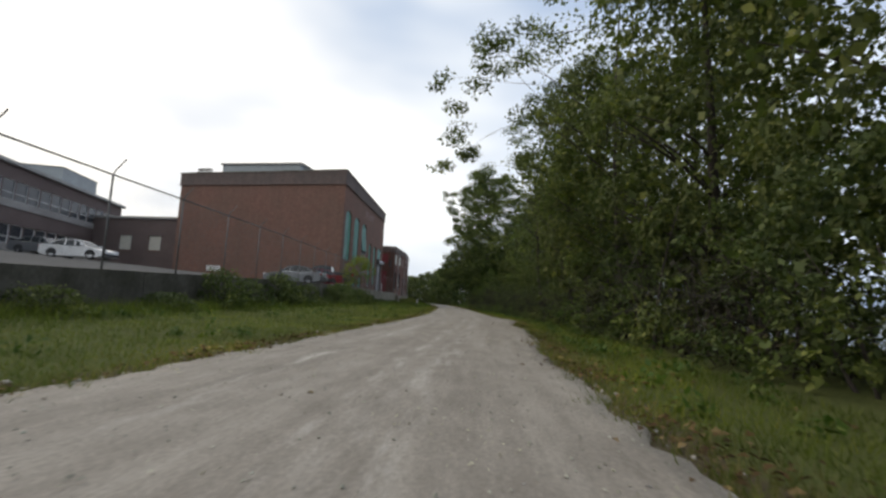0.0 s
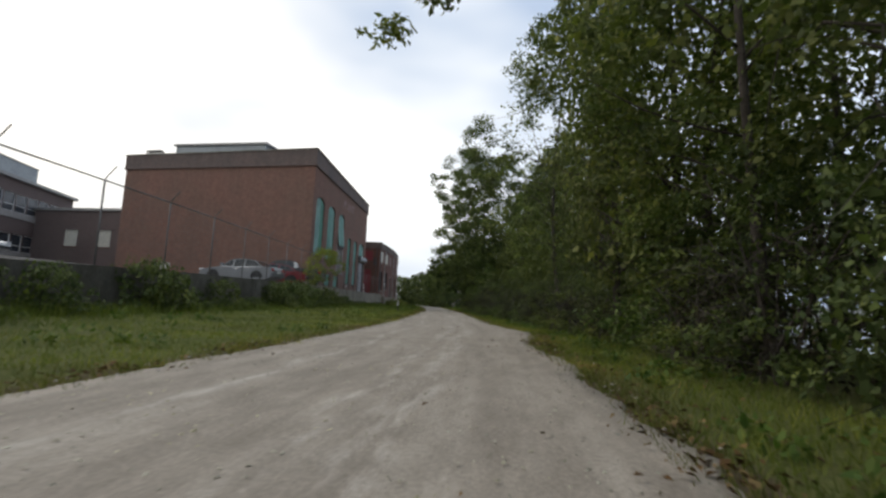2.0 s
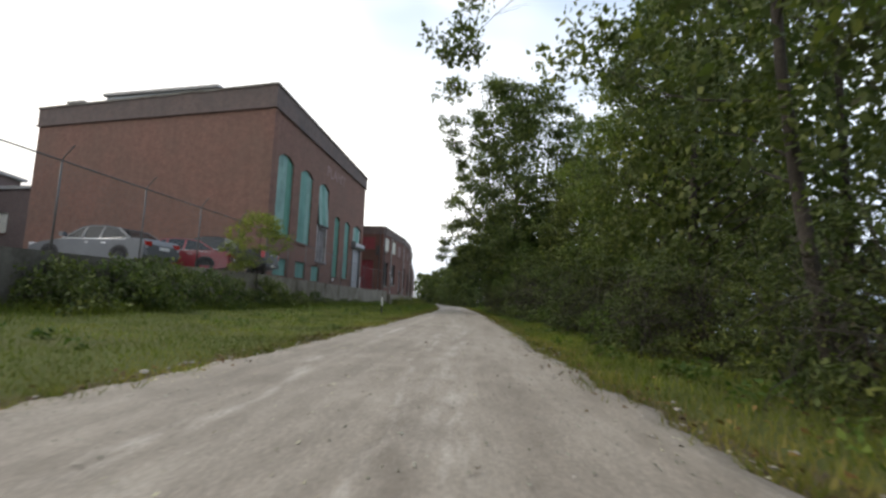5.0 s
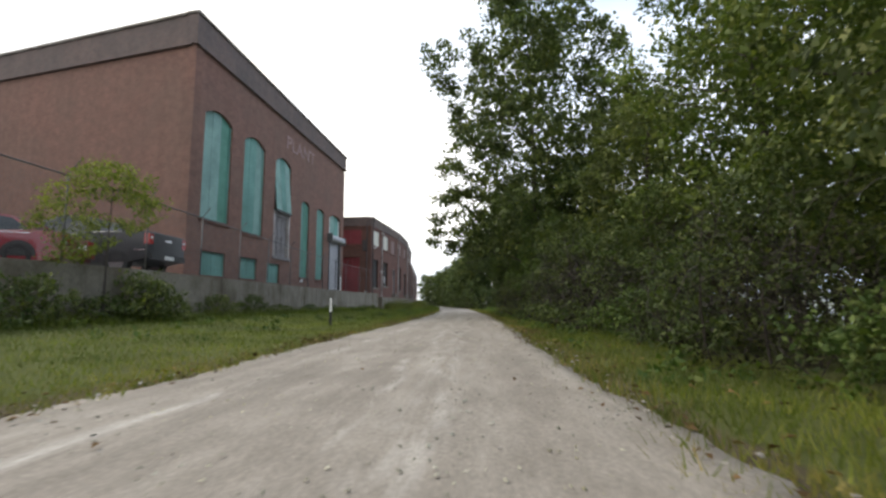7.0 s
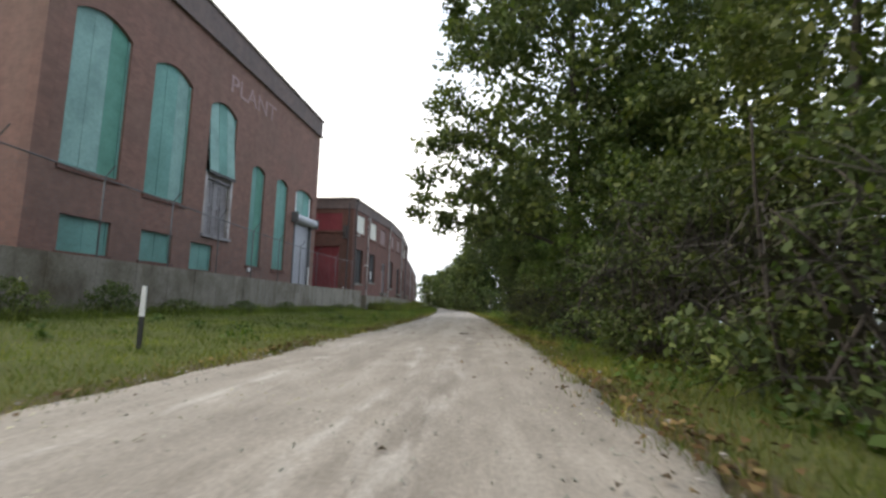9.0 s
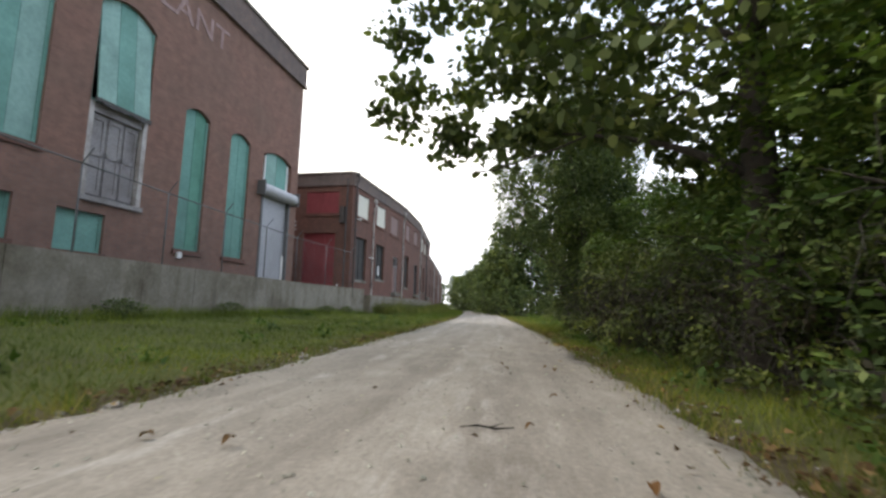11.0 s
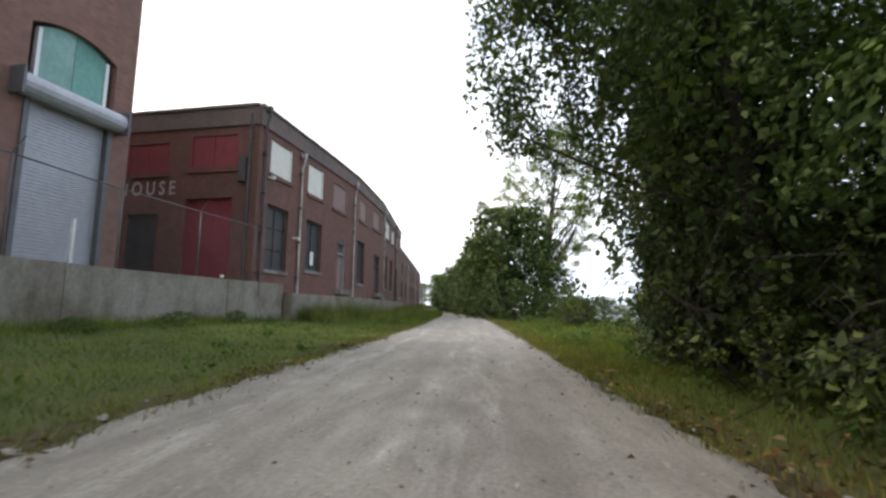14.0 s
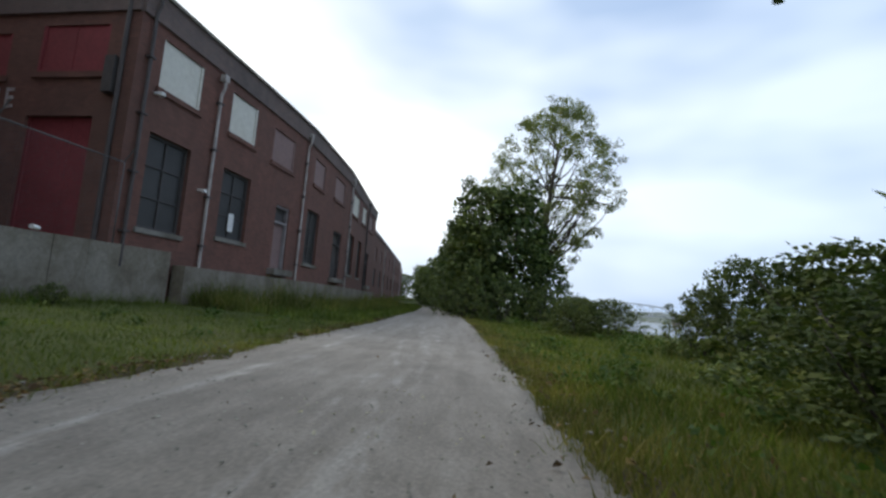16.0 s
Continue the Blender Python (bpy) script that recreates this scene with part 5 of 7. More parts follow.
def scaled(x, y, turn, k, kz=None, z=None):
    zz = ground_height(x, y) if z is None else z
    return pose(x, y, zz, 0, 0, turn) @ Matrix.Diagonal((k, k, kz or k, 1))


def put(ob, m, label=""):
    """A copy with its own size: the copy's scale is set apart, since copy_thing keeps the first one's."""
    c = copy_thing(ob, m)
    c.matrix_basis = m
    if label:
        tagged(c, label)
    return c


def tree_line():
    rng = random.Random(21)
    dense = "dense dark green hardwood tree beside the trail"
    a = make_tree("tree", dense, 1, 13.0, 0.22, 1.8, 3.7, 200, 92, 0.115, LEAF_TREE, bunch=10, clump_r=0.68, core=5400, core_size=0.185, core_r=0.74)
    b = make_tree("tree", dense, 2, 11.0, 0.18, 1.4, 3.3, 170, 76, 0.12, LEAF_TREE, lean=(-0.5, 0.3), bunch=10, clump_r=0.66, core=5200, core_size=0.185, core_r=0.74)
    c = make_tree("tree", "yellowing green tree beside the trail", 3, 10.0, 0.15, 1.2, 3.0, 170, 100, 0.105, LEAF_YELLOW, lean=(-0.4, 0), clump_r=0.75, core=6600, core_size=0.135, core_r=0.74)
    d = make_tree("tree", "vine-draped tree with hanging leafy curtains", 4, 10.5, 0.2, 0.5, 2.1, 140, 58, 0.108, LEAF_VINE, clump_r=0.65, shape=COLUMN, hang=0.3, bunch=5, core=4200, core_size=0.13, core_r=0.75)
    e = make_tree("tree", "dark green tree deeper in the woods", 5, 12.5, 0.2, 2.0, 3.6, 110, 44, 0.2, LEAF_TREE, clump_r=0.95, limbs=8, core=2600, core_size=0.24)
    # the crown of the large tree ends above head height over the trail
    big = make_tree("tree", "large spreading tree that overhangs the trail", 6, 14.9, 0.24, 2.9, 4.4, 480, 88, 0.135, LEAF_TREE, ovate=True, clump_r=0.8, shape=DOME, limbs=15, narrow=0.78, core=12500, core_size=0.165, core_r=0.72,
                    extra=((-3.8, 2.2, 3.35, 0.4), (-4.4, 2.0, 3.75, 0.45), (-3.4, 2.4, 3.6, 0.45), (-4.3, 1.9, 4.3, 0.5), (-3.5, 2.2, 4.3, 0.55), (-2.9, 2.5, 3.7, 0.4), (-4.4, 1.0, 4.9, 0.55), (-4.2, 0.4, 5.7, 0.6),
                           (-2.2, 2.8, 4.0, 0.4), (-1.2, 3.0, 3.9, 0.35), (-0.3, 3.4, 3.9, 0.35), (0.6, 3.6, 3.9, 0.4), (1.6, 3.6, 4.0, 0.4), (2.6, 3.4, 4.2, 0.5), (3.6, 2.6, 3.8, 0.6), (0.1, 2.5, 3.9, 0.4), (0.3, 2.5, 3.3, 0.4), (0.5, 2.6, 2.8, 0.35), (0.7, 2.4, 3.6, 0.45), (0.9, 2.3, 3.0, 0.4)),
                    clear=lambda p: (p[:, 2] > 2.35 - 0.6 * np.maximum(0, p[:, 0] + 2.3)) & (p[:, 0] > -5.0) & ((p[:, 2] > 2.25 + 0.5 * p[:, 1]) | (p[:, 1] < -0.8) | (p[:, 0] > 3.4) | ((p[:, 0] < -2.6) & (p[:, 2] > 2.9)) | (np.hypot(p[:, 0] - 0.5, p[:, 1] - 2.5) < 0.8) & (p[:, 2] > 2.3)))
    far = make_tree("tree", "dense vine-covered tree in the clump down the trail", 7, 10.5, 0.2, 0.3, 2.7, 120, 30, 0.215, LEAF_VINE_SHADE, clump_r=0.8, shape=COLUMN, hang=0.2, limbs=6, core=2600, core_size=0.4, core_r=0.85)
    over = make_tree("tree", "leaning tree with thin branches over the trail", 8, 14.0, 0.095, 2.6, 4.4, 175, 85, 0.12, LEAF_TREE, lean=(-0.1, 0.4), clump_r=0.7, shape=OPEN, limbs=16, core=1500, core_size=0.15,
                     extra=((-5.7, 0.1, 8.4, 0.42), (-5.7, 0.3, 5.3, 0.38), (-5.1, 0.0, 6.6, 0.45), (-4.9, -0.4, 5.7, 0.42), (-5.3, 0.5, 7.5, 0.45), (-4.5, 0.0, 9.6, 0.5), (-4.3, 0.6, 10.4, 0.5), (-5.4, -0.5, 6.0, 0.35)),
                     clear=lambda p: (p[:, 2] > 3.6 + 0.2 * np.minimum(0, p[:, 0])) | (p[:, 0] > -0.9))
    curtain = make_tree("tree", "vine-smothered tree leaning out over the trail's edge", 14, 8.7, 0.16, 0.4, 2.75, 460, 120, 0.072, LEAF_VINE_SHADE, lean=(-1.1, 0), core=19000, core_size=0.09, core_r=0.68, bunch=5, clump_r=0.6, extra=((-3.0, 0.0, 4.2, 0.6), (-3.2, -0.5, 3.7, 0.5), (-2.8, 0.6, 5.2, 0.6), (-2.6, -0.2, 5.8, 0.55), (-3.0, 0.3, 4.8, 0.6), (-2.6, 0.2, 3.4, 0.5), (-2.9, -0.8, 4.6, 0.6), (-2.5, -0.9, 5.3, 0.6), (-2.3, 0.4, 4.9, 0.6), (-2.8, 0.9, 4.0, 0.55), (-2.2, -0.4, 4.3, 0.6), (-2.5, 0.5, 3.9, 0.55), (-2.1, 0.0, 3.3, 0.55), (-1.9, 0.8, 4.6, 0.6), (-2.2, -0.7, 3.6, 0.55), (-1.7, -0.3, 2.8, 0.5), (-1.8, 0.6, 3.5, 0.55), (-3.0, -0.2, 5.2, 0.45)),
                         shape=COLUMN, hang=0.3,
                        clear=lambda p: (p[:, 1] < 1.9) & (p[:, 0] > -3.3) & (p[:, 2] > 3.0 - 1.5 * np.maximum(0, p[:, 0] + 2.0)) & (p[:, 2] < np.minimum(9.0, 5.6 + 3.5 * np.maximum(0, p[:, 0] + 1.9)) - 3.4 * np.clip(p[:, 0] - 0.8, 0, 1)))
    pillar = make_tree("tree", "trunk wrapped in a dense column of dark vines", 24, 9.0, 0.2, 0.2, 1.2, 230, 140, 0.063, LEAF_VINE_SHADE, lean=(0.2, 0.1), clump_r=0.5, shape=COLUMN, hang=0.3, bunch=4, core=17000, core_size=0.1, core_r=0.9, limbs=6, ovate=True,
                       extra=((-2.6, 1.4, 4.7, 0.28), (-2.2, 1.5, 4.3, 0.2), (-2.0, 1.6, 4.0, 0.14), (-1.9, 1.3, 4.5, 0.35), (-1.5, 1.2, 4.0, 0.25), (-1.4, 1.0, 3.5, 0.15), (-1.5, 1.6, 5.0, 0.45), (-2.3, 1.8, 5.2, 0.45)))
    droop = make_tree("tree", "half-bare tree with drooping bronzed leaves", 25, 8.2, 0.09, 2.2, 2.7, 130, 30, 0.095, LEAF_BROWN, lean=(-1.6, -0.5), clump_r=0.5, shape=OPEN, hang=0.3, bunch=3, limbs=60)
    vine_mantle(curtain, 201, (-0.6, -0.3, 4.7), (-0.5, 1.3, 5.8), 2.3)
    vine_mantle(curtain, 202, (-0.35, -3.3, 2.35), (-0.3, -1.3, 2.6), 0.95)
    vine_mantle(curtain, 203, (-0.9, -1.3, 3.7), (-0.8, -0.3, 4.2), 1.4)
    vine_mantle(curtain, 204, (-1.1, -0.4, 7.4), (-0.9, 0.9, 7.8), 2.2)
    vine_mantle(curtain, 210, (-2.3, -0.6, 5.5), (-2.1, 0.8, 5.9), 1.9, material=LEAF_VINE_SHADE)
    vine_mantle(curtain, 211, (-1.7, -0.9, 6.4), (-1.5, 0.5, 6.9), 1.8, material=LEAF_VINE_SHADE)
    vine_mantle(pillar, 212, (-1.1, 0.4, 5.7), (0.3, -1.0, 5.4), 2.6, (-0.7, -0.71), material=LEAF_VINE_SHADE)
    vine_mantle(pillar, 213, (-1.1, 0.5, 3.3), (0.4, -1.1, 3.1), 2.3, (-0.7, -0.71), material=LEAF_VINE_SHADE)
    vine_mantle(pillar, 205, (-1.0, -0.6, 4.3), (-1.0, 0.5, 3.7), 1.6)
    vine_mantle(pillar, 206, (-0.8, -0.7, 7.3), (-0.8, 0.5, 7.6), 2.4)
    vine_mantle(d, 207, (-1.3, -1.0, 7.8), (-1.2, 0.9, 8.6), 4.0, size=0.1, dense=140)
    vine_mantle(d, 208, (-0.4, 1.5, 6.0), (1.2, 1.0, 6.8), 3.5, (0.4, 0.92), size=0.1, dense=140)
    vine_mantle(d, 209, (0.9, -1.2, 9.0), (-0.7, -1.3, 8.2), 4.2, (-0.2, -0.98), size=0.1, dense=140)
    kinds = [a, b, c, d, e, big, far, over, curtain, pillar, droop]
    for k in kinds:
        tagged(k, group="trees along the trail")
    # kind, x, y, turn, size, height
    edge_south = [(1, 5.9, 2.0, 140, 0.95, 1.0), (0, 6.6, 6.5, 250, 0.95, 1.0), (1, 6.2, 10.5, 60, 0.95, 1.05), (7, 6.0, 14.8, 0, 1.07, 0.98), (2, 6.3, 16.6, 140, 0.95, 0.95), (1, 5.8, 20.3, 10, 0.66, 1.05), (1, 6.2, 18.0, 70, 0.78, 1.0), (7, 6.1, 26.5, 325, 1.0, 0.92)]
    edge_north = [(3, 6.1, 49.5, 200, 1.05, 0.62), (2, 7.4, 50.8, 20, 0.8, 0.8), (1, 7.6, 33.0, 215, 0.85, 0.95), (2, 7.5, 35.5, 80, 1.0, 1.0), (2, 8.6, 40.5, 330, 1.0, 0.98), (1, 7.6, 44.5, 160, 0.85, 0.72), (5, 5.2, 51.4, 0, 1.0, 1.0), (0, 9.0, 47.5, 275, 0.8, 0.66)]
    vines = [(9, 5.3, 63.2, 0, 1.0, 1.0), (10, 7.9, 24.8, 0, 1.0, 1.0), (10, 8.8, 21.8, 130, 0.9, 0.85), (3, 6.4, 51.0, 80, 0.9, 0.44), (3, 7.2, 55.2, 15, 1.0, 0.33), (3, 6.4, 57.6, 120, 0.85, 0.37), (8, 5.3, 61.4, 0, 1.0, 1.0), (3, 7.6, 59.6, 340, 1.0, 0.43), (3, 7.6, 62.4, 70, 1.0, 0.5), (3, 9.6, 61.0, 200, 1.0, 0.47), (3, 6.0, 63.2, 10, 0.8, 0.72), (3, 8.9, 57.0, 50, 1.1, 0.42)]
    deep = [(4, 10.0, 18.5, 40, 0.9, 1.0), (4, 9.6, 14.0, 100, 0.85, 1.0), (4, 11.5, 8.0, 170, 1.1, 1.1), (4, 11.4, 33.2, 15, 0.9, 0.95), (4, 12.0, 37.0, 130, 1.1, 1.05), (4, 11.2, 41.0, 75, 0.9, 0.9), (4, 12.2, 44.5, 240, 1.0, 0.75), (4, 9.4, 50.3, 60, 0.9, 0.82), (4, 11.5, 52.0, 310, 0.9, 0.5), (4, 10.5, 56.5, 10, 0.8, 0.45)]
    distance = [(6, 2.9, 94.0, 60, 0.95, 0.93), (6, 5.3, 94.5, 200, 0.95, 0.95), (6, 7.2, 92.8, 300, 0.6, 0.45), (6, 2.0, 101.0, 130, 1.0, 0.8), (6, 1.6, 110.0, 220, 1.1, 0.85), (6, 0.4, 120.0, 10, 1.1, 0.8), (6, -1.0, 132.0, 70, 1.2, 0.85), (6, -3.5, 146.0, 160, 1.3, 0.9), (6, -7.0, 165.0, 250, 1.4, 0.9), (6, 3.5, 128.0, 310, 1.3, 0.9), (6, -11.0, 190.0, 20, 1.5, 0.9), (6, -22.0, 225.0, 80, 1.6, 0.8)]
    spots = edge_south + edge_north + vines + deep + distance
    used = set()
    for i, x, y, turn, k, kz in spots:
        m = scaled(x, y, turn, k, kz)
        if i in used:
            put(kinds[i], m)
        else:
            kinds[i].matrix_basis = m
            used.add(i)
    s1 = make_shrub("shrub", "dark tangled shrub at the edge of the woods", 11, 2.6, 1.7, 66, 68, 0.08, LEAF_SHRUB)
    s2 = make_shrub("shrub", "dark tangled shrub at the edge of the woods", 12, 3.3, 1.6, 72, 68, 0.08, LEAF_SHRUB, 0.15)
    s3 = make_shrub("shrub", "leafy weeds and vines in a low mound", 13, 1.3, 1.4, 40, 90, 0.07, LEAF_VINE)
    s4 = make_shrub("shrub", "tall dark weeds against the concrete wall", 16, 1.3, 1.4, 38, 36, 0.12, LEAF_SHRUB)
    s5 = make_shrub("shrub", "dark tangled shrub at the edge of the woods", 17, 3.0, 1.7, 44, 29, 0.12, LEAF_SHRUB)
    s6 = make_shrub("shrub", "rounded green bush at the edge of the open field", 18, 3.0, 1.7, 84, 58, 0.115, LEAF_SHRUB)
    th = "bramble thicket, leafy above a dark tangle of bare stems"
    s7 = make_thicket("thicket", th, 41, 2.9, 1.55, 66, 56, 0.085, LEAF_SHRUB, 0.22)
    s8 = make_thicket("thicket", th, 42, 2.4, 1.5, 60, 52, 0.08, LEAF_SHRUB, 0.25)
    s9 = make_thicket("thicket", "dark shaded thicket under the vine-hung trees", 43, 2.7, 1.6, 60, 52, 0.085, LEAF_VINE_SHADE, 0.4)
    s10 = make_shrub("shrub", "dense shrub in the depth of the woods", 44, 4.2, 2.0, 34, 26, 0.19, LEAF_SHRUB)
    shrubs = [s1, s2, s3, s4, s5, s6, s7, s8, s9, s10]
    for k in shrubs:
        tagged(k, group="shrubs along the trail")
    used = set()
    y = 1.0
    while y < 65.0:
        for row in range(2 if y < 33 else 3):
            edge = interp(y, [(-4, 3.6), (10, 4.2), (20, 4.75), (35, 4.95), (40, 4.6), (46, 4.5), (52, 4.45), (60, 4.65), (65, 5.2)])
            i = rng.choice((6, 7, 0, 6, 0, 2, 7) if y < 47 else (8, 8, 7)) if row == 0 else 4 if row == 1 else 9
            x = edge + 1.15 + row * 2.0 + (0.35 if 8 < y < 20 else -0.2 if y > 47 else 0) + rng.uniform(-0.25, 0.35)
            k = rng.uniform(0.8, 1.15) * (0.85 if 20 < y < 30 else 1.25 if 8 < y < 20 else 1.0)
            m = scaled(x, y + rng.uniform(-0.6, 0.6), rng.uniform(0, 360), k, k * rng.uniform(0.85, 1.15))
            if i in used:
                put(shrubs[i], m)
            else:
                shrubs[i].matrix_basis = m
                used.add(i)
        y += 2.15
    for x, y, turn, k in ((8.2, 24.2, 30, 0.62), (8.8, 26.6, 140, 0.66), (8.4, 21.9, 250, 0.6), (9.6, 28.6, 80, 0.7)):
        put(s10, scaled(x, y, turn, k, 0.85 * k))
        put(s5, scaled(x - 0.5, y + 0.8, turn + 70, 0.85, 0.68), "dark tangled shrub below the half-bare trees")
    s2.matrix_basis = scaled(7.5, 29.4, 40, 0.85)
    # beyond the woods: bushes by the open field and at the foot of the clump
    for _, x, y, turn, k, kz in ((0, 9.4, 74.5, 0, 0.9, 0.9), (0, 11.2, 75.2, 90, 1.05, 0.92), (0, 8.3, 74.2, 200, 0.6, 0.6), (0, 13.3, 75.6, 40, 1.15, 0.95), (0, 10.5, 70.6, 130, 0.85, 0.78), (0, 12.2, 70.2, 300, 1.05, 0.95), (0, 6.9, 81.5, 70, 0.9, 0.52), (0, 8.5, 83.0, 150, 1.0, 0.55), (0, 7.7, 86.0, 10, 1.0, 0.6), (0, 15.5, 78.0, 60, 1.3, 0.9), (0, 7.6, 68.6, 250, 1.0, 0.72), (0, 6.3, 66.2, 190, 0.75, 0.5), (0, 9.0, 67.6, 30, 1.1, 0.85), (0, 9.8, 65.2, 110, 1.2, 0.85), (0, 7.4, 66.6, 20, 0.8, 0.6), (0, 5.6, 62.9, 60, 0.6, 0.6), (0, 5.6, 60.4, 210, 0.6, 0.6)):
        m = scaled(x, y, turn, k, kz)
        if 5 in used:
            put(s6, m)
        else:
            s6.matrix_basis = m
            used.add(5)
    for x, y, turn, k in ((2.3, 89.8, 0, 0.9), (4.2, 88.6, 90, 1.0), (6.4, 88.2, 180, 0.8), (8.2, 90.0, 40, 0.75), (1.4, 95.0, 220, 1.0), (0.6, 104.0, 20, 1.1), (0.0, 112.0, 20, 1.2), (-2.0, 125.0, 20, 1.3)):
        put(shrubs[4], scaled(x, y, turn, k), "dark shrub at the foot of the tree clump")
    for y, k in ((15.2, 0.9), (17.6, 0.75), (21.0, 1.05), (22.2, 0.8), (25.5, 0.8), (31.4, 0.9), (33.2, 1.0), (34.6, 1.1), (36.1, 0.95), (37.7, 1.0), (39.4, 0.8), (42.6, 1.0), (43.4, 0.8)):
        put(s4, scaled(-6.85, y, 73 * y, 0.8 * k, k), "dark brush grown up against the concrete wall")
    # weeds at the foot of the wall
    y = -2.0
    while y < 74:
        i = 3
        k = rng.uniform(0.35, 0.75) if y < 50 else rng.uniform(0.3, 0.5)
        m = scaled(-6.75 + rng.uniform(-0.2, 0.3) + (0.5 if y > 66 else 0), y, rng.uniform(0, 360), k * rng.uniform(0.9, 1.5), k * rng.uniform(0.6, 1.15))
        if i in used:
            put(shrubs[i], m)
        else:
            shrubs[i].matrix_basis = m
            used.add(i)
        y += rng.uniform(1.6, 4.2) if y < 48 else rng.uniform(2.6, 5.2)
    cot = make_tree("cottonwood_tree", "tall open cottonwood tree with pale leaves", 9, 18.0, 0.42, 5.0, 5.6, 420, 80, 0.17, LEAF_POPLAR, lean=(1.6, 0), clump_r=0.95, shape=OPEN, limbs=60, bunch=4, rise=1.25, extra=((6.6, 0.4, 10.6, 0.8), (5.6, 0.2, 11.0, 0.9), (4.6, 0.0, 11.4, 0.9), (6.0, -0.4, 9.8, 0.6), (3.2, 0.3, 5.4, 0.6), (2.6, 0.0, 4.6, 0.5), (3.4, -0.2, 6.4, 0.6)))
    cot.matrix_basis = scaled(7.6, 101.5, 0, 1.0)


tree_line()


def small_tree_by_cars():
    t = make_tree("sapling", "thin yellow-green sapling growing against the fence", 31, 4.0, 0.045, 1.5, 1.75, 150, 52, 0.085, LEAF_SAPLING, bunch=4, clump_r=0.42, limbs=14, clear=lambda p: p[:, 2] > 1.9 + 0.5 * (p[:, 0] + p[:, 1]))
    t.matrix_basis = scaled(-6.65, 41.1, 0, 0.92, 0.98)


small_tree_by_cars()

# ---- the river beyond the field ----
WATER, wn_, wl_, wb_ = node_material("river_water", 0.12)
wl_.new(ramp_node(wn_, wl_, noise_node(wn_, wl_, 0.05, 4, 0.6, place(wn_)), [(0.3, (0.10, 0.115, 0.12)), (0.7, (0.15, 0.165, 0.165))]), wb_.inputs["Base Color"])
bump_node(wn_, wl_, wb_, noise_node(wn_, wl_, 0.8, 4, 0.6, place(wn_)), 0.2, 0.1)
# Haze over the far bank is mixed into this pale colour.
FAR_WOODS = worn("hazy_far_woods", (0.10, 0.125, 0.11), (0.16, 0.18, 0.16), 0.95, 0, 0.01, 0.05, (0.7, 0.72, 0.75), 0.6, 0.2)
BRIDGE_STEEL = worn("pale_bridge_steel", (0.36, 0.38, 0.40), (0.44, 0.46, 0.48), 0.7, 0.2, 0.1, 1.0, (0.8, 0.8, 0.8), 0.4, 0.1)


def make_river():
    v = [(62, -800, -4.32), (470, -800, -4.32), (470, 1600, -4.32), (62, 1600, -4.32)]
    tagged(mesh_object("river", v, [(0, 1, 2, 3)], WATER, fix=False, uv=False), "broad grey river beyond the open field", "river", kind="structure")
    # wooded hills along the far bank
    v, f = [], []
    n = 140
    for i in range(n):
        k = i / (n - 1)
        x, y = 480 + 260 * k - 520 * k * k, -300 + 2100 * k
        h = 9 + 17 * (0.5 + 0.5 * noise.noise((k * 7, 1, 0))) + 5 * noise.noise((k * 40, 3, 0)) + 2 * noise.noise((k * 150, 5, 0))
        v += [(x, y, -5.0), (x + 30, y, h), (x + 160, y + 60, -5.0)]
    for i in range(n - 1):
        for j in range(2):
            a = 3 * i + j
            f.append((a, a + 1, a + 4, a + 3))
    tagged(mesh_object("backdrop", v, f, FAR_WOODS, fix=False, uv=False, smooth=True), "low wooded hills on the far bank in haze", "hills", kind="structure")


make_river()


def make_bridge():
    """A long steel truss bridge over the river, far away."""
    b = thing("truss_bridge", "pale steel truss bridge far off over the river", "bridge")
    y0 = 560.0
    s = Solid()
    s.box(90, 520, y0 - 4, y0 + 4, 3.6, 4.6)
    s.make("deck", BRIDGE_STEEL, b, uv=False)
    for x0 in (110, 210, 310, 410):
        for side in (-4, 4):
            s = Solid()
            pts = [(x0 + 12.5 * k, 4.6 + (0 if k in (0, 8) else 7 + 4 * math.sin(math.pi * k / 8))) for k in range(9)]
            for (xa, za), (xb, zb) in zip(pts, pts[1:]):
                s.tube([(xa, y0 + side, za), (xb, y0 + side, zb)], 0.5, 4)
                s.tube([(xb, y0 + side, 4.6), (xb, y0 + side, max(zb, 4.7))], 0.3, 4)
                s.tube([(xa, y0 + side, 4.6 if xa < x0 + 50 else za), (xb, y0 + side, zb if xa < x0 + 50 else 4.6)], 0.25, 4)
            s.make("truss", BRIDGE_STEEL, b, uv=False)
        s = Solid()
        s.box(x0 - 2, x0 + 2, y0 - 5, y0 + 5, -5.5, 3.6)
        s.make("pier", CONCRETE, b, uv=False)


make_bridge()

# ---- fence on the wall ----
FENCE = Facade([(-7.42, -20.0), (-7.42, 40.0), (-7.58, 60.0), (-7.52, 68.0), (-6.55, 74.9)], 1)


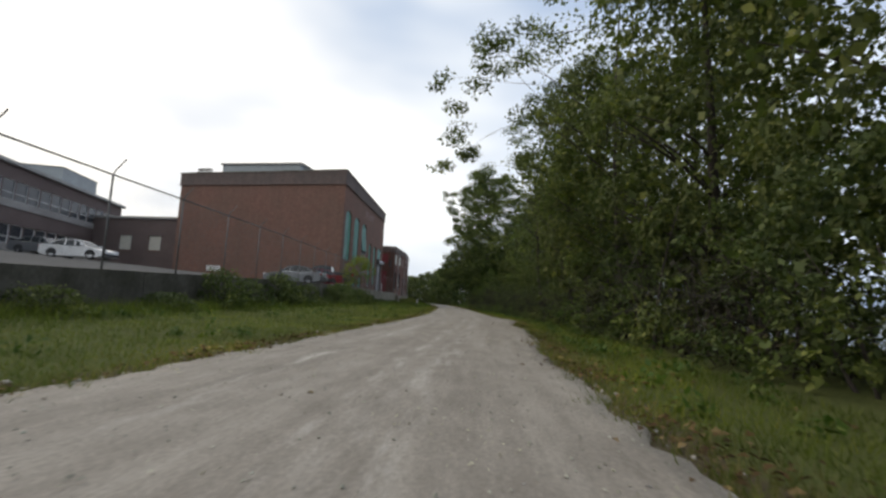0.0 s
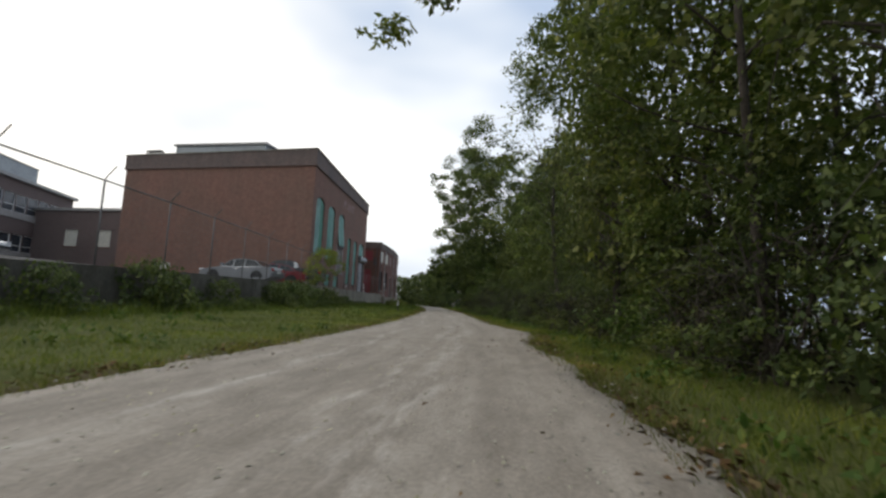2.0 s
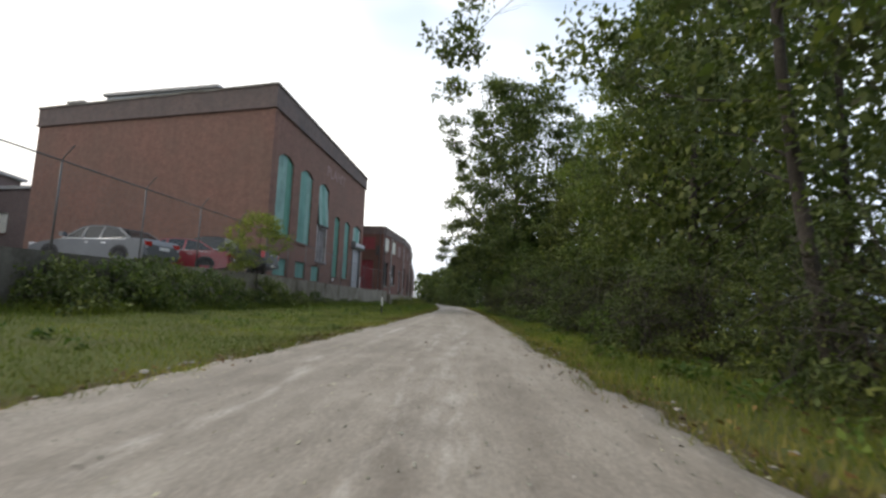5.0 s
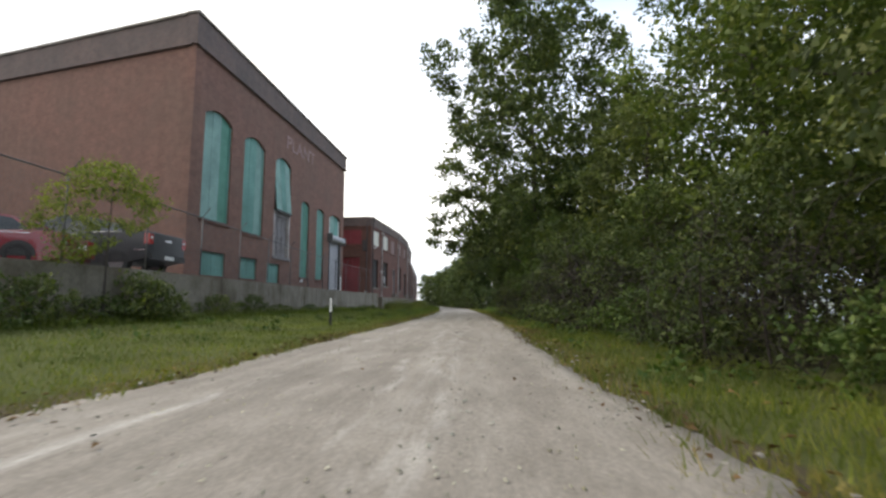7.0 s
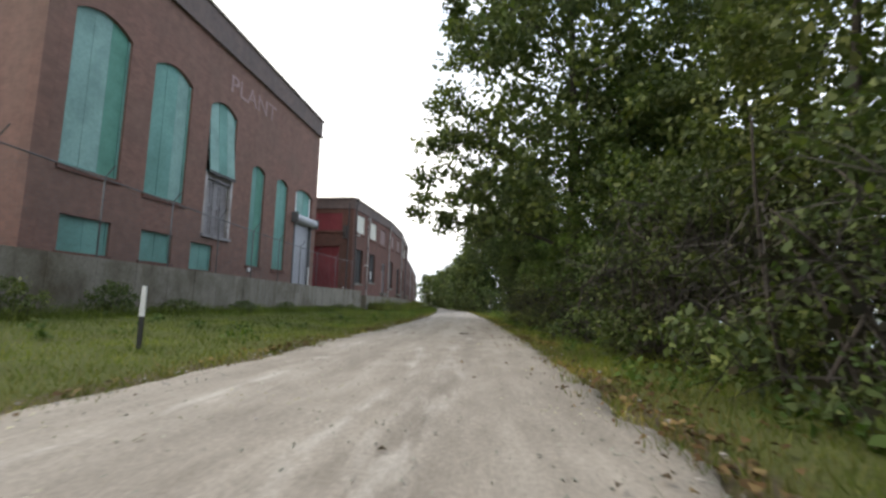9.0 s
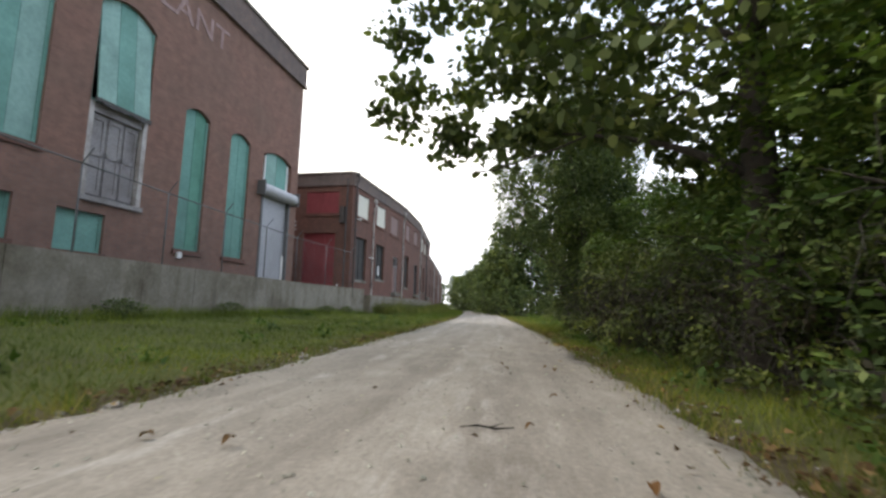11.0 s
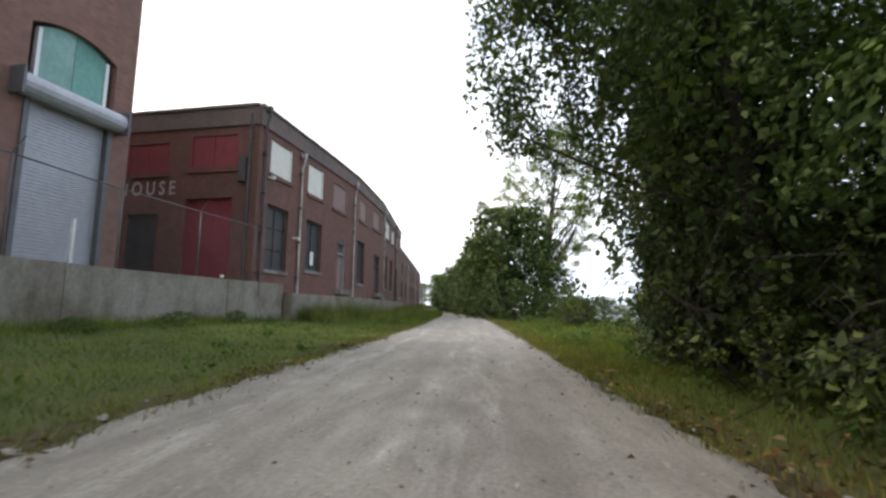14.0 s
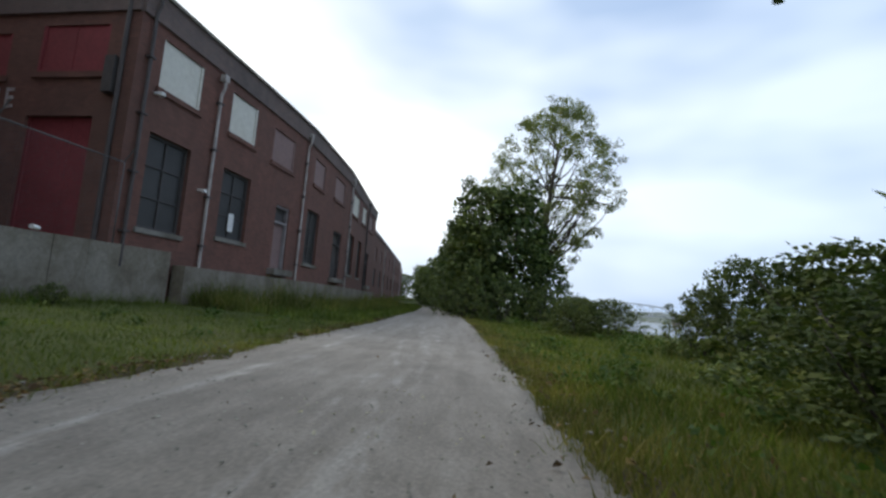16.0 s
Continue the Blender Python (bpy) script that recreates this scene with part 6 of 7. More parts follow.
def make_fence():
    f = thing("chain_link_fence", "grey galvanised chain-link fence with angled barbed-wire arms", "fence")
    zb = lambda u: interp(FENCE.at(u, 0)[1], WALL_TOP) - 0.01
    length = FENCE.u[-1]
    step, u = 3.0, 0.6
    stops = []
    while u < length:
        stops.append(u)
        u += step
    for u in stops:
        z = zb(u)
        s = Solid()
        s.tube([FENCE.at(u, z - 0.1), FENCE.at(u, z + 2.15)], 0.023, 8)
        post = s.make("post", GALV, f, smooth=True, uv=False)
        s = Solid()
        s.tube([FENCE.at(u, z + 2.14), FENCE.at(u, z + 2.24, 0.04), FENCE.at(u, z + 2.52, 0.26)], 0.016, 5)
        s.make("arm", GALV, post, uv=False)
    for a, b in zip(stops, stops[1:]):
        s = Solid()
        s.tube([FENCE.at(a, zb(a) + 2.15), FENCE.at(b, zb(b) + 2.15)], 0.022, 6)
        s.make("top_rail", GALV, f, smooth=True, uv=False)
        # woven wire, two sets of slanting strands
        s = Solid()
        h, p = 2.08, 0.075
        n = int((b - a + h) / p)
        for k in range(n):
            for way in (1, -1):
                q = k * p - h
                lo, hi = max(0.0, q), min(b - a, q + h)
                if hi - lo < 0.02:
                    continue
                za, zc = lo - q, hi - q
                ua, uc = (a + lo, a + hi) if way > 0 else (b - lo, b - hi)
                w = 0.0014
                base = len(s.v)
                for uu, zz, sg in ((ua, za, -1), (ua, za, 1), (uc, zc, 1), (uc, zc, -1)):
                    s.v.append(FENCE.at(uu, zb(uu) + 0.05 + zz + sg * w, 0.036 + 0.002 * way))
                s.f.append((base, base + 1, base + 2, base + 3))
        mesh_object("chain_link", s.v, s.f, GALV, f, uv=False, fix=False)
    # pale gate post at the shutter
    s = Solid()
    s.tube([(-7.62, 66.3, 1.4), (-7.62, 66.3, 2.75)], 0.045, 8)
    tagged(s.make("bollard", SIGN_WHITE, None, uv=False), "pale steel bollard beside the roller shutter", "bollard")


make_fence()


# ---- vehicles ----
def loft(s, rings):
    k, n = len(s.v), len(rings[0])
    for r in rings:
        s.v += [tuple(p) for p in r]
    for i in range(len(rings) - 1):
        for j in range(n):
            a, b = k + i * n + j, k + i * n + (j + 1) % n
            s.f.append((a, b, b + n, a + n))
    s.f.append(tuple(range(k + n - 1, k - 1, -1)))
    e = k + (len(rings) - 1) * n
    s.f.append(tuple(range(e, e + n)))


def shrink(ring, d):
    c = np.mean(ring, axis=0)
    out = []
    for p in ring:
        v = np.array(p) - c
        L = np.linalg.norm(v)
        out.append(tuple(c + v * max(0.0, (L - d) / L)))
    return out


def wheel(parent, x, y, r, width):
    s = Solid()
    side = 1 if y > 0 else -1
    prof = [(0.62 * r, 0.0), (0.92 * r, 0.0), (r, 0.03), (r, width - 0.03), (0.92 * r, width), (0.62 * r, width)]
    n = 20
    k0 = len(s.v)
    for k in range(n):
        a = 2 * math.pi * k / n
        for rr, w in prof:
            s.v.append((x + rr * math.cos(a), y - side * w, r + rr * math.sin(a)))
    m = len(prof)
    for k in range(n):
        for j in range(m):
            a, b = k0 + k * m + j, k0 + k * m + (j + 1) % m
            c, d = k0 + ((k + 1) % n) * m + (j + 1) % m, k0 + ((k + 1) % n) * m + j
            s.f.append((a, b, c, d))
    w = s.make("wheel", RUBBER, parent, uv=False)
    s = Solid()
    n = 15
    ring0 = [(x + 0.63 * r * math.cos(2 * math.pi * k / n), y - side * 0.035, r + 0.63 * r * math.sin(2 * math.pi * k / n)) for k in range(n)]
    ring1 = [(x + 0.5 * r * math.cos(2 * math.pi * k / n), y - side * 0.07, r + 0.5 * r * math.sin(2 * math.pi * k / n)) for k in range(n)]
    s.prism(ring1, ring0)
    for k in range(5):
        a = 2 * math.pi * k / 5
        c, d = math.cos(a), math.sin(a)
        e = 0.05 * r * 2
        pts = [(x + 0.1 * r * c - e * d * 0.5, r + 0.1 * r * d + e * c * 0.5), (x + 0.1 * r * c + e * d * 0.5, r + 0.1 * r * d - e * c * 0.5), (x + 0.6 * r * c + e * d * 0.5, r + 0.6 * r * d - e * c * 0.5), (x + 0.6 * r * c - e * d * 0.5, r + 0.6 * r * d + e * c * 0.5)]
        s.prism([(a1, y - side * 0.05, b1) for a1, b1 in pts], [(a1, y - side * 0.02, b1) for a1, b1 in pts])
    s.make("rim", ALLOY, w, uv=False)


def panel_on(s, x0, x1, y, z0, z1, t):
    s.box(x0, x1, min(y, y + t), max(y, y + t), z0, z1)


def make_car(name, label, at, turn, paint, kind="sedan"):
    """A vehicle that looks along +x, its middle on the ground at the origin."""
    c = thing(name, label, "pickup" if kind == "pickup" else "car", at=at, turn=turn)
    w = 0.9
    if kind == "sedan":
        L = 2.35
        side = [(-L, 0.42), (-L, 0.8), (-L + 0.08, 0.98), (-1.55, 1.0), (-0.4, 0.95), (0.9, 0.93), (1.75, 0.82), (L - 0.05, 0.66), (L, 0.5), (L - 0.05, 0.3), (1.9, 0.2), (-1.9, 0.2), (-L + 0.04, 0.3)]
        cabin = [(-1.7, 0.97), (1.05, 0.9), (0.35, 1.36), (0.0, 1.43), (-0.6, 1.44), (-1.1, 1.36)]
        axles, r = (-1.38, 1.42), 0.33
    else:
        L, w = 2.85, 0.99
        side = [(-L, 0.6), (-L, 1.31), (-L + 0.03, 1.4), (-0.75, 1.4), (-0.7, 1.32), (0.95, 1.27), (2.2, 1.22), (L - 0.06, 1.04), (L, 0.75), (L - 0.05, 0.5), (2.3, 0.42), (-2.3, 0.42), (-L + 0.04, 0.54)]
        cabin = [(-0.78, 1.34), (1.5, 1.26), (0.75, 1.86), (0.35, 1.95), (-0.4, 1.96), (-0.66, 1.88)]
        axles, r = (-1.82, 1.85), 0.42
    ring = lambda y, d: [(x, y, z) for x, z in (shrink(side, d) if d else side)]
    s = Solid()
    loft(s, [ring(-w, 0.05), ring(-w + 0.03, 0.012), ring(-w + 0.1, 0), ring(w - 0.1, 0), ring(w - 0.03, 0.012), ring(w, 0.05)])
    body = s.make("body", paint, c, uv=False)
    # glasshouse: windows lean in towards the roof
    base, top = 0.93 * w, 0.74 * w
    lean = lambda z: base + (top - base) * max(0.0, min(1.0, (z - cabin[0][1]) / 0.5))
    s = Solid()
    loft(s, [[(x, -lean(z), z) for x, z in cabin], [(x, lean(z), z) for x, z in cabin]])
    s.make("glass", CAR_GLASS, c, uv=False)
    roof = [p for p in cabin[2:]]
    s = Solid()
    for (x0, z0), (x1, z1) in zip(roof, roof[1:]):
        a, b = lean(z0) + 0.01, lean(z1) + 0.01
        s.prism([(x0, -a, z0 - 0.03), (x0, a, z0 - 0.03), (x1, b, z1 - 0.03), (x1, -b, z1 - 0.03)], [(x0, -a, z0 + 0.015), (x0, a, z0 + 0.015), (x1, b, z1 + 0.015), (x1, -b, z1 + 0.015)])
    s.make("roof", paint, c, uv=False)
    xs = [0.45] if kind == "pickup" else [0.15, -0.55]
    for sg in (-1, 1):
        zt = cabin[3][1] - 0.04
        pill = [(cabin[1], cabin[2]), (cabin[0], cabin[-1])] + [((x + 0.05, cabin[0][1]), (x, zt)) for x in xs]
        for (x0, z0), (x1, z1) in pill:
            a, b = sg * (lean(z0) + 0.008), sg * (lean(z1) + 0.008)
            s = Solid()
            s.prism([(x0 - 0.045, a, z0), (x0 + 0.045, a, z0), (x0 + 0.045, a - sg * 0.05, z0), (x0 - 0.045, a - sg * 0.05, z0)], [(x1 - 0.04, b, z1), (x1 + 0.04, b, z1), (x1 + 0.04, b - sg * 0.05, z1), (x1 - 0.04, b - sg * 0.05, z1)])
            s.make("pillar", paint, c, uv=False)
        s = Solid()
        panel_on(s, cabin[0][0] + 0.1, cabin[1][0] - 0.1, sg * (w - 0.012), cabin[0][1] - 0.055, cabin[0][1] - 0.03, sg * 0.012)
        s.make("chrome_strip", CHROME, c, uv=False)
        s = Solid()
        s.box(cabin[1][0] - 0.3, cabin[1][0] - 0.12, min(sg * w, sg * (w + 0.16)), max(sg * w, sg * (w + 0.16)), cabin[0][1] + 0.02, cabin[0][1] + 0.16)
        s.make("mirror", paint if kind != "pickup" else BLACK, c, uv=False)
        for x in xs[:2]:
            s = Solid()
            panel_on(s, x - 0.3, x - 0.12, sg * (w - 0.005), 0.78, 0.81, sg * 0.025)
            s.make("door_handle", CHROME, c, uv=False)
        s = Solid()
        s.box(L - 0.16, L + 0.005, min(sg * (w - 0.36), sg * (w - 0.06)), max(sg * (w - 0.36), sg * (w - 0.06)), side[7][1] - 0.02, side[7][1] + 0.1)
        s.make("headlight", LAMP_CLEAR, c, uv=False)
        s = Solid()
        zl = side[1][1]
        if kind == "pickup":
            s.box(-L - 0.012, -L + 0.16, min(sg * (w - 0.2), sg * (w + 0.004)), max(sg * (w - 0.2), sg * (w + 0.004)), zl - 0.32, zl + 0.02)
        else:
            s.box(-L - 0.008, -L + 0.22, min(sg * (w - 0.34), sg * (w - 0.03)), max(sg * (w - 0.34), sg * (w - 0.03)), zl - 0.06, zl + 0.1)
        tl = s.make("taillight", LAMP_RED, c, uv=False)
        s = Solid()
        s.box(-L - 0.016, -L - 0.006, min(sg * (w - 0.16), sg * (w - 0.06)), max(sg * (w - 0.16), sg * (w - 0.06)), zl - 0.14, zl - 0.06)
        s.make("reversing_lamp", LAMP_CLEAR, tl, uv=False)
        for x in axles:
            s = Solid()
            n = 14
            arch_ring = [(x + (r + 0.07) * math.cos(math.pi * k / (n - 1)), r + (r + 0.07) * math.sin(math.pi * k / (n - 1))) for k in range(n)]
            s.prism([(a, sg * (w + 0.004), b) for a, b in arch_ring], [(a, sg * (w - 0.2), b) for a, b in arch_ring])
            s.make("wheel_arch", BLACK, c, uv=False)
            wheel(c, x, sg * (w + 0.012), r, 0.22)
    s = Solid()
    zb = 0.12 if kind == "pickup" else 0.0
    s.box(-L - 0.07, -L + 0.02, -w + 0.08, w - 0.08, 0.4 + zb, 0.58 + zb)
    s.make("bumper", BLACK if kind == "pickup" else paint, c, uv=False)
    s = Solid()
    s.box(-L - 0.075, -L - 0.066, -0.26, 0.26, 0.62 if kind != "pickup" else 0.55, 0.74 if kind != "pickup" else 0.67)
    s.make("plate_bar", SIGN_WHITE, c, uv=False)
    s = Solid()
    s.box(L - 0.05, L + 0.03, -w + 0.1, w - 0.1, 0.32, 0.48)
    s.make("bumper", BLACK, c, uv=False)
    if kind == "pickup":
        for sg in (-1, 1):
            for x0, x1 in ((-L + 0.08, -2.36), (-1.26, 1.3)):
                s = Solid()
                panel_on(s, x0, x1, sg * (w - 0.012), 0.8, 0.825, sg * 0.016)
                s.make("chrome_strip", CHROME, c, uv=False)
        s = Solid()
        s.box(-L + 0.1, -0.85, -w + 0.12, w - 0.12, 1.397, 1.404)
        s.make("bed_cover", BLACK, c, "black soft cover over the load bed", uv=False)
        s = Solid()
        s.box(-L - 0.02, -L - 0.004, -0.18, 0.18, 1.14, 1.21)
        s.make("tailgate_handle", CHROME, c, uv=False)
        s = Solid()
        s.box(-L - 0.012, -L + 0.005, -w + 0.22, w - 0.22, 0.74, 1.36)
        s.make("tailgate", paint, c, uv=False)
    return c


def park(name, label, x, y, turn, paint, kind):
    make_car(name, label, (x, y, yard(x, y)), turn, paint, kind)


park("pickup_truck", "dark grey pickup truck parked tail-first to the fence", -10.6, 45.05, 181, CAR_DARK, "pickup")
park("car", "dark red saloon car parked behind the fence", -10.6, 41.45, 199, CAR_RED, "sedan")
park("car", "silver car parked behind the fence", -11.3, 38.3, 174, CAR_SILVER, "sedan")
park("car", "white car parked in the car park", -26.6, 35.5, 0, CAR_WHITE, "sedan")
park("car", "pale silver car beyond the white one in the car park", -32.5, 39.5, 0, CAR_SILVER, "sedan")


# ---- signs and posts ----
def make_wall_sign():
    g = thing("wall_sign", "white sign with unreadable dark writing on the brick wall", "sign")
    u = 14.4
    s = Solid()
    PLANT_SOUTH.block(s, u, u + 1.75, 2.85, 3.45, 0.0, 0.05)
    b = s.make("board", SIGN_WHITE, g)
    for k, (a, e) in enumerate(((0.15, 1.6), (0.3, 1.45), (0.2, 1.5))):
        s = Solid()
        PLANT_SOUTH.block(s, u + a, u + e, 2.93 + 0.17 * k, 3.0 + 0.17 * k, 0.05, 0.054)
        s.make("text_bar", GREY_TRIM, b)


make_wall_sign()


def make_marker():
    x, y = -1.67, 43.4
    z = ground_height(x, y)
    g = thing("marker_post", "thin trail marker post, white above and dark below", "post", at=(x, y, z))
    s = Solid()
    s.box(-0.032, 0.032, -0.01, 0.01, -0.2, 0.4)
    s.make("shaft", BLACK, g, uv=False)
    s = Solid()
    s.prism([(-0.034, -0.012, 0.4), (0.034, -0.012, 0.4), (0.034, 0.012, 0.4), (-0.034, 0.012, 0.4)], [(-0.027, -0.01, 0.78), (0.027, -0.01, 0.78), (0.027, 0.01, 0.78), (-0.027, 0.01, 0.78)])
    s.make("marker_plate", SIGN_WHITE, g, uv=False)


make_marker()


def make_wall_can():
    s = Solid()
    p = FENCE.at(91.6, 0, 0.2)
    s.tube([(p[0], p[1], 1.72), (p[0] + 0.08, p[1] - 0.25, 1.72)], 0.05, 8)
    tagged(s.make("can", SIGN_WHITE, None, uv=False), "crushed white can lying on the wall", "can")


make_wall_can()

# ---- grass, weeds, fallen leaves and stones ----
def surface(xs, ys):
    return np.array([ground_height(float(x), float(y)) for x, y in zip(xs, ys)])


def blades(name, label, seed, xs, ys, height, width, material, lean=0.5):
    """Single grass blades, each a bent sliver of two faces."""
    rng = np.random.default_rng(seed)
    n = len(xs)
    z = surface(xs, ys) - 0.01
    h = height * rng.uniform(0.5, 1.4, n)
    ang = rng.uniform(0, 2 * math.pi, n)
    dx, dy = np.cos(ang), np.sin(ang)
    b = rng.uniform(0.1, lean, n) * h
    w = width * rng.uniform(0.6, 1.4, n)
    tilt = rng.uniform(0, 2 * math.pi, n)
    tx, ty = np.cos(tilt) * b, np.sin(tilt) * b
    v = np.stack([
        np.stack([xs - dx * w, ys - dy * w, z], -1),
        np.stack([xs + dx * w, ys + dy * w, z], -1),
        np.stack([xs + tx, ys + ty, z + h], -1)], 1).reshape(-1, 3)
    me = bpy.data.meshes.new(name)
    me.vertices.add(3 * n)
    me.vertices.foreach_set("co", np.ascontiguousarray(v, dtype=np.float32).ravel())
    me.loops.add(3 * n)
    me.loops.foreach_set("vertex_index", np.arange(3 * n, dtype=np.int32))
    me.polygons.add(n)
    me.polygons.foreach_set("loop_start", np.arange(0, 3 * n, 3, dtype=np.int32))
    me.update(calc_edges=True)
    me.materials.append(material)
    return tagged(new(name, me), label, "grass", kind="stuff")


def edge_left(y):
    return np.interp(y, [a for a, _ in TRAIL_LEFT], [b for _, b in TRAIL_LEFT])


def edge_right(y):
    return np.interp(y, [a for a, _ in TRAIL_RIGHT], [b for _, b in TRAIL_RIGHT])


def scatter_grass():
    rng = np.random.default_rng(5)
    # mown verge on the building side
    n = 250000
    y = rng.uniform(-2, 80, n)
    k = rng.random(n) ** 1.5
    l = edge_left(y)
    x = l + 0.16 - (l + 0.16 + 7.2) * k
    patch = np.array([noise.noise((float(a) * 0.6, float(b) * 0.6, 2)) for a, b in zip(x[::10], y[::10])]).repeat(10)[:n]
    keep = (rng.random(n) < 0.75 + 0.6 * patch) & (rng.random(n) < np.clip((l - x) / 0.35 + 0.4, 0, 1))
    x, y = x[keep], y[keep]
    dry = (edge_left(y) - x < 0.9 * rng.random(len(x)) ** 0.7 + 0.25 * np.sin(y * 1.3)) | (rng.random(len(x)) < np.interp(y, [34, 52], [0.34, 0.1]) + np.interp(y, [30, 50], [0.9, 0.35]) * patch[keep])
    blades("verge_grass", "short green verge grass", 6, x[~dry], y[~dry], 0.075, 0.006, GRASS_BLADE, 1.1)
    blades("dry_grass", "thin yellow-brown grass at the trail's edge", 16, x[dry], y[dry], 0.06, 0.0055, GRASS_DRY, 1.1)
    n = 26000
    y = rng.uniform(-2, 80, n)
    x = -7.15 + np.abs(rng.normal(size=n)) * 0.7
    blades("tall_grass", "tall rank grass along the foot of the wall", 7, x, y, 0.26, 0.007, GRASS_BLADE, 0.8)
    # verge on the wooded side
    n = 80000
    y = rng.uniform(-2, 68, n)
    r = edge_right(y)
    x = r - 0.16 + rng.random(n) ** 1.25 * 2.6
    keep = rng.random(n) < np.clip((x - r) / 0.35 + 0.4, 0, 1)
    x, y = x[keep], y[keep]
    dry = x - edge_right(y) < 0.8 * rng.random(len(x)) ** 0.7 + 0.25 * np.sin(y * 1.1)
    blades("verge_grass", "rough green grass below the trees", 8, x[~dry], y[~dry], 0.11, 0.006, GRASS_BLADE, 1.0)
    blades("dry_grass", "thin yellow-brown grass at the trail's edge", 17, x[dry], y[dry], 0.08, 0.007, GRASS_DRY)
    # open field
    n = 90000
    y = 62 + 45 * rng.random(n) ** 1.5
    r = edge_right(y)
    x = r - 0.1 + rng.random(n) ** 1.4 * 12.0
    dry = (x - edge_right(y) < 1.6 * rng.random(n)) | (rng.random(n) < 0.22)
    blades("field_grass", "long meadow grass beside the trail", 9, x[~dry], y[~dry], 0.15, 0.009, GRASS_BLADE, 1.0)
    blades("dry_grass", "yellowing meadow grass beside the trail", 18, x[dry], y[dry], 0.12, 0.008, GRASS_DRY, 1.0)
    n = 26000
    y = rng.uniform(76, 150, n)
    l = edge_left(y)
    x = l - rng.random(n) * 5.0
    blades("verge_grass", "rough grass along the warehouse", 10, x, y, 0.2, 0.016, GRASS_BLADE)


scatter_grass()


def edge_tufts():
    """Coarse tufts that lean out over the trail's edges."""
    rng = np.random.default_rng(85)
    xs, ys = [], []
    for k in range(1500):
        y = rng.uniform(-1, 78)
        side = rng.random() < 0.5
        c = (edge_left(y) - 0.02 if side else edge_right(y) + 0.02) + rng.normal() * 0.1
        m = rng.integers(8, 22)
        xs += list(c + rng.normal(size=m) * 0.05)
        ys += list(y + rng.normal(size=m) * 0.06)
    xs, ys = np.array(xs), np.array(ys)
    k = rng.random(len(xs)) < 0.5
    blades("edge_grass", "coarse green tufts leaning over the trail's edge", 86, xs[k], ys[k], 0.12, 0.0055, GRASS_BLADE, 1.3)
    blades("edge_grass", "coarse yellowed tufts leaning over the trail's edge", 87, xs[~k], ys[~k], 0.11, 0.0055, GRASS_DRY, 1.3)


edge_tufts()


def scatter_weeds():
    rng = np.random.default_rng(15)
    pts = []
    for k in range(300):
        y = rng.uniform(-2, 78)
        if rng.random() < 0.4:
            x = edge_left(y) - 0.5 - rng.random() ** 1.3 * 5.5
        else:
            x = edge_right(y) + 0.5 + rng.random() * 1.6
        pts.append((x, y, ground_height(float(x), float(y)) + 0.09))
    v = leaves(rng, pts, rng.uniform(0.12, 0.3, len(pts)), 34, 0.085, up=0.6)
    tagged(new("weeds", leaf_mesh("weeds", v, WEED_LEAF)), "low broad-leaved weeds in the grass", "weeds", kind="stuff")
    pts = []
    for k in range(90):
        y = rng.uniform(62, 90)
        x = edge_right(y) + 1.5 + rng.random() * 8
        pts.append((x, y, ground_height(float(x), float(y)) + 0.2))
    v = leaves(rng, pts, rng.uniform(0.3, 0.6, len(pts)), 60, 0.11, up=0.5)
    tagged(new("weeds", leaf_mesh("field_weeds", v, WEED_LEAF)), "tall leafy weeds in the open field", "weeds", kind="stuff")


scatter_weeds()


def plinth_weeds():
    """Tall brown-green weeds that hide the foot of the warehouse."""
    rng = np.random.default_rng(65)
    n = 15000
    y = 75.8 + 50 * rng.random(n) ** 1.3
    x = np.interp(y, [75, 79.5, 84, 91, 99, 105, 112, 122, 140], [-6.0, -5.7, -5.2, -5.2, -5.8, -6.3, -7.2, -8.0, -9.5]) + 0.12 + np.abs(rng.normal(size=n)) * 0.75
    tall = np.array([max(0.12, 0.55 + 0.9 * noise.noise((float(b) * 0.55, 2.0, 7.0)) + 0.4 * noise.noise((float(b) * 1.9, 5.0, 1.0))) for b in y])
    k = rng.random(n) < 0.45
    blades("tall_weeds", "tall rank weeds along the foot of the warehouse", 66, x[k], y[k], tall[k], 0.012, GRASS_BLADE, 0.9)
    blades("tall_weeds", "tall brown weed stalks along the foot of the warehouse", 67, x[~k], y[~k], tall[~k] * 1.1, 0.012, GRASS_DRY, 0.9)


plinth_weeds()


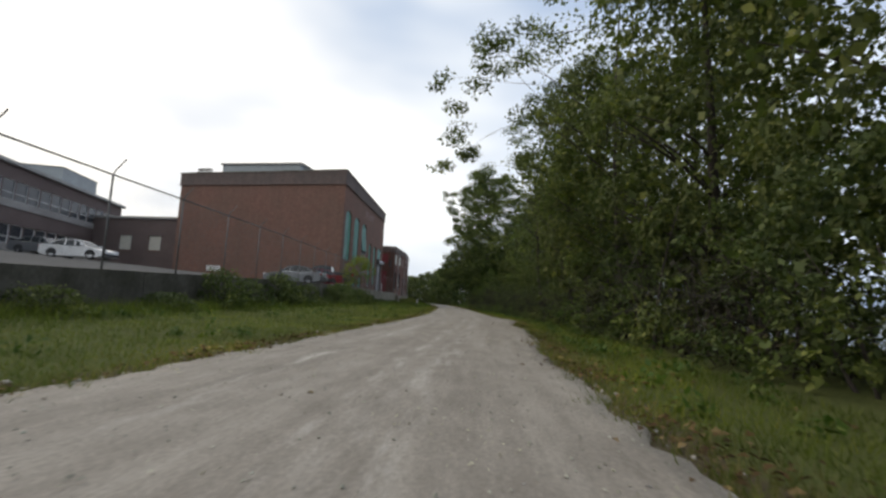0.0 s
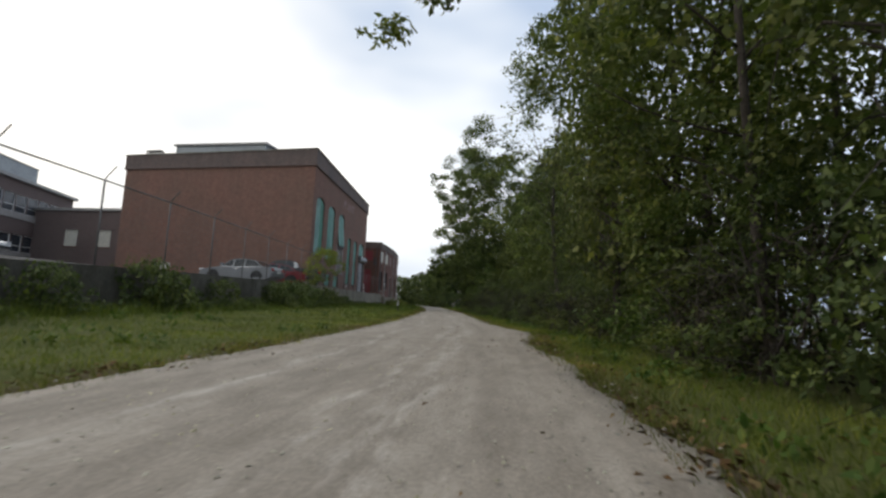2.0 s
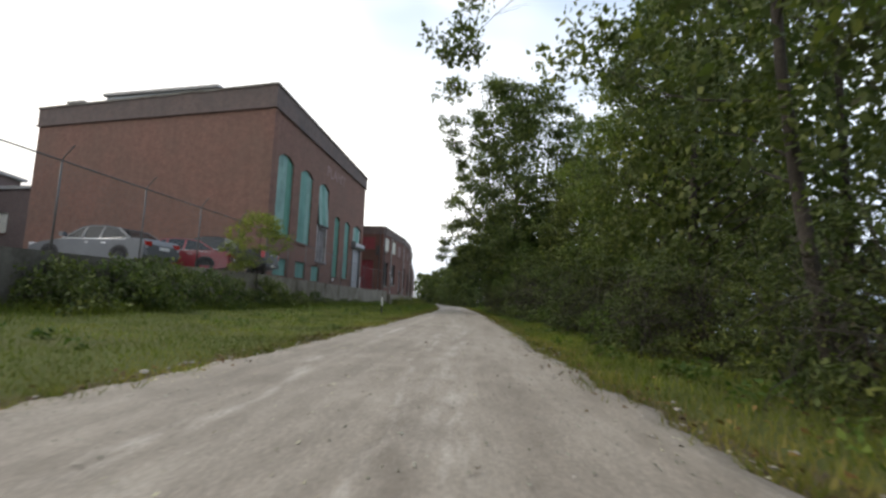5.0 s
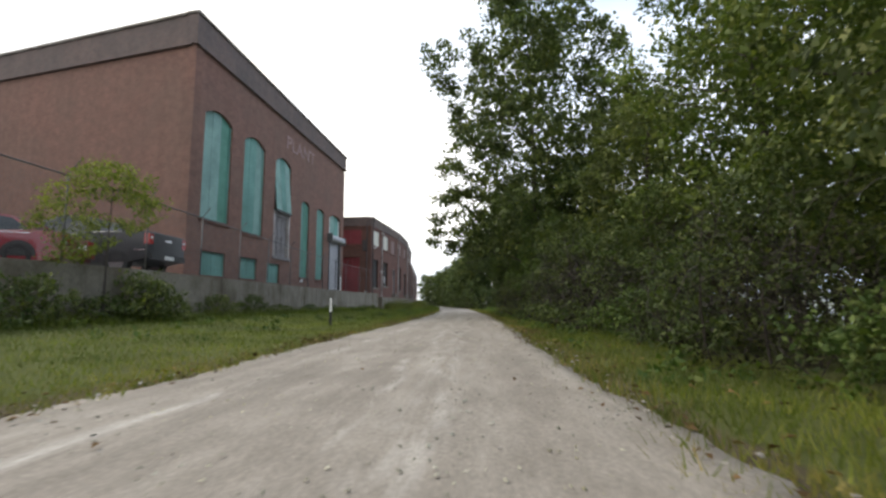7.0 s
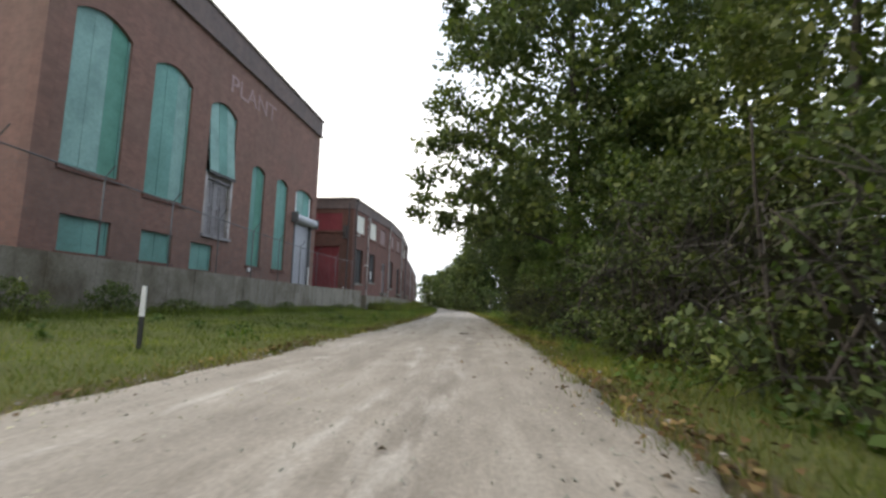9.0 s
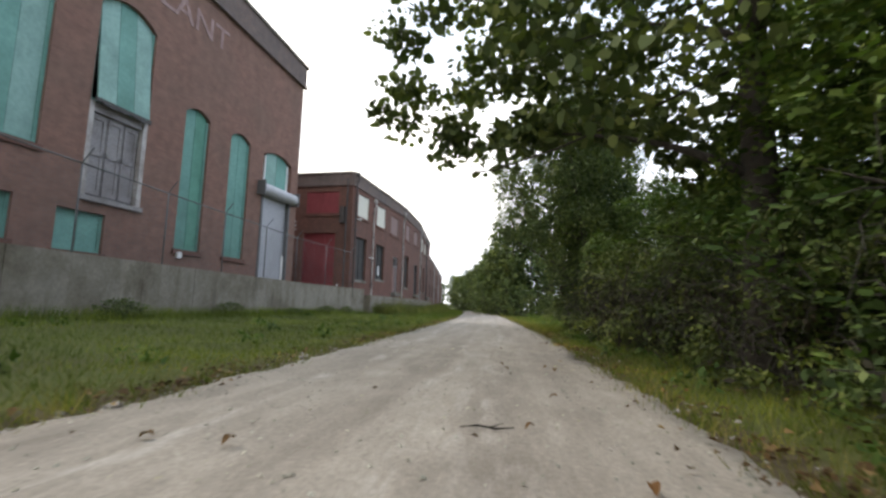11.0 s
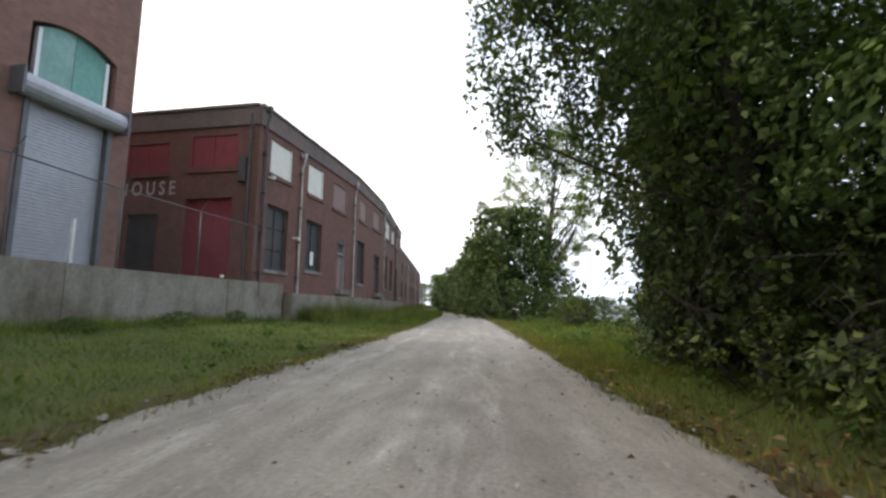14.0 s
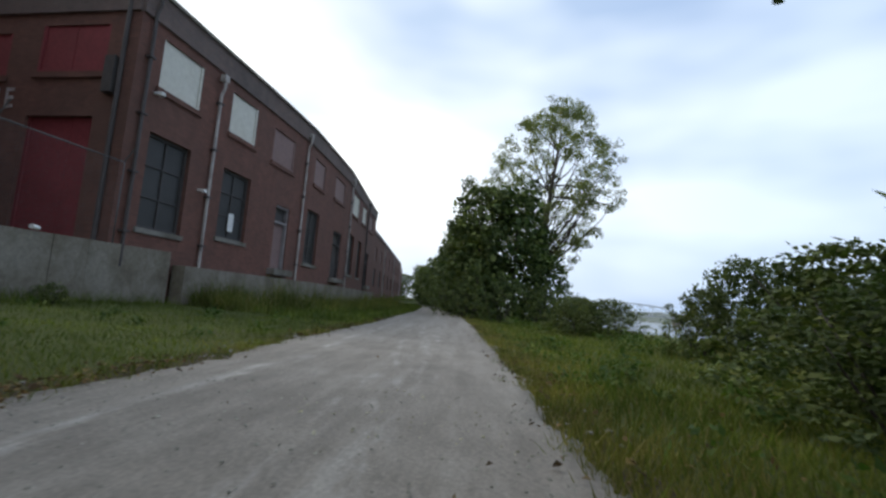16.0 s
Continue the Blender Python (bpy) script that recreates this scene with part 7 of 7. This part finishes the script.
def scatter_litter():
    rng = np.random.default_rng(25)
    out = []
    for k in range(14000):
        y = rng.uniform(-1, 80)
        side = rng.random()
        if side < 0.42:
            x = edge_right(y) + rng.normal() * 0.22 + 0.12
        elif side < 0.82:
            x = edge_left(y) + rng.normal() * 0.16 - 0.05
        elif side < 0.993:
            x = edge_right(y) + rng.random() * 2.2
        else:
            x = rng.uniform(edge_left(y), edge_right(y))
        if noise.noise((x * 0.7, y * 0.6, 8)) < 0.02 and side < 0.97 and rng.random() < 0.85:
            continue
        out.append((x, y))
    xs, ys = np.array(out).T
    n = len(xs)
    inside = (xs > edge_left(ys)) & (xs < edge_right(ys))
    z = np.where(inside, 0.045, surface(xs, ys) + 0.05)
    a = rng.uniform(0, 2 * math.pi, n)
    d = np.stack([np.cos(a), np.sin(a), rng.normal(size=n) * 0.25], -1)
    s = np.stack([-np.sin(a), np.cos(a), rng.normal(size=n) * 0.3], -1)
    L = (rng.uniform(0.035, 0.085, n) * np.where(inside, 0.7, 1.0))[:, None]
    p = np.stack([xs, ys, z], -1)
    v = np.stack([p - d * L / 2, p + s * L * 0.33 + [0, 0, 0.012], p + d * L / 2, p - s * L * 0.33 + [0, 0, 0.012]], 1).reshape(-1, 3)
    tagged(new("fallen_leaves", leaf_mesh("fallen_leaves", v, LITTER_LEAF)), "dry brown fallen leaves along the trail edges", "leaves", kind="stuff")


scatter_litter()


def trail_leaves():
    rng = np.random.default_rng(75)
    for x, y in ((2.36, 51.0), (2.71, 49.18), (0.85, 47.75), (1.22, 47.76), (2.86, 47.54), (2.5, 48.3), (0.78, 22.43), (1.22, 20.83), (1.72, 22.13), (1.99, 20.97), (2.88, 50.68), (2.41, 50.63)):
        n, size = 7, rng.uniform(0.04, 0.066)
        verts, faces = [], []
        for i in range(n):
            u = i / (n - 1)
            half = 0.36 * size * math.sin(math.pi * min(1.0, 0.06 + 0.92 * u)) ** 0.8
            z = 0.018 * math.sin(math.pi * u) + 0.014 * u * u
            verts += [(-half, (u - 0.5) * size, z + 0.5 * half), (0, (u - 0.5) * size, z), (half, (u - 0.5) * size, z + 0.6 * half)]
        for i in range(n - 1):
            for j in range(2):
                a = 3 * i + j
                faces.append((a, a + 1, a + 4, a + 3))
        ob = mesh_object("fallen_leaf", verts, faces, LITTER_LEAF, uv=False, fix=False, smooth=True)
        ob.matrix_basis = pose(x, y, 0.04, 0, 0, rng.uniform(0, 360))
        tagged(ob, "curled brown leaf lying on the gravel trail", "leaf", "fallen leaves on the trail")
    s = Solid()
    s.tube([(2.16, 48.22, 0.05), (2.24, 48.25, 0.055), (2.33, 48.22, 0.05), (2.42, 48.26, 0.05)], [0.004, 0.006, 0.007, 0.003], 5)
    s.tube([(2.30, 48.23, 0.052), (2.37, 48.30, 0.06)], [0.005, 0.002], 5)
    tagged(s.make("twig", TWIG, smooth=True, uv=False), "short dead twig lying on the gravel trail", "twig")


trail_leaves()


def scatter_stones():
    rng = np.random.default_rng(35)
    v, f = [], []
    ico = bmesh.new()
    bmesh.ops.create_icosphere(ico, subdivisions=1, radius=1.0)
    base = np.array([p.co[:] for p in ico.verts])
    faces = [tuple(q.index for q in p.verts) for p in ico.faces]
    ico.free()
    for k in range(1500):
        y = rng.uniform(-1, 75)
        side = rng.random()
        if side < 0.4:
            x = edge_left(y) + rng.normal() * 0.16 - 0.05
        elif side < 0.65:
            x = edge_right(y) + rng.normal() * 0.16 + 0.05
        else:
            x = rng.uniform(edge_left(y), edge_right(y))
        r = rng.uniform(0.007, 0.022) if side < 0.65 else rng.uniform(0.005, 0.014)
        if side < 0.4 and rng.random() < 0.05:
            r *= 1.8
        q = base * (1 + 0.25 * rng.normal(size=(len(base), 1))) * r * [1.2, 1.0, 0.6]
        z = (0.02 if side >= 0.65 else max(0.0, ground_height(float(x), float(y))) + 0.01) + r * 0.3
        n = len(v)
        v += [tuple(t) for t in q + [x, y, z]]
        f += [tuple(i + n for i in t) for t in faces]
    ob = mesh_object("stones", v, f, STONE_PALE, uv=False, fix=False)
    tagged(ob, "loose pale limestone chips on the trail and its edges", "stones", kind="stuff")


scatter_stones()


def scatter_pebbles():
    """Small chips lying loose on the trail, thicker along its edges and between the wheel tracks."""
    rng = np.random.default_rng(55)
    n = 15000
    y = rng.uniform(-1, 66, n)
    l, r = edge_left(y), edge_right(y)
    k = np.where(rng.random(n) < 0.35, np.where(rng.random(n) < 0.5, np.abs(rng.normal(size=n)) * 0.06, 1 - np.abs(rng.normal(size=n)) * 0.09), rng.random(n))
    x = l + (r - l) * k
    size = rng.uniform(0.004, 0.013, n)
    z = 0.012 + 0.03 * np.sin(math.pi * np.clip(k, 0, 1)) + size * 0.2
    p = np.stack([x, y, z], -1)
    a = rng.uniform(0, 2 * math.pi, n)
    u = np.stack([np.cos(a), np.sin(a), rng.normal(size=n) * 0.2], -1) * (size * rng.uniform(0.8, 1.6, n))[:, None]
    w = np.stack([-np.sin(a), np.cos(a), rng.normal(size=n) * 0.2], -1) * size[:, None]
    h = np.stack([rng.normal(size=n) * 0.3, rng.normal(size=n) * 0.3, np.ones(n)], -1) * (size * 0.5)[:, None]
    v = np.stack([p + u, p + w, p - u, p - w, p + h], 1).reshape(-1, 3)
    f = [(5 * i + j, 5 * i + (j + 1) % 4, 5 * i + 4) for i in range(n) for j in range(4)]
    ob = mesh_object("pebbles", [tuple(c) for c in v], f, GRAVEL, uv=False, fix=False)
    tagged(ob, "small grey and pale gravel chips on the trail", "gravel", kind="stuff")


scatter_pebbles()


def wildflowers():
    rng = np.random.default_rng(45)
    x, y = 4.19, 56.5
    z = ground_height(x, y)
    g = thing("wildflowers", "clump of small white wildflowers at the trail's edge", "flowers", at=(x, y, z))
    pts = rng.normal(size=(12, 3)) * [0.16, 0.24, 0.05] + [0, 0, 0.17]
    v = leaves(rng, pts, 0.12, 40, 0.06)
    v[:, 2] = np.maximum(v[:, 2], 0.0)
    child("leaves", leaf_mesh("flower_leaves", v, WEED_LEAF), g)
    pts = rng.normal(size=(20, 3)) * [0.12, 0.2, 0.05] + [0, 0, 0.3]
    v = leaves(rng, pts, 0.015, 4, 0.018, up=1.0, narrow=0.8)
    tagged(child("petals", leaf_mesh("flower_petals", v, SIGN_WHITE), g), "tiny white petals", kind="stuff")


wildflowers()
